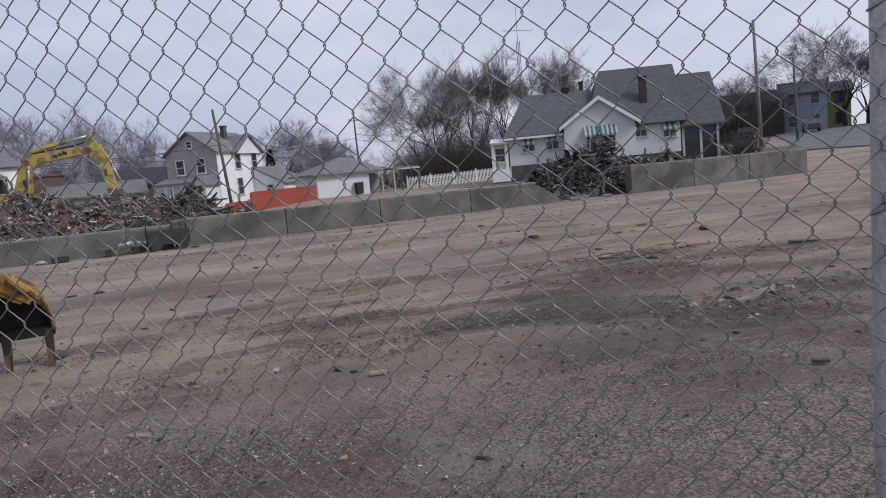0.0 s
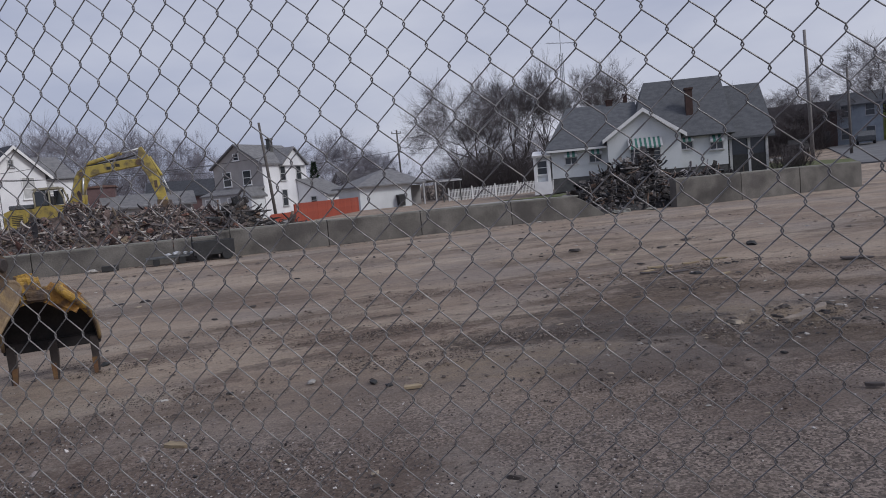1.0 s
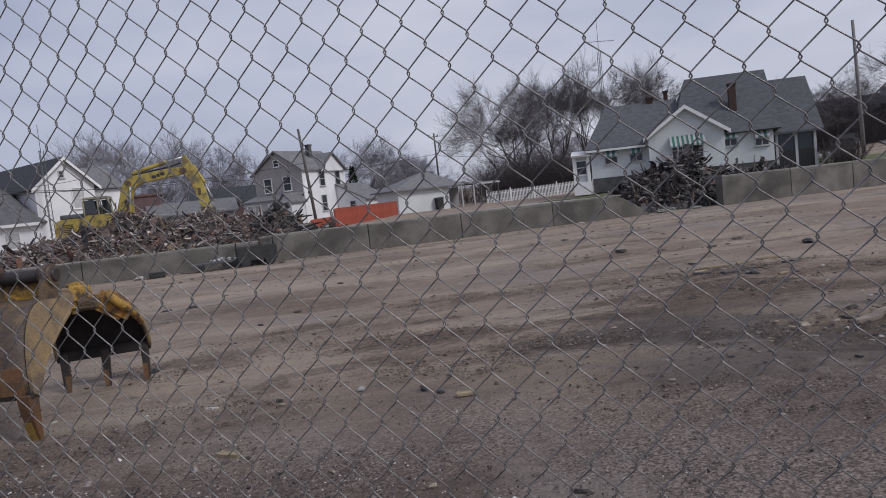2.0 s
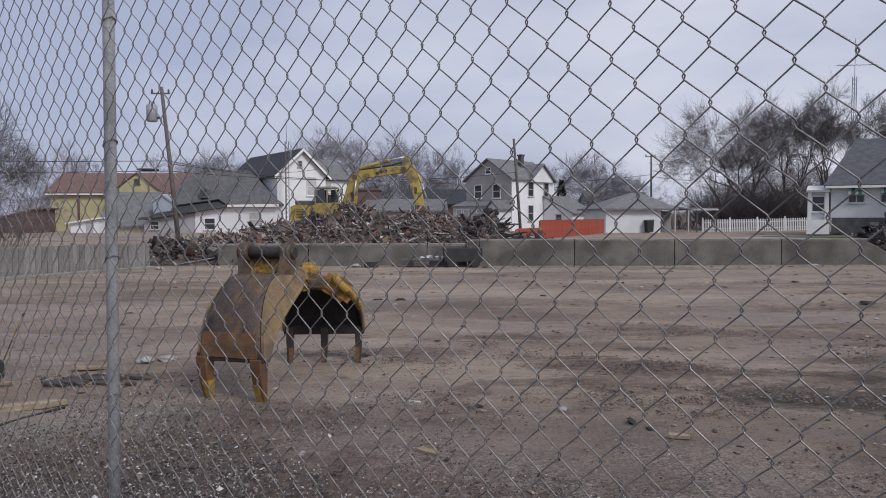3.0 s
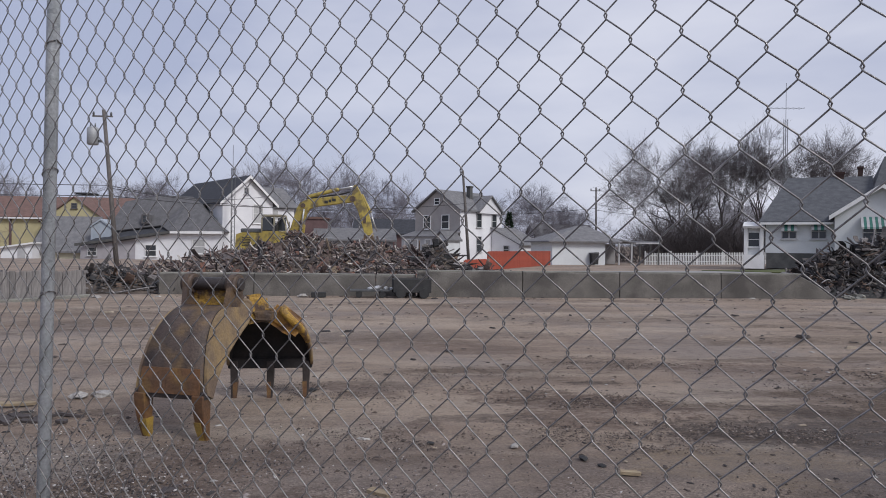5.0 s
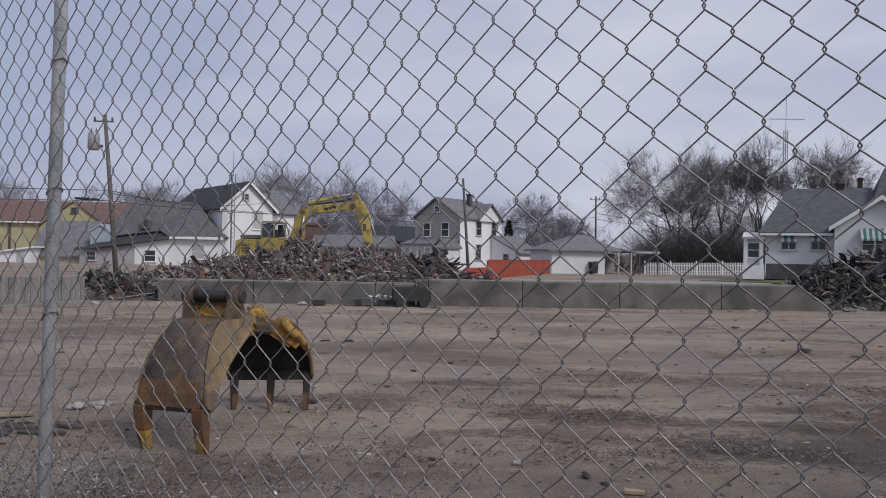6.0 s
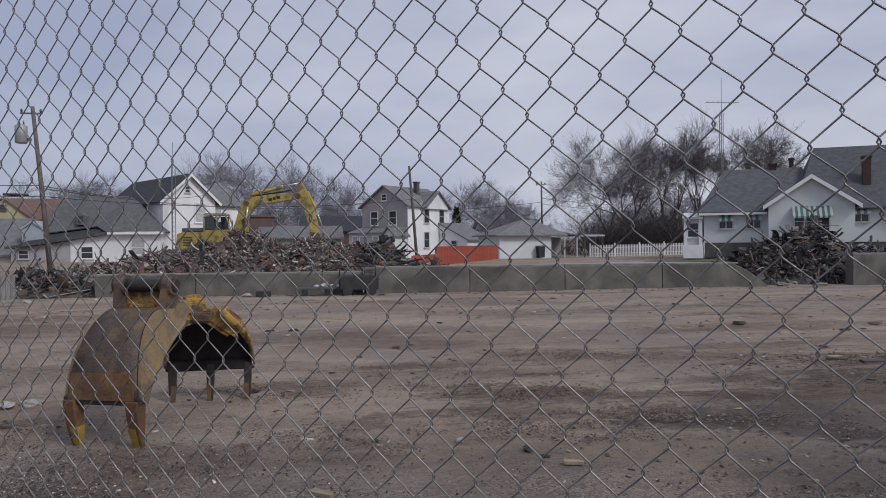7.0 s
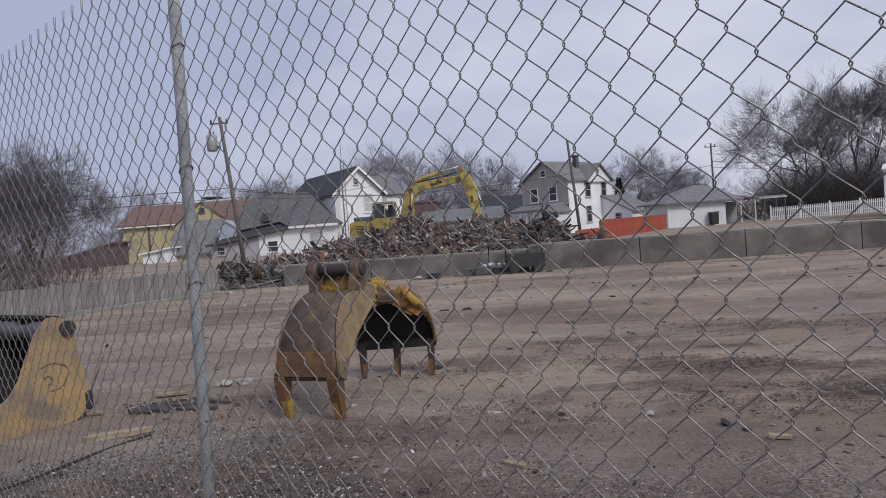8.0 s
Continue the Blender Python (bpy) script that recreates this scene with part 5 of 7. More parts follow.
def low_cottage():
    root = thing("house", "low white cottage with a long grey hipped roof and a lean-to", "house", pose(-19, 64, 0))
    for x0, x1, ta, tb, mat in ((-3.4, -0.3, 1.85, 2.42, M_WHITE), (-0.3, 4.0, 2.42, 2.42, M_WHITE), (-8.1, -3.42, 1.1, 1.82, M_LAVENDER)):
        bm = bmesh.new()
        prism(bm, [(x0, 0), (x1, 0), (x1, tb), (x0, ta)], 0.0, 6.0, "y")
        part("wall", bm, mat, root)
    eave_roof(root, "roof", [(-6.3, 1.0, 2.35), (-1.5, 1.0, 3.0), (-0.3, -0.45, 2.46), (4.4, -0.45, 2.46)], [(-5.4, 3.2, 5.2), (-2.4, 3.2, 5.75), (0.6, 3.2, 5.75)], [(-7.9, 6.4, 1.28), (-0.3, 6.4, 2.46), (4.4, 6.4, 2.46)], M_ROOF_M, "long grey shingle roof, hipped at one end")
    bm = bmesh.new()
    low = [(-7.9, -0.45, 1.28), (-0.3, -0.45, 2.44), (-1.4, 1.06, 2.92), (-6.3, 1.06, 2.28)]
    deck = [bm.verts.new(q) for q in low] + [bm.verts.new((q[0], q[1], q[2] - 0.14)) for q in low]
    for q in ((0, 1, 2, 3), (7, 6, 5, 4), (0, 4, 5, 1), (1, 5, 6, 2), (2, 6, 7, 3), (3, 7, 4, 0)):
        bm.faces.new([deck[i] for i in q])
    part("lean_to_roof", bm, M_ROOF_D, root, "dark roofing felt on the lean-to")
    for x0, x1, z0, z1, mat in ((-8.4, -0.32, 1.24, 2.46, M_FOUND), (-0.28, 4.4, 2.46, 2.46, M_TRIM)):
        bm = bmesh.new()
        prism(bm, [(x0, z0 - 0.12), (x1, z1 - 0.12), (x1, z1 + 0.12), (x0, z0 + 0.12)], -0.52, -0.46, "y")
        part("fascia", bm, mat, root)
    window(root, -2.05, -0.01, 0.33, 1.27, 0.9, trim=M_TRIM)
    window(root, 2.1, -0.01, 0.62, 1.82, 1.05, trim=M_TRIM, glass=M_BLIND)
    window(root, -7.1, -0.01, 0.35, 1.0, 0.7, trim=M_FRAME)
    bm = bmesh.new()
    prism(bm, [(-3.25, 3.2), (-2.45, 3.2), (-2.45, 4.0), (-2.85, 4.3), (-3.25, 4.0)], 0.9, 2.6, "y")
    part("dormer", bm, M_ROOF_M, root, "small grey dormer")
    window(root, -2.85, 0.89, 3.35, 3.95, 0.45, trim=M_DARKFRAME)
    return root


low_cottage()


def blue_dormer_house():
    root = thing("house", "low house with a wide pale grey roof and a blue-grey dormer", "house", pose(-29, 64.6, 0))
    gable_block(root, M_CREAM, M_ROOF_L, -2.2, 1.9, 0, 6.0, 0, 0.85, 3.7, "x", 0.4)
    gable_block(root, M_PALEBLUE, M_PALEBLUE, 2.6, 4.3, -0.2, 3.0, 1.0, 2.8, 3.4, "y", 0.12)
    bm = bmesh.new()
    box(bm, 2.0, 4.6, -0.1, 4.5, 0.0, 1.25)
    part("base", bm, M_LAVENDER, root)
    return root


blue_dormer_house()


def mono_shed():
    root = thing("shed", "small white shed with a single sloping roof", "shed", pose(-32, 63, 0))
    bm = bmesh.new()
    prism(bm, [(-1.3, 0), (1.3, 0), (1.3, 1.25), (-1.3, 0.85)], 0, 2.6, "y")
    part("wall", bm, M_WHITE, root)
    bm = bmesh.new()
    prism(bm, [(-1.65, 0.80), (1.6, 1.30), (1.6, 1.44), (-1.65, 0.94)], -0.3, 2.9, "y")
    part("roof", bm, M_TRIM, root, "white edged roof")
    bm = bmesh.new()
    box(bm, 0.1, 0.75, -0.03, 0.0, 0.0, 1.0)
    part("door", bm, M_FRAME, root)
    return root


mono_shed()


def brown_shed():
    root = thing("shed", "dark red-brown shed behind the thicket", "shed", pose(-39, 63.5, 0, 0, 0, 4))
    bm = bmesh.new()
    prism(bm, [(-2.6, 0), (2.4, 0), (2.4, 2.1), (-2.6, 0.9)], 0, 3.2, "y")
    part("wall", bm, M_REDBRUSH, root)
    bm = bmesh.new()
    prism(bm, [(-2.9, 0.86), (2.7, 2.2), (2.7, 2.32), (-2.9, 0.98)], -0.3, 3.5, "y")
    part("roof", bm, M_ROOF_R, root)
    return root


brown_shed()


def yellow_house():
    root = thing("house", "pale yellow house with a red-brown roof and a front gable", "house", pose(-31.5, 70, 0, 0, 0, 2))
    gable_block(root, M_YELLOWHOUSE, M_ROOF_R, -7.6, 5.2, 0.4, 7.4, 0, 3.95, 5.9, "x", 0.4)
    gable_block(root, M_YELLOWHOUSE, M_ROOF_R, -1.5, 4.5, -0.8, 3.5, 0, 3.45, 5.75, "y", 0.2, 0.10)
    window(root, 1.5, -0.81, 4.75, 5.15, 0.4, trim=M_DARKFRAME)
    bm = bmesh.new()
    box(bm, -4.9, -4.7, 0.3, 0.39, 0.0, 3.7)
    part("corner_post", bm, M_REDBRUSH, root, "dark post under the eaves")
    bm = bmesh.new()
    box(bm, -7.9, -1.0, -0.05, 0.0, 3.66, 3.80)
    part("gutter", bm, M_TRIM, root, "white eaves gutter")
    bm = bmesh.new()
    prism(bm, [(-0.81, 2.75), (-1.25, 2.85), (-1.25, 3.35), (-0.81, 3.75)], 1.75, 2.45, "x")
    part("bay", bm, M_REDBRUSH, root, "brown hooded bay")
    return root


yellow_house()


def grey_and_white_house():
    root = thing("house", "two-storey house, grey-brown gable end and white long side", "house", pose(7.0, 68, 0, 0, 0, -46))
    gable_block(root, M_GREY_SIDING, M_ROOF_L, -6.1, 0.0, 0.02, 6.8, 0, 5.15, 7.1, "y", 0.3)
    bm = bmesh.new()
    box(bm, 0.004, 0.05, 0.0, 6.75, 0.0, 5.1)
    part("white_side", bm, M_WHITE, root, "white clapboard side")
    gable_block(root, M_WHITE, M_ROOF_L, -2.0, 0.35, 2.6, 6.2, 4.9, 5.1, 6.6, "x", 0.25)
    for y in (2.9, 5.4):
        window(root, 0.06, y, 3.5, 4.8, 0.7, "+x")
        window(root, 0.06, y, 1.0, 2.5, 0.7, "+x")
    for x in (-4.4, -1.9):
        window(root, x, 0.0, 3.3, 4.6, 0.9, trim=M_TRIM)
    window(root, -3.05, 0.0, 5.75, 6.3, 0.6, trim=M_TRIM)
    chimney(root, -2.2, -1.75, 3.6, 4.05, 6.3, 7.8, M_FOUND)
    bm = bmesh.new()
    prism(bm, [(0.0, 3.05), (-2.1, 2.5), (-2.1, 2.36), (0.0, 2.85)], -6.2, 0.1, "x")
    porch = part("porch", bm, M_ROOF_L, root)
    bm = bmesh.new()
    box(bm, -6.1, -0.02, -1.95, -0.01, 0.0, 2.4)
    part("porch_wall", bm, M_FRAME, porch)
    for x in (-5.2, -4.2, -2.4, -1.4):
        window(porch, x, -1.96, 0.8, 2.1, 0.7, trim=M_TRIM, glass=M_BLIND)
    gable_block(porch, M_WHITE_R, M_ROOF_L, -1.0, 0.5, -2.5, -0.6, 0, 2.15, 2.85, "y", 0.2)
    bm = bmesh.new()
    box(bm, -0.6, 0.1, -2.56, -2.50, 0.2, 2.0)
    part("door", bm, M_FRAME, porch, "pale porch door")
    bm = bmesh.new()
    prism(bm, [(0.06, 0), (3.6, 0), (3.6, 1.75), (0.06, 3.4)], 5.0, 9.0, "y")
    wing = part("rear_wing", bm, M_WHITE, root)
    bm = bmesh.new()
    prism(bm, [(0.06, 3.42), (3.9, 1.63), (3.9, 1.75), (0.06, 3.55)], 4.8, 9.2, "y")
    part("wing_roof", bm, M_ROOF_L, wing)
    window(wing, 2.0, 4.99, 0.9, 1.6, 0.6)
    return root


grey_and_white_house()


def garage():
    root = thing("garage", "small white garage with a grey hipped roof and an open carport", "garage", pose(14.3, 60, 0, 0, 0, 8))
    bm = bmesh.new()
    box(bm, 0, 5.0, 0, 5.5, 0, 2.05)
    part("wall", bm, M_WHITE_R, root)
    bm = bmesh.new()
    e = [(-0.5, -0.5), (6.4, -0.5), (6.4, 6.0), (-0.5, 6.0)]
    lo = [bm.verts.new((x, y, 1.98)) for x, y in e]
    lo2 = [bm.verts.new((x, y, 2.10)) for x, y in e]
    a, b = bm.verts.new((3.4, 2.75, 3.55)), bm.verts.new((4.4, 2.75, 3.55))
    bm.faces.new(lo[::-1])
    for k in range(4):
        bm.faces.new((lo[k], lo[(k + 1) % 4], lo2[(k + 1) % 4], lo2[k]))
    bm.faces.new((lo2[0], lo2[1], b, a))
    bm.faces.new((lo2[2], lo2[3], a, b))
    bm.faces.new((lo2[1], lo2[2], b))
    bm.faces.new((lo2[3], lo2[0], a))
    part("roof", bm, M_ROOF_L, root, "grey hipped shingle roof")
    bm = bmesh.new()
    prism(bm, [(6.45, 2.2), (8.2, 1.95), (8.2, 2.07), (6.45, 2.32)], 0.4, 5.0, "y")
    part("carport_roof", bm, M_ROOF_L, root, "grey sloping carport roof")
    bm = bmesh.new()
    box(bm, 5.02, 7.9, 3.9, 4.0, 0.0, 1.9)
    part("carport_screen", bm, M_GREYHOUSE, root)
    for x in (6.6, 7.85):
        bm = bmesh.new()
        box(bm, x - 0.06, x + 0.06, 0.5, 0.62, 0, 2.05)
        part("post", bm, M_FRAME, root)
    bm = bmesh.new()
    for k in range(6):
        box(bm, 8.5 + 0.34 * k, 8.56 + 0.34 * k, 0.1, 1.7, 2.06, 2.16)
    box(bm, 8.35, 10.5, 0.15, 0.23, 1.94, 2.055)
    box(bm, 8.35, 10.5, 1.55, 1.63, 1.94, 2.055)
    pergola = part("pergola", bm, M_FRAME, root, "slatted pergola beside the carport")
    for x in (8.45, 10.3):
        for y in (0.19, 1.59):
            bm = bmesh.new()
            box(bm, x - 0.05, x + 0.05, y - 0.05, y + 0.05, 0.0, 1.935)
            part("post", bm, M_FOUND, pergola)
    return root


garage()


def far_house(m, label, wall, roof, wdt, dpt, eave, ridge, floors=1, trim=None):
    root = thing("house", label, "house", m)
    gable_block(root, wall, roof, -wdt / 2, wdt / 2, 0, dpt, -0.4, eave, ridge, "x", 0.4)
    n = max(2, int(wdt / 2.6))
    for f in range(floors):
        for k in range(n):
            window(root, -wdt / 2 + wdt * (k + 0.5) / n, -0.01, 0.9 + 2.7 * f, 2.2 + 2.7 * f, 0.9, trim=trim)
    return root


far_house(pose(71.0, 68.5, 1.9, 0, 0, -50), "dark brick building in a row across the street", M_BRICK, M_ROOF_D, 13, 8, 4.6, 6.0, 2, M_DARKFRAME)
far_house(pose(78.0, 63.0, 2.1, 0, 0, -50), "pale blue-white building across the street", M_PALEBLUE, M_ROOF, 5.2, 8, 5.0, 6.6, 2)
far_house(pose(85.0, 65.0, 2.2, 0, 0, -50), "yellow-green house across the street", M_GREENYELLOW, M_ROOF, 5.4, 8, 5.0, 6.4, 2, M_DARKFRAME)
far_house(pose(86.0, 51.5, 2.3, 0, 0, -50), "beige house at the end of the row across the street", M_GREY_SIDING, M_ROOF, 7.0, 8, 4.6, 6.2, 2, M_DARKFRAME)
far_house(pose(60, 80, 1.6, 0, 0, -45), "dark brick house behind bare trees across the street", M_BRICK, M_ROOF_D, 15, 8, 4.4, 6.6, 1, M_DARKFRAME)
far_house(pose(-3.5, 74, 0, 0, 0, 4), "low grey shed with a pale roof behind the heap", M_GREYHOUSE, M_ROOF_L, 8, 5, 2.1, 3.2)
far_house(pose(1.5, 92, 0, 0, 0, -4), "long dark roof behind the heap", M_REDBRUSH, M_ROOF_D, 12, 6, 3.2, 5.0)
far_house(pose(24, 92, 0, 0, 0, 6), "small white house far behind the garage", M_WHITE, M_ROOF_L, 8, 6, 2.6, 4.6)


brick_store = thing("shed", "brown-red brick store behind the excavator", "shed", pose(-7.8, 76, 0, 0, 0, 3))
bm = bmesh.new()
box(bm, -1.25, 1.2, 0, 3.5, 0, 4.3)
part("wall", bm, M_REDBRUSH, brick_store)
bm = bmesh.new()
prism(bm, [(-1.45, 4.3), (1.4, 4.3), (1.4, 4.42), (0.0, 4.55), (-1.45, 4.42)], -0.15, 3.65, "y")
part("roof", bm, M_ROOF_R, brick_store)


# ---- trees ----
def tree_mesh(seed, height, levels=7, fork=(2, 3), spread=(20, 46), trunk=0.2, r0=0.02, min_r=0.009, tips=5, keep=0.77, first=5, lean_out=(16, 52)):
    """A leafless tree of a given height that forks again and again into a rounded crown: trunk and limbs as one mesh, fine twigs as another, both as (vertices, faces)."""
    rng = random.Random(seed)
    wood, twigs = ([], []), ([], [])

    def stick(store, a, b, ra, rb, k):
        d = (b - a).normalized()
        s = d.cross(Vector((0.3, 0.2, 1)) if abs(d.z) < 0.95 else Vector((1, 0, 0))).normalized()
        u = d.cross(s)
        o = len(store[0])
        for p, r in ((a, ra), (b, rb)):
            for i in range(k):
                t = 2 * math.pi * i / k
                store[0].append(tuple(p + r * (s * math.cos(t) + u * math.sin(t))))
        for i in range(k):
            j = (i + 1) % k
            store[1].append((o + i, o + j, o + k + j, o + k + i))

    def away(d, degrees):
        side = d.cross(Vector((rng.gauss(0, 1), rng.gauss(0, 1), rng.gauss(0, 1)))).normalized()
        a = radians(degrees)
        return (d * math.cos(a) + side * math.sin(a)).normalized()

    def grow(p, d, length, r, level):
        store = wood if level < levels - 2 else twigs
        n = 3 if level < 4 else 2
        for i in range(n):
            d = (d + Vector((rng.gauss(0, 0.075), rng.gauss(0, 0.075), rng.gauss(0.01, 0.06)))).normalized()
            q = p + d * length / n
            stick(store, p, q, max(min_r, r), max(min_r, r * 0.86), 5 if level < 3 else 3)
            if level > 1 and rng.random() < 0.55:
                e = q + away(d, rng.uniform(28, 60)) * length * rng.uniform(0.5, 1.0)
                stick(twigs, q, e, max(min_r, r * 0.4), min_r * 0.7, 3)
                for _ in range(2):
                    stick(twigs, q.lerp(e, rng.uniform(0.4, 1)), e + away((e - q).normalized(), rng.uniform(15, 45)) * length * 0.45, min_r, min_r * 0.6, 3)
            p, r = q, r * 0.86
        if level >= levels:
            for _ in range(tips):
                e = p + away(d, rng.uniform(6, 42)) * length * rng.uniform(0.9, 2.1)
                stick(twigs, p, e, min_r, min_r * 0.6, 3)
            return
        for _ in range(rng.choice(fork)):
            c = away(d, rng.uniform(*spread))
            c = (c + Vector((0, 0, 0.10 if level < 4 else 0.0))).normalized()
            grow(p, c, length * keep * rng.uniform(0.72, 1.2), r * rng.uniform(0.55, 0.78), level + 1)

    foot = Vector((0, 0, -0.3))
    top = Vector((rng.gauss(0, 0.02) * height, rng.gauss(0, 0.02) * height, height * trunk))
    stick(wood, foot, foot.lerp(top, 0.15), height * r0 * 1.35, height * r0, 8)
    stick(wood, foot.lerp(top, 0.15), top, height * r0, height * r0 * 0.85, 8)
    reach = height * (1 - trunk) * (1 - keep) / (1 - keep ** levels) * 1.04
    for k in range(first):
        t = 2 * math.pi * (k + rng.uniform(-0.3, 0.3)) / first
        a = radians(rng.uniform(*lean_out))
        d = Vector((math.sin(a) * math.cos(t), math.sin(a) * math.sin(t), math.cos(a)))
        grow(foot.lerp(top, rng.uniform(0.7, 1.0)), d, reach * rng.uniform(0.85, 1.2), height * r0 * rng.uniform(0.45, 0.66), 1)
    tall = sorted(v[2] for v in twigs[0])[int(len(twigs[0]) * 0.985)]
    for store in (wood, twigs):
        store[0][:] = [(x * height / tall, y * height / tall, z * height / tall) for x, y, z in store[0]]
    return wood, twigs


def mesh_of(name, store, material):
    me = bpy.data.meshes.new(name)
    me.from_pydata(store[0], [], store[1])
    me.materials.append(material)
    return me


def bare_tree(label, m, meshes, group="bare trees behind the houses"):
    root = new("tree", meshes[0])
    root.matrix_world = m
    tagged(root, label, "tree", group)
    crown = new("crown", meshes[1])
    crown.parent = root
    crown["label"] = "fine leafless twigs"
    return root


TREES = []
for seed, trunk, first, lean_out, tips in ((40, 0.20, 5, (16, 50), 3), (41, 0.26, 4, (8, 30), 3), (42, 0.18, 5, (12, 46), 3), (43, 0.30, 3, (8, 26), 2)):
    wd, tw = tree_mesh(seed, 10.0, 7, (2, 3, 3), trunk=trunk, r0=0.025, min_r=0.0062, tips=tips, first=first, lean_out=lean_out)
    TREES.append((mesh_of("trunk", wd, M_BARK), mesh_of("crown", tw, M_TWIG)))
# distant trees wear the paler colours that carry the haze
FAR = []
for k in range(4):
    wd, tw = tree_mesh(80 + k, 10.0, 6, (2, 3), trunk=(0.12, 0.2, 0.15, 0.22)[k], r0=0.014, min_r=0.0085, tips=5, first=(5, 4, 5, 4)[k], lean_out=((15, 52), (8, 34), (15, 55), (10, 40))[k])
    FAR.append((mesh_of("trunk", wd, M_HAZEBARK), mesh_of("crown", tw, M_HAZETWIG)))


def sized(x, y, h, turn, squeeze=1.0):
    return pose(x, y, rise(x, y) - 0.1, 0, 0, turn) @ Matrix.Diagonal((h / 10 * squeeze, h / 10 * squeeze, h / 10, 1))


rng_t = random.Random(5)
for k, (x, y, h, sq, kind) in enumerate(((33.0, 73, 12.6, 0.88, 0), (36.6, 74, 13.4, 0.78, 2), (30.4, 75, 9.6, 0.8, 2), (40.4, 73, 13.2, 0.75, 1), (43.8, 74, 12.9, 0.75, 3), (48.4, 73, 13.2, 0.9, 1), (51.0, 75, 11.8, 0.8, 3))):
    bare_tree("tall leafless tree behind the white house", sized(x, y, h, k * 73, sq), TREES[kind])
for k, (x, y, h, sq, kind) in enumerate(((83, 61, 11.6, 1.05, 0), (86.5, 60.5, 9.8, 1.0, 2), (88, 56, 11.5, 1.0, 0), (64, 72, 8.5, 1.1, 2), (59, 72, 8.5, 1.1, 0), (68.5, 68, 8.0, 1.1, 2), (72, 62.8, 6.6, 1.1, 0), (66, 62.5, 6.2, 1.1, 2), (61, 63, 5.6, 1.2, 0))):
    bare_tree("leafless tree along the street", sized(x, y, h, k * 51 + 20, sq), TREES[kind], "bare trees along the street")
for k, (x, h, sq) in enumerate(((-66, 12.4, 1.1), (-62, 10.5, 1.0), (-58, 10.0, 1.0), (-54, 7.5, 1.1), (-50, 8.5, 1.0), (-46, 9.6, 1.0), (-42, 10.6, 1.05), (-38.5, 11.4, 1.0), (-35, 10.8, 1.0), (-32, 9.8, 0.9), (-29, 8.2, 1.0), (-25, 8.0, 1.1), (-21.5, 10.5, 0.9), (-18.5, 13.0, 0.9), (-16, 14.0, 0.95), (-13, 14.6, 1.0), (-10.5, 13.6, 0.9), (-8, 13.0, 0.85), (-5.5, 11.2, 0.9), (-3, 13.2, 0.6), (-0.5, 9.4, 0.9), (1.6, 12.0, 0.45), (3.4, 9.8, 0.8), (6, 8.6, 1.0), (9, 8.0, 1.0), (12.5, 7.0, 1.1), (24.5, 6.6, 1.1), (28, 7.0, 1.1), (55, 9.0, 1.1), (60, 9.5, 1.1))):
    bare_tree("leafless tree in the far tree line, greyed by painted haze", sized(x, 110 + rng_t.uniform(-3, 6), h, k * 67, sq), FAR[k % 4], "far tree line")
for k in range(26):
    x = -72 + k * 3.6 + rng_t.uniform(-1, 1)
    bare_tree("low leafless tree in the far tree line, greyed by painted haze", sized(x, 122 + rng_t.uniform(-4, 6), rng_t.uniform(6.0, 8.2), k * 41, 1.35), FAR[(k * 3 + 1) % 4], "far tree line")
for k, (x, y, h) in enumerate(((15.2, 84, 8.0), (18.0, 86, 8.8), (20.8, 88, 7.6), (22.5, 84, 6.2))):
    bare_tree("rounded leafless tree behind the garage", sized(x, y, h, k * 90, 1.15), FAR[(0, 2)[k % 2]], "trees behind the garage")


def thicket(m, label, seed, width, height, count, material=M_BUSH):
    """A tangle of thin stems rising from a common foot."""
    rng = random.Random(seed)
    stems, fine = ([], []), ([], [])

    def stick(a, b, ra, rb, store):
        d = (b - a).normalized()
        s = d.cross(Vector((0.3, 0.2, 1))).normalized()
        u = d.cross(s)
        o = len(store[0])
        for p, r in ((a, ra), (b, rb)):
            for i in range(3):
                t = 2 * math.pi * i / 3
                store[0].append(tuple(p + r * (s * math.cos(t) + u * math.sin(t))))
        for i in range(3):
            j = (i + 1) % 3
            store[1].append((o + i, o + j, o + 3 + j, o + 3 + i))

    for k in range(count):
        p = Vector((rng.uniform(-1, 1) * width * 0.42, rng.uniform(-1, 1) * width * 0.35, -0.05))
        d = Vector((p.x / width * 1.1 + rng.gauss(0, 0.22), p.y / width + rng.gauss(0, 0.22), 1)).normalized()
        length, r = height * rng.uniform(0.5, 1.05), 0.017
        for i in range(5):
            q = p + d * length / 5
            stick(p, q, r, r * 0.8, stems)
            for _ in range(3):
                e = q + (d + Vector((rng.gauss(0, 0.8), rng.gauss(0, 0.8), rng.gauss(0.2, 0.5)))).normalized() * length * rng.uniform(0.1, 0.28)
                stick(q, e, r * 0.5, 0.006, fine)
                for _ in range(1 if count > 150 else 2):
                    e2 = e + Vector((rng.gauss(0, 1), rng.gauss(0, 1), rng.gauss(0.3, 0.6))).normalized() * length * rng.uniform(0.05, 0.14)
                    stick(e, e2, 0.008, 0.004, fine)
            d = (d + Vector((rng.gauss(0, 0.2), rng.gauss(0, 0.2), 0))).normalized()
            p, r = q, r * 0.8
    ob = thing("thicket", label, "bush", m, "leafless thickets")
    wood = new("stem_mass", mesh_of("stem_mass", stems, material))
    wood.parent = ob
    wood["kind"] = "stuff"
    twig = new("twig_mass", mesh_of("twig_mass", fine, material))
    twig.parent = ob
    twig["kind"] = "stuff"
    return ob


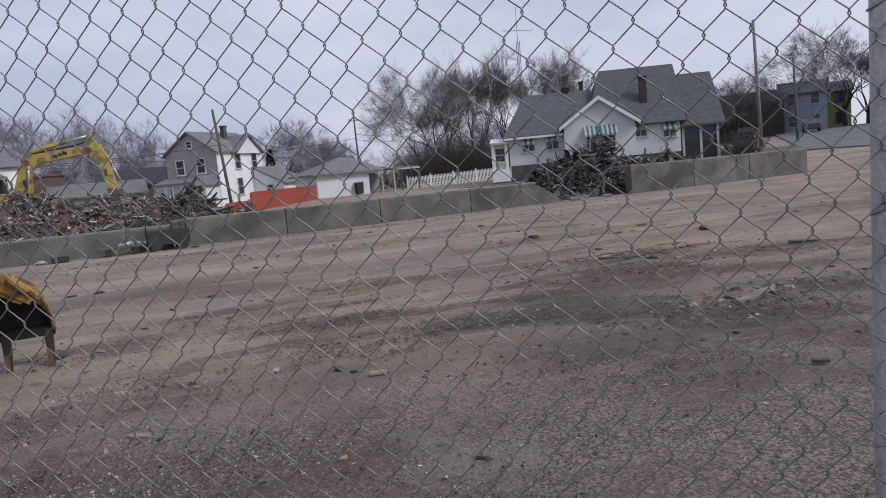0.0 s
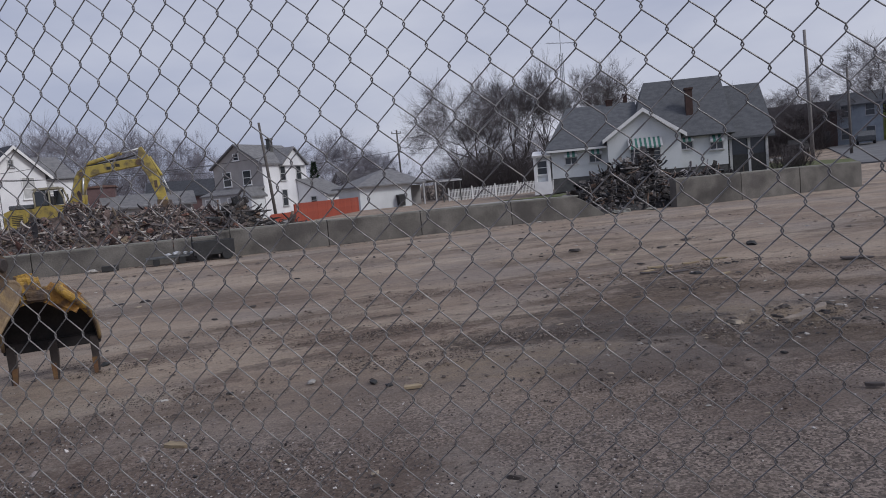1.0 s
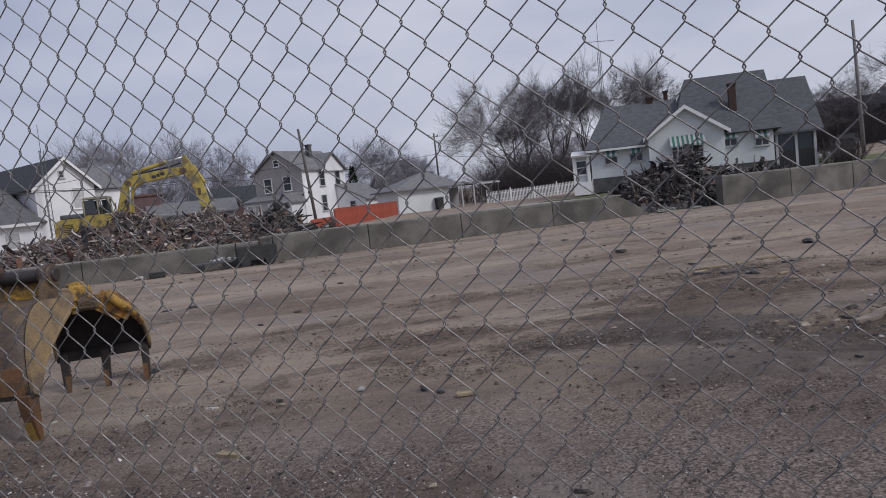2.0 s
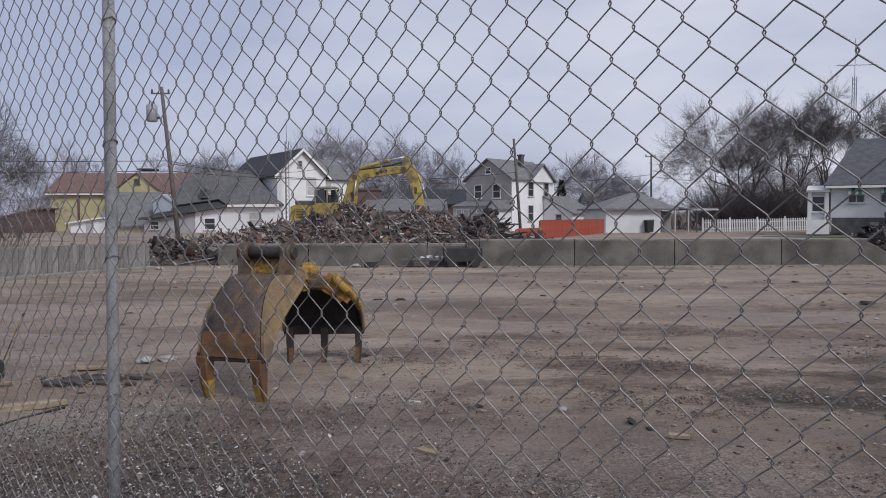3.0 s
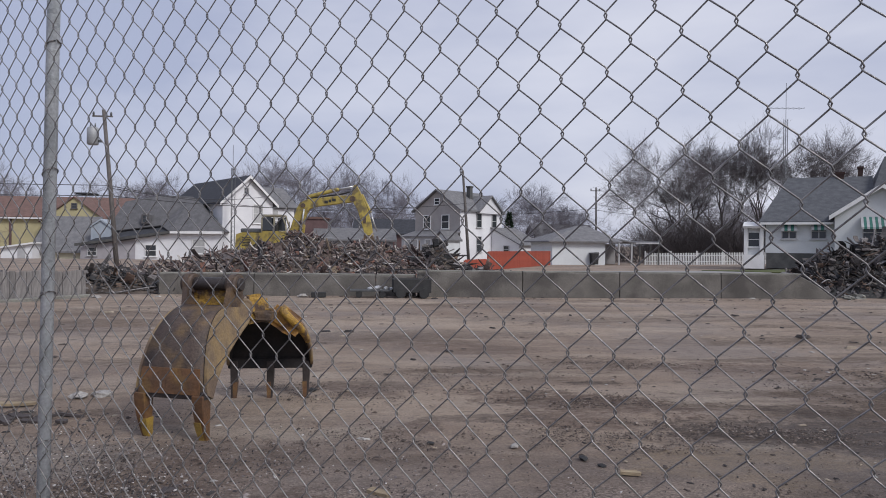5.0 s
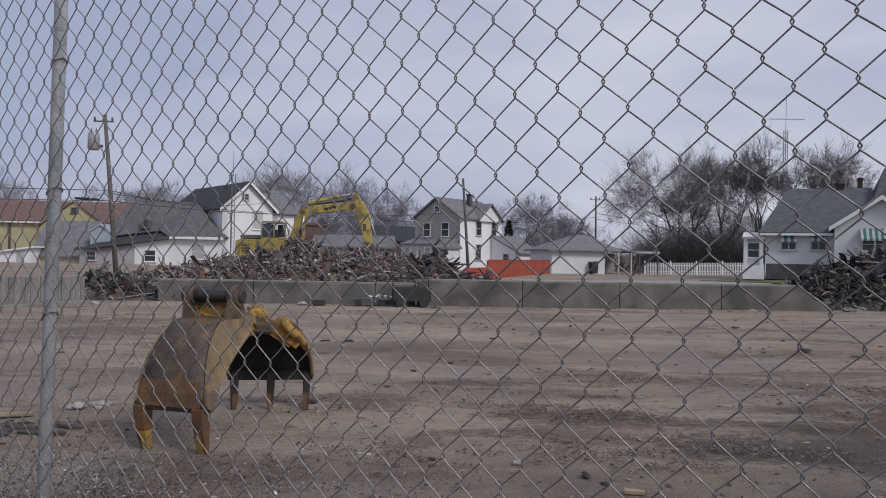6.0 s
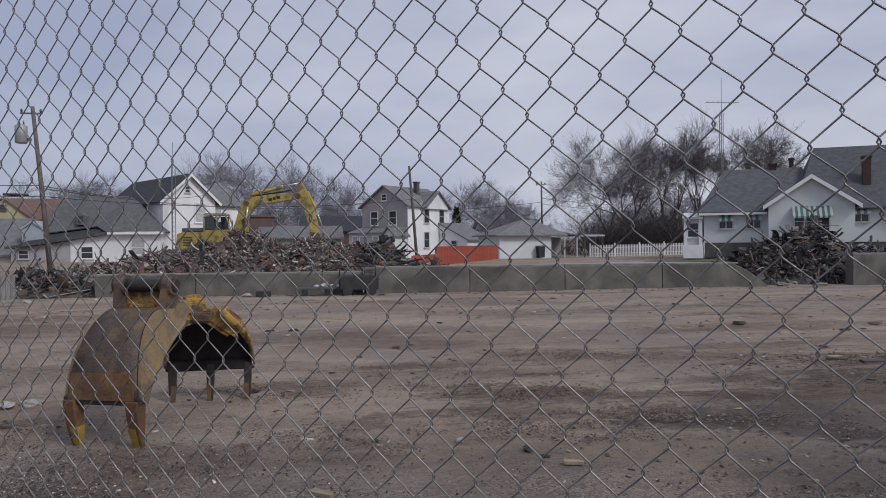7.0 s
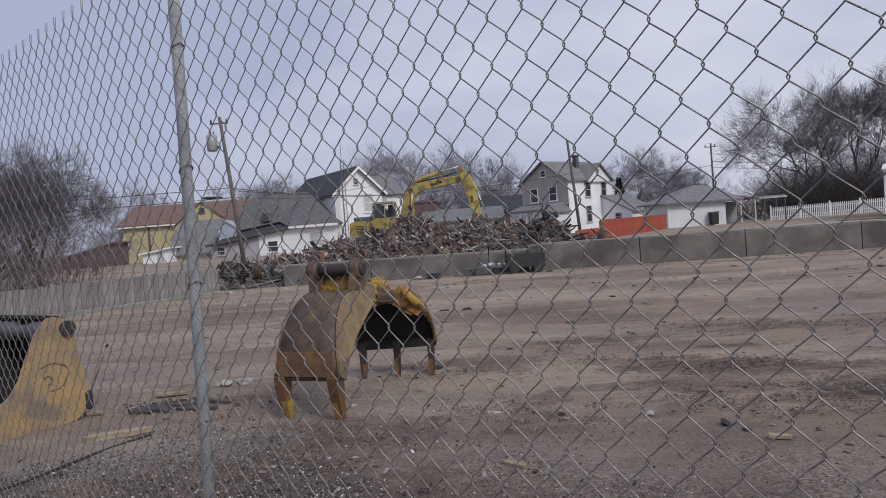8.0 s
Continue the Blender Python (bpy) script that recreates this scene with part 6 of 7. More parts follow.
for x, y, h, sq, turn, kind in ((-15.9, 24.0, 5.3, 0.95, 10, 0), (-17.6, 25.0, 4.9, 1.1, 80, 2), (-19.8, 26.5, 5.2, 1.1, 150, 0), (-16.6, 22.2, 3.6, 1.2, 200, 2)):
    bare_tree("dense dark leafless small tree behind the board fence", sized(x, y, h, turn, sq), TREES[kind], "small trees behind the board fence")
thicket(pose(-16.4, 22.0, 0), "low tangled leafless thicket behind the board fence", 1, 3.8, 2.2, 90)
thicket(pose(-22.5, 34, 0), "reddish leafless thicket beside the yellow house", 3, 6.0, 3.0, 90)
for k, (x, y, w, h, n) in enumerate(((28.3, 69, 6, 4.4, 300), (31.5, 68, 8, 5.2, 380), (35.5, 67, 8, 4.8, 340), (38.5, 62, 5, 4.0, 220), (25.0, 76, 6, 2.4, 160), (33.5, 77, 9, 4.6, 260), (40.5, 77, 9, 4.6, 260))):
    thicket(pose(x, y, rise(x, y) - 0.05), "dark leafless hedge behind the picket fence", 5 + k, w, h, n, M_HEDGE)
for k, (x, y, w, h, n) in enumerate(((61, 66, 7, 4.2, 300), (66, 64.5, 7, 4.6, 300), (56, 68, 8, 4.5, 260), (70, 63.5, 6, 3.6, 260), (62, 70, 9, 5.2, 260))):
    thicket(pose(x, y, rise(x, y) - 0.05), "dark leafless shrubs across the street", 25 + k, w, h, n, M_HEDGE)


thicket(pose(42.4, 40.0, rise(42.4, 40.0)), "dark round shrub beside the white house", 61, 2.6, 1.8, 160, M_HEDGE)


def conifer(m, h):
    root = thing("conifer", "small dark green conifer beside the white house", "tree", m)
    bm = bmesh.new()
    tube(bm, [(0, 0, -0.2), (0, 0, h)], [0.12, 0.02], 6)
    part("trunk", bm, M_BARK, root)
    rng = random.Random(4)
    verts, faces = [], []
    for k in range(2600):
        z = rng.uniform(0.06, 1) * h
        r = (1 - z / h) * 1.25 + 0.12
        t, q = rng.uniform(0, 6.3), math.sqrt(rng.random()) * r
        c = Vector((q * math.cos(t), q * math.sin(t), z + rng.uniform(-0.2, 0.2)))
        o = len(verts)
        d = Vector((math.cos(t), math.sin(t), rng.uniform(-0.2, 0.8))).normalized() * rng.uniform(0.14, 0.3)
        s = Vector((rng.gauss(0, 1), rng.gauss(0, 1), rng.gauss(0, 1))).normalized() * 0.06
        verts += [tuple(c - s), tuple(c + s), tuple(c + d)]
        faces.append((o, o + 1, o + 2))
    crown = new("crown", mesh_of("crown", (verts, faces), M_NEEDLES))
    crown.parent = root
    return root


conifer(pose(13.6, 78, 0), 5.4)


# ---- poles and lines ----
def utility_pole(m, height, label, lean=0.0, transformer=False, arm=True, r=0.14, wood=None):
    root = thing("utility_pole", label, "utility pole", m, "utility poles")
    bm = bmesh.new()
    tube(bm, [(0, 0, -0.3), (-lean * 0.5, 0, height * 0.5), (-lean, 0, height)], [r, r * 0.85, r * 0.7], 10)
    part("shaft", bm, wood or M_POLE, root)
    if arm:
        bm = bmesh.new()
        box(bm, -lean - 0.62, -lean + 0.5, -0.04, 0.04, height - 0.42, height - 0.34)
        part("crossarm", bm, M_POLE, root)
        for x in (-0.56, 0.42):
            bm = bmesh.new()
            tube(bm, [(x - lean, 0, height - 0.33), (x - lean, 0, height - 0.22), (x - lean, 0, height - 0.12)], [0.05, 0.07, 0.03], 8)
            part("insulator", bm, M_GREYMETAL, root)
    if transformer:
        bm = bmesh.new()
        tube(bm, [(-lean - 0.55, -0.1, height - 2.05), (-lean - 0.55, -0.1, height - 2.0), (-lean - 0.55, -0.1, height - 1.1), (-lean - 0.55, -0.1, height - 1.02)], [0.26, 0.31, 0.31, 0.2], 16)
        can = part("transformer", bm, M_CAN, root, "grey drum transformer")
        for x in (-0.68, -0.42):
            bm = bmesh.new()
            tube(bm, [(x - lean, -0.1, height - 1.03), (x - lean, -0.1, height - 0.8)], [0.05, 0.025], 8)
            part("bushing", bm, M_GREYMETAL, can)
        bm = bmesh.new()
        box(bm, -lean - 0.30, -lean - 0.05, -0.14, -0.02, height - 1.9, height - 1.75)
        part("bracket", bm, M_GREYMETAL, root)
        bm = bmesh.new()
        tube(bm, [(-lean + 0.1, 0, height - 1.4), (-lean + 0.2, 0, height - 1.75), (-lean + 0.12, 0, height - 2.1)], 0.06, 6)
        part("fuse", bm, M_BLACK, root)
    return root


utility_pole(pose(-15.5, 42, 0), 9.1, "leaning wooden utility pole with a grey transformer", 0.85, True)
utility_pole(pose(6.45, 55, 0), 7.5, "plain leaning wooden pole beside the white house", 0.6, arm=False, r=0.13)
utility_pole(pose(22.8, 75, 0), 8.2, "wooden utility pole behind the garage", 0.1, r=0.12)
utility_pole(pose(52.3, 46.8, 0.95), 11.3, "tall wooden utility pole beside the street", 0.5, arm=False, r=0.17, wood=M_OLDWOOD)
utility_pole(pose(54.6, 44.9, 1.0), 7.6, "dark wooden utility pole beside the street", 0.25, arm=False, r=0.13)


def lattice_mast(m, height, label, beam=None):
    root = thing("antenna_mast", label, "antenna mast", m, "antenna masts")
    w = 0.19
    for k in range(3):
        t = 2 * math.pi * k / 3
        bm = bmesh.new()
        tube(bm, [(w * math.cos(t), w * math.sin(t), -0.2), (w * math.cos(t), w * math.sin(t), height * 0.8)], 0.03, 5)
        part("leg", bm, M_GREYMETAL, root)
    bm = bmesh.new()
    n = int(height * 0.8 / 0.4)
    for i in range(n):
        for k in range(3):
            a, b = 2 * math.pi * k / 3, 2 * math.pi * (k + 1) / 3
            tube(bm, [(w * math.cos(a), w * math.sin(a), i * 0.4), (w * math.cos(b), w * math.sin(b), i * 0.4 + 0.4)], 0.010, 3)
    part("bracing", bm, M_GREYMETAL, root)
    bm = bmesh.new()
    tube(bm, [(0, 0, height * 0.78), (0, 0, height)], 0.022, 5)
    part("mast_tip", bm, M_GREYMETAL, root)
    if beam:
        bm = bmesh.new()
        z = height * 0.86
        tube(bm, [(-1.6, 0, z - 0.05), (1.8, 0, z + 0.05)], 0.022, 5)
        for k in range(7):
            x = -1.5 + 0.5 * k
            tube(bm, [(x, -0.5, z), (x, 0.5, z)], 0.010, 3)
        part("antenna_beam", bm, M_GREYMETAL, root)
    return root


lattice_mast(pose(36.6, 62, 0.4), 16.6, "tall grey lattice antenna mast beside the trees", True)
lattice_mast(pose(-14.0, 64.2, 0), 10.4, "slim grey lattice mast beside the tall white house")


def cable(a, b, sag, r=0.02, label="sagging black overhead line"):
    bm = bmesh.new()
    a, b = Vector(a), Vector(b)
    tube(bm, [a.lerp(b, k / 14) - Vector((0, 0, sag * 4 * (k / 14) * (1 - k / 14))) for k in range(15)], r, 5)
    return tagged(part("overhead_line", bm, M_CABLE), label, "cable", "overhead lines")


cable((-55, 40, 5.3), (-16.05, 42, 4.75), 0.25)
cable((-55, 40, 4.5), (-16.02, 42, 4.15), 0.25)
cable((-16.05, 42, 4.75), (-11.5, 65.9, 5.9), 0.5)
cable((-16.02, 42, 4.15), (6.2, 55, 4.9), 0.6)
cable((-16.05, 42, 4.6), (2.4, 68, 5.2), 0.7)
cable((22.8, 75, 6.3), (50, 92, 7.0), 0.6)
cable((22.8, 75, 5.7), (50, 92, 6.2), 0.6)
cable((-4, 90, 6.0), (22.8, 75, 5.9), 0.7)
bm = bmesh.new()
tube(bm, [(-17.9, 42, 4.25), (-17.2, 42, 4.22), (-16.6, 42, 4.2)], [0.06, 0.09, 0.06], 8)
tagged(part("splice_box", bm, M_BLACK), "black splice box hung on the overhead line", "splice box")


# ---- cars across the street ----
def car(m, paint, label):
    root = thing("car", label, "car", m, "parked cars")
    bm = bmesh.new()
    prism(bm, [(-2.2, 0.35), (2.15, 0.35), (2.2, 0.75), (1.4, 0.92), (0.7, 1.42), (-1.3, 1.46), (-2.0, 1.0), (-2.25, 0.9)], -0.85, 0.85, "y")
    bmesh.ops.bevel(bm, geom=list(bm.edges), offset=0.06, segments=2, affect="EDGES")
    part("body", bm, paint, root)
    for s in (-1, 1):
        bm = bmesh.new()
        prism(bm, [(-1.6, 0.98), (1.15, 0.98), (0.65, 1.34), (-1.2, 1.38)], s * 0.852, s * 0.862, "y")
        part("side_window", bm, M_GLASS, root)
    for x in (-1.4, 1.4):
        for y in (-0.8, 0.8):
            bm = bmesh.new()
            tube(bm, [(x, y - 0.1, 0.33), (x, y + 0.1, 0.33)], 0.33, 16)
            wheel = part("wheel", bm, M_BLACK, root)
            bm = bmesh.new()
            tube(bm, [(x, y - 0.11, 0.33), (x, y + 0.11, 0.33)], 0.19, 12)
            part("rim", bm, M_SILVER, wheel)
    return root


car(pose(71.0, 56.5, rise(71, 56.5) + 0.1, 0, 0, 40), M_GREYMETAL, "dark car parked across the street")
car(pose(64.8, 59.8, rise(64.8, 59.8) + 0.1, 0, 0, 35), M_BLACK, "black car parked across the street")


# ---- yard things ----
def crate(m):
    root = thing("dump_cart", "small black steel dump cart against the low wall", "cart", m)
    bm = bmesh.new()
    box(bm, -0.42, 0.42, -0.24, -0.20, 0.12, 0.42, bevel=0.01)
    box(bm, -0.42, 0.42, 0.20, 0.24, 0.12, 0.42, bevel=0.01)
    box(bm, -0.42, -0.38, -0.199, 0.199, 0.12, 0.42)
    box(bm, 0.38, 0.42, -0.199, 0.199, 0.12, 0.42)
    box(bm, -0.379, 0.379, -0.199, 0.199, 0.12, 0.15)
    part("tub", bm, M_BLACK, root)
    bm = bmesh.new()
    tube(bm, [(-0.40, 0.22, 0.40), (-0.40, 0.22, 0.62), (0.40, 0.22, 0.62), (0.40, 0.22, 0.40)], 0.018, 6)
    part("rail", bm, M_BLACK, root)
    for x in (-0.26, 0.26):
        for y in (-0.25, 0.25):
            bm = bmesh.new()
            tube(bm, [(x, y - 0.04, 0.11), (x, y + 0.04, 0.11)], 0.11, 14)
            part("wheel", bm, M_BLACK, root)
    return root


crate(pose(0.80, 20.10, 0.0, 0, 0, 4) @ Matrix.Diagonal((1.25, 1.1, 1.25, 1)))


def dolly(m):
    root = thing("flat_trolley", "low flat trolley with a dark deck", "trolley", m)
    bm = bmesh.new()
    box(bm, -0.55, 0.55, -0.22, 0.22, 0.17, 0.22, bevel=0.008)
    part("deck", bm, M_GREYMETAL, root)
    for x in (-0.3, 0.34):
        for y in (-0.2, 0.2):
            bm = bmesh.new()
            tube(bm, [(x, y - 0.035, 0.09), (x, y + 0.035, 0.09)], 0.09, 12)
            part("wheel", bm, M_BLACK, root)
    return root


dolly(pose(-0.35, 20.15, 0.0, 0, 0, 3))
for k, (x, r) in enumerate(((-0.34, 0.06), (-0.12, 0.08), (0.10, 0.07), (0.24, 0.05))):
    bm = bmesh.new()
    bmesh.ops.create_icosphere(bm, subdivisions=2, radius=1.0)
    for v in bm.verts:
        c = v.co * (1 + 0.5 * noise.noise(v.co * 2.3 + Vector((k * 5.0, 0, 0))))
        v.co = Vector((c.x * r * 1.4, c.y * r, max(-0.6, c.z) * r * 0.8))
    ob = part("crushed_can", bm, M_SILVER)
    ob.matrix_world = pose(x, 20.12, 0.22 + r * 0.48, 0, 0, k * 40)
    tagged(ob, "bright crushed can on the flat trolley", "can", "cans on the trolley")


def lump(name, label, category, x, y, size, material, seed, flat=0.5, group=""):
    """A broken stone or clod half sunk in the dirt."""
    bm = bmesh.new()
    bmesh.ops.create_icosphere(bm, subdivisions=2 if size > 0.06 else 1, radius=1)
    for v in bm.verts:
        k = 1 + 0.75 * noise.noise(v.co * 1.6 + Vector((seed * 3.7, 0, 0)))
        v.co = Vector((v.co.x * size * k * 1.25, v.co.y * size * k, v.co.z * size * flat * k))
    ob = part(name, bm, material)
    ob.matrix_world = pose(x, y, size * flat * 0.5, 0, 0, seed * 47)
    return tagged(ob, label, category, group)


for k, (x, y, s, mat, lab) in enumerate(((1.09, 5.87, 0.032, M_WHITECHIP, "pale broken stone lying on the dirt"), (1.50, 5.56, 0.032, M_BLACK, "flat black scrap lying on the dirt"),
        (1.58, 5.40, 0.028, M_BLACK, "flat black scrap lying on the dirt"), 
        (-7.35, 19.4, 0.10, M_WHITECHIP, "pale lump of concrete near the board fence"), (-2.2, 20.25, 0.12, M_WHITECHIP, "pale rubble piece at the foot of the wall"), 
        (6.3, 7.75, 0.07, M_BLACK, "dark scrap among chips on the dirt"), (0.5, 5.95, 0.03, M_BLACK, "small dark clod on the dirt"),
        (-0.55, 7.75, 0.05, M_BLACK, "dark clod under the wide bucket"), (9.0, 9.6, 0.09, M_BLACK, "dark tyre scrap on the dirt"), (-2.62, 7.55, 0.07, M_WHITECHIP, "pale flat chip on the dirt"), (-2.45, 7.62, 0.08, M_WHITECHIP, "pale flat chip on the dirt"), (-1.05, 5.05, 0.04, M_BARK, "dark clod in the gravel"), (-0.78, 4.82, 0.045, M_BARK, "dark clod in the gravel"), (-1.0, 5.22, 0.018, M_WHITECHIP, "white stone in the gravel"), (-0.83, 5.2, 0.022, M_WHITECHIP, "white stone in the gravel"), (-1.3, 5.1, 0.022, M_WHITECHIP, "white stone in the gravel"), (13.9, 20.6, 0.16, M_CAP, "broken concrete lump at the wall's end"), (14.4, 20.9, 0.2, M_CAP, "broken concrete lump at the wall's end"), (15.3, 20.6, 0.14, M_CAP, "broken concrete lump beside the scrap heap"))):
    lump("stone" if mat in (M_WHITECHIP, M_CAP) else "scrap", lab, "debris", x, y, s, mat, k + 1, 0.45, "loose debris in the yard")

bm = bmesh.new()
box(bm, -0.20, 0.20, -0.10, 0.10, 0.0, 0.14, bevel=0.012)
ob = part("steel_box", bm, M_BLACK)
ob.matrix_world = pose(-1.75, 20.1, 0.0, 0, 0, 5)
tagged(ob, "small black steel box at the foot of the wall", "box")

bm = bmesh.new()
prism(bm, [(-0.26, -0.05), (0.20, -0.045), (0.36, 0.0), (0.18, 0.05), (-0.25, 0.045), (-0.30, 0.0)], 0.0, 0.04, "z")
ob = part("plank", bm, M_PLANK)
ob.matrix_world = pose(-2.76, 5.86, 0.02, 0, 0, 26) @ Matrix.Diagonal((0.72, 1.1, 0.9, 1))
tagged(ob, "pale splintered board lying on the dirt", "board")
bm = bmesh.new()
pts = [(-2.95 + 0.44 * t + 0.02 * math.sin(7 * t), 4.72 + 1.17 * t, 0.02) for t in np.linspace(0, 1, 22)]
tube(bm, pts, 0.010, 8)
tagged(part("hose", bm, M_BLACK), "black hose lying across the dirt", "hose")
bm = bmesh.new()
pts = [(-3.17 + 0.14 * t - 0.05 * math.sin(4 * t), 5.38 + 0.46 * t, 0.012) for t in np.linspace(0, 1, 16)]
tube(bm, pts, 0.008, 6)
tagged(part("cord", bm, M_BLACK), "thin dark cord lying on the dirt", "cord")

# a scraped crust of old paving with a raised, broken lip
def crust_slab(x, y, turn, outline, thick, tip, label):
    bm = bmesh.new()
    prism(bm, outline, 0.0, thick, "z")
    for v in bm.verts:
        v.co.z += 0.012 * noise.noise(v.co * 4.0)
    bmesh.ops.bevel(bm, geom=list(bm.edges), offset=0.006, segments=1, affect="EDGES")
    ob = part("broken_slab", bm, M_CRUST)
    ob.matrix_world = pose(x, y, -0.012, tip, 0, turn)
    return tagged(ob, label, "slab", "loose debris in the yard")


crust_slab(5.02, 5.10, 13, [(0, 0), (0.14, -0.035), (0.30, -0.02), (0.46, 0.04), (0.66, 0.03), (0.80, 0.10), (0.78, 0.15), (0.62, 0.10), (0.44, 0.11), (0.28, 0.06), (0.12, 0.05), (-0.02, 0.04)], 0.045, 0, "curved broken lip of old paving in the dirt")
rng_b = random.Random(31)
rotten = [(-2.75 + rng_b.uniform(-0.28, 0.42), 6.66 + rng_b.uniform(-0.09, 0.13), rng_b.uniform(0.08, 0.26), rng_b.uniform(0.03, 0.07), rng_b.uniform(-50, 50), "dark rotten wood lying on the dirt") for _ in range(16)]
for bx, by, bl, bw, bt, lab in (*rotten, (7.44, 8.69, 0.42, 0.06, -12, "pale splintered lath lying on the dirt"), (6.95, 8.62, 0.34, 0.05, 8, "pale splintered lath lying on the dirt"), (6.45, 8.66, 0.40, 0.07, -5, "pale splintered lath lying on the dirt"), (6.1, 8.45, 0.28, 0.05, 20, "pale splintered lath lying on the dirt"), (6.3, 8.08, 0.36, 0.10, 5, "dark rotten board lying on the dirt"), (6.0, 8.3, 0.24, 0.08, -18, "dark rotten board lying on the dirt"), (8.42, 7.19, 0.42, 0.10, -25, "dark rotten board lying on the dirt"), (4.03, 3.54, 0.11, 0.035, -30, "dark rotten board lying on the dirt"), (-2.99, 7.21, 0.30, 0.10, 15, "pale splintered lath lying on the dirt"), (-3.40, 6.62, 0.18, 0.05, 4, "pale splintered lath lying on the dirt"), (4.6, 3.2, 0.16, 0.04, -50, "pale splintered lath lying on the dirt"), (1.70, 5.21, 0.13, 0.05, -10, "pale torn scrap of board on the gravel"), (0.15, 4.93, 0.15, 0.06, -35, "pale torn scrap of board on the gravel"), (6.55, 7.5, 0.2, 0.04, 15, "pale splintered lath lying on the dirt")):
    bm = bmesh.new()
    prism(bm, [(-bl / 2, -bw * 0.4), (-bl * 0.1, -bw / 2), (bl * 0.42, -bw * 0.35), (bl / 2, 0.0), (bl * 0.3, bw * 0.5), (-bl * 0.2, bw * 0.4), (-bl * 0.46, bw * 0.5)], 0.0, 0.02, "z")
    ob = part("board", bm, M_PLANK if "pale" in lab else M_BARK)
    ob.matrix_world = pose(bx, by, 0.012, 3 if "rotten wood" not in lab else rng_b.uniform(-14, 14), 2, bt)
    tagged(ob, lab, "board", "loose boards in the yard")

# wheeled refuse bin by the garage
bin_root = thing("refuse_bin", "dark wheeled refuse bin against the garage wall", "bin", pose(18.1, 60.2, 0.02, 0, 0, 8))
bm = bmesh.new()
prism(bm, [(-0.26, 0.05), (0.26, 0.05), (0.31, 1.0), (-0.31, 1.0)], -0.3, 0.3, "y")
part("body", bm, M_BLACK, bin_root)
bm = bmesh.new()
prism(bm, [(-0.34, 1.0), (0.34, 1.0), (0.30, 1.12), (-0.34, 1.08)], -0.33, 0.33, "y")
part("lid", bm, M_GREYMETAL, bin_root)

# ---- board, orange and picket fences ----
def shared_box(name, sx, sy, sz, material, bevel=0.0, point=0.0):
    bm = bmesh.new()
    if point:
        prism(bm, [(-sx / 2, 0), (sx / 2, 0), (sx / 2, sz - point), (0, sz), (-sx / 2, sz - point)], -sy / 2, sy / 2, "y")
    else:
        box(bm, -sx / 2, sx / 2, -sy / 2, sy / 2, 0, sz, bevel=bevel)
    me = bpy.data.meshes.new(name)
    bm.to_mesh(me)
    bm.free()
    me.materials.append(material)
    return me


def fence_line(name, label, a, b, step, piece, rail_z, rail, post, post_step, jitter, seed, kind="structure"):
    """A run of upright pieces with rails and posts behind them, from a to b on the land."""
    rng = random.Random(seed)
    a, b = Vector((*a, 0)), Vector((*b, 0))
    length, turn = (b - a).length, math.degrees(math.atan2(b.y - a.y, b.x - a.x))
    root = thing(name, label, "fence", pose(a.x, a.y, 0, 0, 0, turn), kind=kind)
    for k in range(int(length / step)):
        x = step * (k + 0.5)
        p = a.lerp(b, x / length)
        ob = new(piece.name, piece)
        ob.parent = root
        ob.matrix_basis = Matrix.Translation((x, rng.uniform(-jitter, jitter) * 0.3, rise(p.x, p.y) - 0.02 + rng.uniform(-jitter, 0) * 2)) @ pose(0, 0, 0, 0, rng.uniform(-1, 1) * jitter * 60, 0)
    for z in rail_z:
        bm = bmesh.new()
        n = 8
        for k in range(n):
            p, q = a.lerp(b, k / n), a.lerp(b, (k + 1) / n)
            tube(bm, [(length * k / n, 0.04, z + rise(p.x, p.y)), (length * (k + 1) / n, 0.04, z + rise(q.x, q.y))], rail, 4)
        part("rail", bm, piece.materials[0], root)
    for k in range(int(length / post_step) + 1):
        p = a.lerp(b, min(1, k * post_step / length))
        ob = new(post.name, post)
        ob.parent = root
        ob.matrix_basis = Matrix.Translation((min(length, k * post_step), 0.03, rise(p.x, p.y) - 0.05))
    return root


fence_line("board_fence", "weathered grey vertical board fence, low and uneven", (-13.6, 9.6), (-7.75, 19.9), 0.135, shared_box("board", 0.125, 0.022, 0.74, M_OLDWOOD), (0.2, 0.62), 0.03, shared_box("post", 0.1, 0.1, 0.8, M_OLDWOOD), 2.4, 0.022, 3)
bm = bmesh.new()
box(bm, 0, 11.7, -0.28, -0.06, -0.05, 0.07, bevel=0.02)
ob = part("kerb", bm, M_CAP)
ob.matrix_world = pose(-13.6, 9.6, 0, 0, 0, math.degrees(math.atan2(10.3, 5.85)))
tagged(ob, "pale dusty concrete kerb at the foot of the board fence", "kerb", kind="structure")
fence_line("orange_fence", "orange-red painted board fence along the alley", (6.35, 43.7), (14.0, 59.2), 0.30, shared_box("board", 0.296, 0.025, 1.22, M_ORANGE), (0.3, 0.9), 0.03, shared_box("post", 0.1, 0.1, 1.2, M_ORANGE), 2.4, 0.003, 4)
fence_line("orange_fence_low", "low orange-red painted board fence along the alley", (4.5, 40.2), (6.3, 43.6), 0.30, shared_box("board", 0.296, 0.025, 0.74, M_ORANGE), (0.3,), 0.03, shared_box("post", 0.1, 0.1, 0.72, M_ORANGE), 1.8, 0.003, 5)
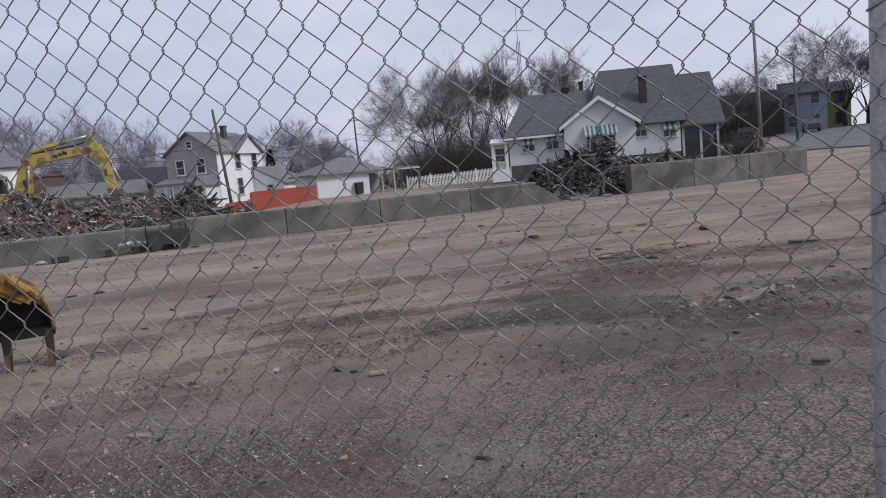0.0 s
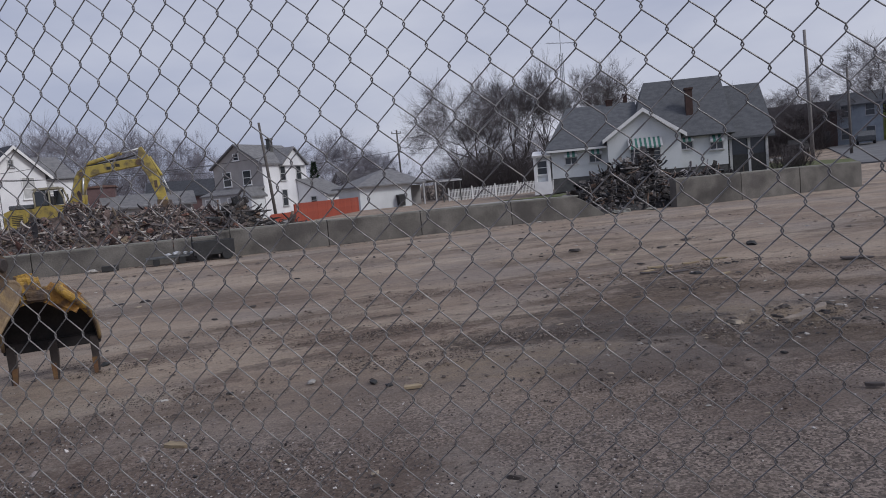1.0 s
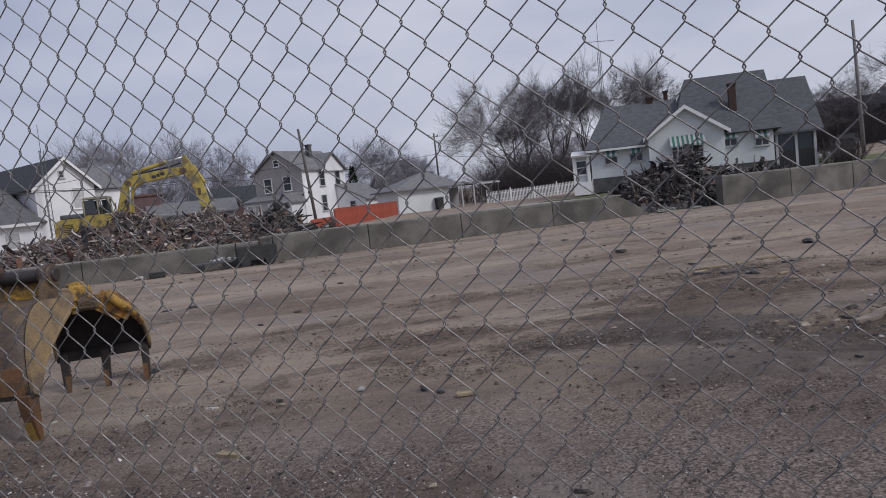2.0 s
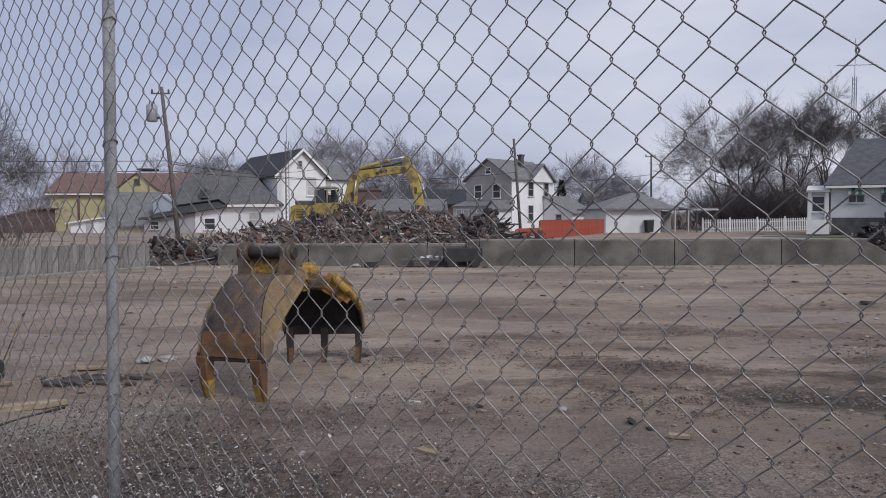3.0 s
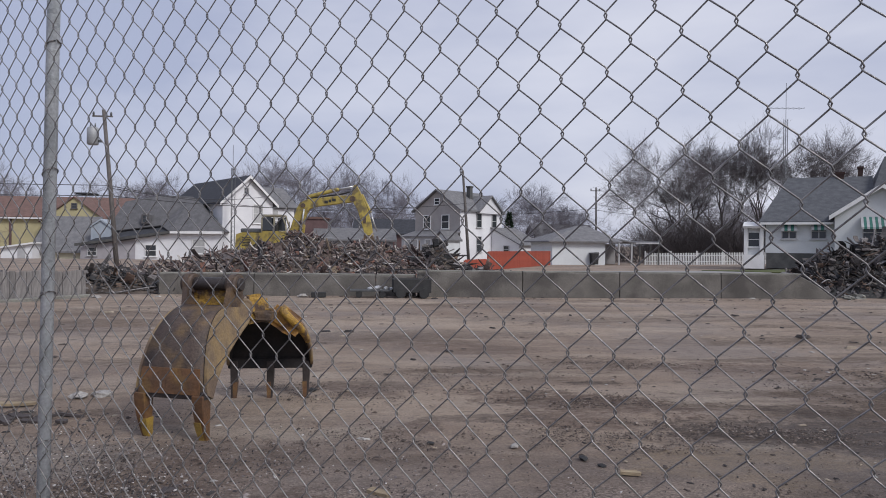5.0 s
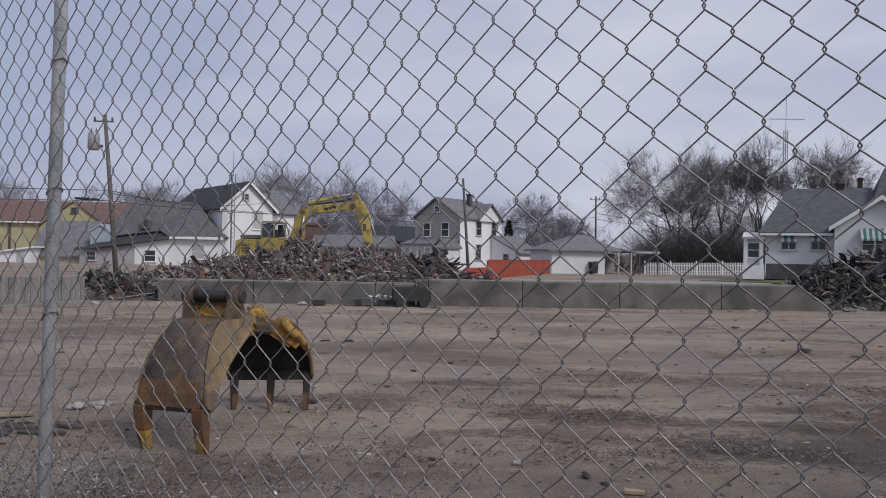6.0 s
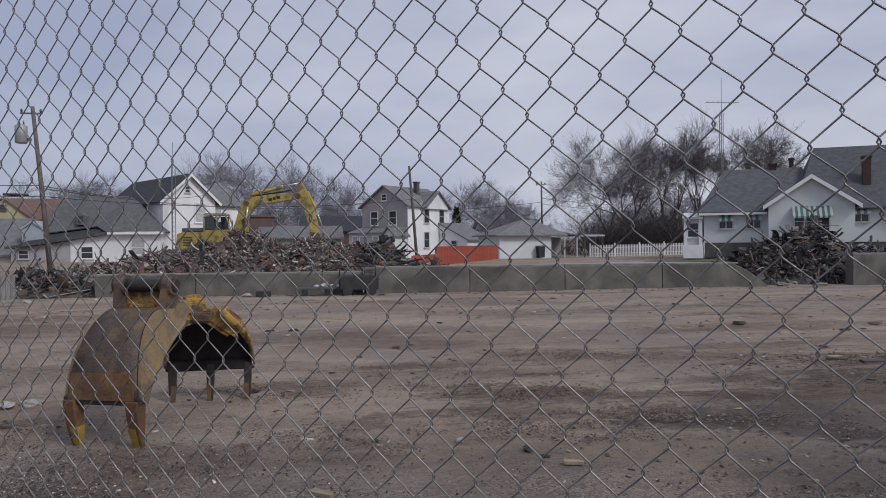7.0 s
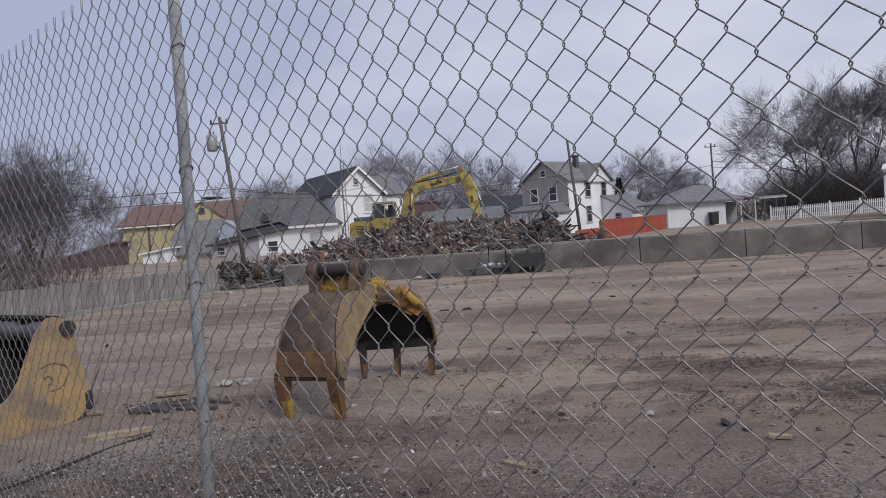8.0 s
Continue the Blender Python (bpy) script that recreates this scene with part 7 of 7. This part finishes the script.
fence_line("picket_fence", "white picket fence in front of the hedge", (23.6, 62.5), (35.2, 60.5), 0.145, shared_box("picket", 0.075, 0.02, 1.15, M_TRIM, point=0.07), (0.3, 0.85), 0.03, shared_box("post", 0.12, 0.12, 1.35, M_TRIM, point=0.08), 2.3, 0.004, 6)


# ---- gravel ----
def gravel():
    """Loose stones in a band along the fence, clumped and thinning out into the yard, and a coarse patch by the post."""
    rng = np.random.default_rng(8)
    unit = np.array(((1, 0, 0), (-1, 0, 0), (0, 1, 0), (0, -1, 0), (0, 0, 1), (0, 0, -1)), float)
    sides = np.array(((0, 2, 4), (2, 1, 4), (1, 3, 4), (3, 0, 4), (2, 0, 5), (1, 2, 5), (3, 1, 5), (0, 3, 5)))
    along, out = np.array((0.817, -0.5765)), np.array((0.5765, 0.817))
    spots = []
    for k in range(150000):
        far_off = 0.15 + 2.9 * rng.random() ** 1.5
        p = np.array((0.434, 2.28)) + along * rng.uniform(-4.6, 5.2) + out * far_off
        clump = noise.noise((p[0] * 1.5, p[1] * 1.5, 3.0)) + 0.5 * noise.noise((p[0] * 5, p[1] * 5, 9.0))
        if rng.random() > max(0.05, 0.9 - far_off * 0.36) * min(1.0, max(0.10, 0.62 + 1.25 * clump)):
            continue
        size = rng.uniform(0.0032, 0.0068) if rng.random() < 0.95 else rng.uniform(0.007, 0.012)
        spots.append((p[0], p[1], size))
        if len(spots) > 52000:
            break
    for k in range(3600):
        x, y = rng.normal(-1.0, 0.5), rng.normal(4.55, 0.5)
        if noise.noise((x * 3.2, y * 3.2, 7.0)) < 0.02 and rng.random() < 0.8:
            continue
        spots.append((x, y, rng.uniform(0.004, 0.009) if k % 25 else rng.uniform(0.012, 0.02)))
    n = len(spots)
    spots = np.array(spots)
    shape = unit[None] * (np.array((1.3, 1.0, 0.75)) * rng.uniform(0.7, 1.25, (n, 6, 3))) * spots[:, 2][:, None, None]
    a, tip = rng.uniform(0, 6.3, n), rng.normal(0, 0.5, n)
    c, s_, ct, st = np.cos(a)[:, None], np.sin(a)[:, None], np.cos(tip)[:, None], np.sin(tip)[:, None]
    x, y, z = shape[..., 0] * ct - shape[..., 2] * st, shape[..., 1], shape[..., 0] * st + shape[..., 2] * ct
    verts = np.stack((x * c - y * s_ + spots[:, :1], x * s_ + y * c + spots[:, 1:2], z + 0.011 + spots[:, 2:3] * 0.45), -1).reshape(-1, 3)
    faces = (sides[None] + 6 * np.arange(n)[:, None, None]).reshape(-1, 3)
    me = bpy.data.meshes.new("gravel")
    me.from_pydata(verts.tolist(), [], faces.tolist())
    me.materials.append(M_PEBBLE)
    return tagged(new("gravel", me), "loose grey gravel and small stones along the fence", "gravel", kind="stuff")


gravel()


def crumbs():
    """Small dark clods and chips strewn along the soiled bands of the yard: centre, half sizes, turn and how many."""
    rng = np.random.default_rng(17)
    unit = np.array(((1, 0, 0), (-1, 0, 0), (0, 1, 0), (0, -1, 0), (0, 0, 1), (0, 0, -0.6)), float)
    sides = np.array(((0, 2, 4), (2, 1, 4), (1, 3, 4), (3, 0, 4), (2, 0, 5), (1, 2, 5), (3, 1, 5), (0, 3, 5)))
    rows = []
    for cx, cy, rx, ry, turn, count in ((1.96, 7.2, 1.0, 0.45, -24, 2600), (1.9, 6.0, 0.9, 0.5, -20, 1800), (3.2, 6.1, 1.1, 0.3, -8, 2200), (4.2, 5.3, 0.9, 0.5, -40, 2200), (5.3, 4.9, 0.8, 0.5, -30, 1600), (6.4, 8.2, 1.2, 0.5, 0, 2000),
                                        (3.0, 9.2, 1.3, 0.5, -10, 1800), (5.2, 7.4, 1.2, 0.5, -15, 1800), (-0.3, 7.7, 0.9, 0.4, -20, 1300), (0.3, 6.0, 0.9, 0.6, 10, 1500), (-2.6, 6.75, 0.6, 0.2, 5, 900), (3.2, 4.2, 1.2, 0.5, -38, 2200), (-1.5, 5.3, 0.9, 0.6, 20, 1600), (7.5, 7.0, 1.2, 0.5, -25, 1400), (1.0, 8.4, 1.4, 0.5, 0, 1300)):
        t = radians(turn)
        u, v = rng.normal(0, 0.55, count) * rx, rng.normal(0, 0.55, count) * ry
        x, y = cx + u * math.cos(t) - v * math.sin(t), cy + u * math.sin(t) + v * math.cos(t)
        keep = np.array([noise.noise((a * 2.4, b * 5.0, 6.0)) > -0.08 for a, b in zip(x, y)])
        rows.append(np.stack((x, y), -1)[keep])
    spots = np.concatenate(rows)
    n = len(spots)
    size = rng.uniform(0.003, 0.009, n) * np.where(rng.random(n) < 0.04, 2.2, 1.0)
    shape = unit[None] * rng.uniform(0.6, 1.4, (n, 6, 3)) * size[:, None, None]
    a = rng.uniform(0, 6.3, n)[:, None]
    verts = np.stack((shape[..., 0] * np.cos(a) * 1.4 - shape[..., 1] * np.sin(a) + spots[:, :1], shape[..., 0] * np.sin(a) * 1.4 + shape[..., 1] * np.cos(a) + spots[:, 1:], shape[..., 2] * 0.7 + 0.012), -1).reshape(-1, 3)
    faces = (sides[None] + 6 * np.arange(n)[:, None, None]).reshape(-1, 3)
    me = bpy.data.meshes.new("crumbs")
    me.from_pydata(verts.tolist(), [], faces.tolist())
    me.materials.append(M_CRUMB)
    return tagged(new("crumbs", me), "dark crumbs and chips of dirt strewn over the yard", "debris", kind="stuff")


crumbs()


def litter():
    """Splinters, shards and clods scattered over the yard, thickest round a scraped spot."""
    rng = random.Random(21)
    verts, faces = [], []
    for k in range(2600):
        r = rng.random()
        if r < 0.35:
            x, y = rng.gauss(6.3, 0.9), rng.gauss(8.0, 0.45)
        elif r < 0.5:
            x, y = rng.gauss(5.2, 1.2), rng.gauss(5.2, 0.35)
        elif r < 0.6:
            x, y = rng.gauss(-2.55, 0.3), rng.gauss(6.85, 0.12)
        elif r < 0.7:
            x, y = rng.uniform(-6, 14), rng.uniform(19.6, 20.45)
        else:
            x, y = rng.uniform(-6, 14), 3.5 + 15 * rng.random() ** 1.3
        if 0.5765 * (x - 0.434) + 0.817 * (y - 2.28) < 0.3:
            continue
        s = rng.uniform(0.008, 0.03) * (2.2 if rng.random() < 0.08 else 1) * (1.0 if y < 10 else 1.8)
        a, w, h = rng.uniform(0, 3.2), rng.uniform(0.25, 0.8), rng.uniform(0.15, 0.4)
        o = len(verts)
        ca, sa = math.cos(a), math.sin(a)
        for px, py, pz in ((-1, -1, 0), (1, -0.7, 0), (0.8, 1, 0), (-0.9, 0.8, 0), (-0.7, -0.6, 1), (0.7, -0.4, 0.7), (0.5, 0.6, 1), (-0.6, 0.5, 0.8)):
            u, v = px * s * rng.uniform(0.8, 1.2), py * s * w
            verts.append((x + u * ca - v * sa, y + u * sa + v * ca, 0.004 + pz * s * h))
        faces += [tuple(o + i for i in q) for q in ((0, 3, 2, 1), (4, 5, 6, 7), (0, 1, 5, 4), (1, 2, 6, 5), (2, 3, 7, 6), (3, 0, 4, 7))]
    me = bpy.data.meshes.new("litter")
    me.from_pydata(verts, [], faces)
    me.materials.append(M_LITTER)
    return tagged(new("litter", me), "dark splinters, clods and pale chips scattered on the dirt", "litter", kind="stuff")


litter()


# ---- chain-link fence ----
O_F = Vector((0.4338, 2.2805, 1.3213))     # one knot of the mesh
A_F = Vector((0.06694, -0.04728, 0.00250))  # from knot to knot along the fence
B_F = Vector((0.00339, -0.00088, -0.09601))  # from knot to knot down the fence
N_F = Vector((0.5765, 0.8170, 0.0129))      # away from the camera
fence = thing("chain_link_fence", "galvanised chain-link fence with round steel posts", "fence", Matrix.Translation((O_F.x, O_F.y, 0)), kind="structure")


def strand(phase):
    """One zigzag wire from the ground to the barbed selvage; its neighbours hook into every bend."""
    bm = bmesh.new()
    top, low = -10.5, 13.5
    pts = []
    n = int((low - top) * 2)
    for k in range(n + 1):
        i = top + 0.5 * k
        s = phase if k % 2 else -phase
        reach = 0.25 + 0.030
        c = O_F + B_F * i + A_F * (s * reach)
        t = 0.075
        # bend: come in front, round the bend, and go out behind
        pts.append(c + B_F * -t - A_F * (s * t * 0.55) - N_F * 0.0028 * s)
        pts.append(c - N_F * 0.0)
        pts.append(c + B_F * t - A_F * (s * t * 0.55) + N_F * 0.0028 * s)
    tip = pts[0] - B_F * 0.30 + A_F * 0.10
    pts = [tip] + pts
    tube(bm, [p - Vector((O_F.x, O_F.y, 0)) for p in pts], 0.0015, 5)
    me = bpy.data.meshes.new("wire")
    bm.to_mesh(me)
    bm.free()
    me.materials.append(M_WIRE)
    return me


WIRES = (strand(1), strand(-1))
for k in range(-72, 38):
    for me, off in zip(WIRES, (-0.25, 0.25)):
        ob = new("wire", me)
        ob.parent = fence
        ob.matrix_basis = Matrix.Translation(A_F * (k + off))


def fence_post(j, lean):
    base = O_F + A_F * j + N_F * 0.024
    bm = bmesh.new()
    dx = Vector((base.x - O_F.x, base.y - O_F.y, 0))
    low, top = dx + Vector((0.0, 0.0, -0.1)) + Vector(lean) * -1.4, dx + Vector((0, 0, 2.28 + A_F.z * j)) + Vector(lean) * 0.95
    tube(bm, [low, top, top + Vector((0, 0, 0.012)), top + Vector((0, 0, 0.03))], [0.0185, 0.0185, 0.022, 0.012], 20)
    post = part("post", bm, M_POST, fence, "round galvanised steel post")
    for z in (0.35, 0.80, 1.25, 1.62, 2.0):
        c = low.lerp(top, (z + 0.1) / (top.z + 0.1))
        bm = bmesh.new()
        ring = [c + (A_F.normalized() * math.cos(t) * 0.0212 + N_F * math.sin(t) * 0.0212) + Vector((0, 0, 0.012 * math.cos(t))) for t in np.linspace(0.2, 2 * math.pi - 0.2, 14)]
        tail = [ring[-1] - N_F * 0.012 - A_F.normalized() * 0.018, ring[-1] - N_F * 0.014 - A_F.normalized() * 0.028 + Vector((0, 0, -0.006))]
        head = [ring[0] - N_F * 0.012 + A_F.normalized() * 0.012]
        tube(bm, head + ring + tail, 0.0022, 6)
        part("tie_wire", bm, M_WIRE, post)
    return post


fence_post(-19.22, (0.018, -0.016, 0))
fence_post(17.12, (0.004, -0.004, 0))
fence_post(-53.0, (0.0, 0.0, 0))
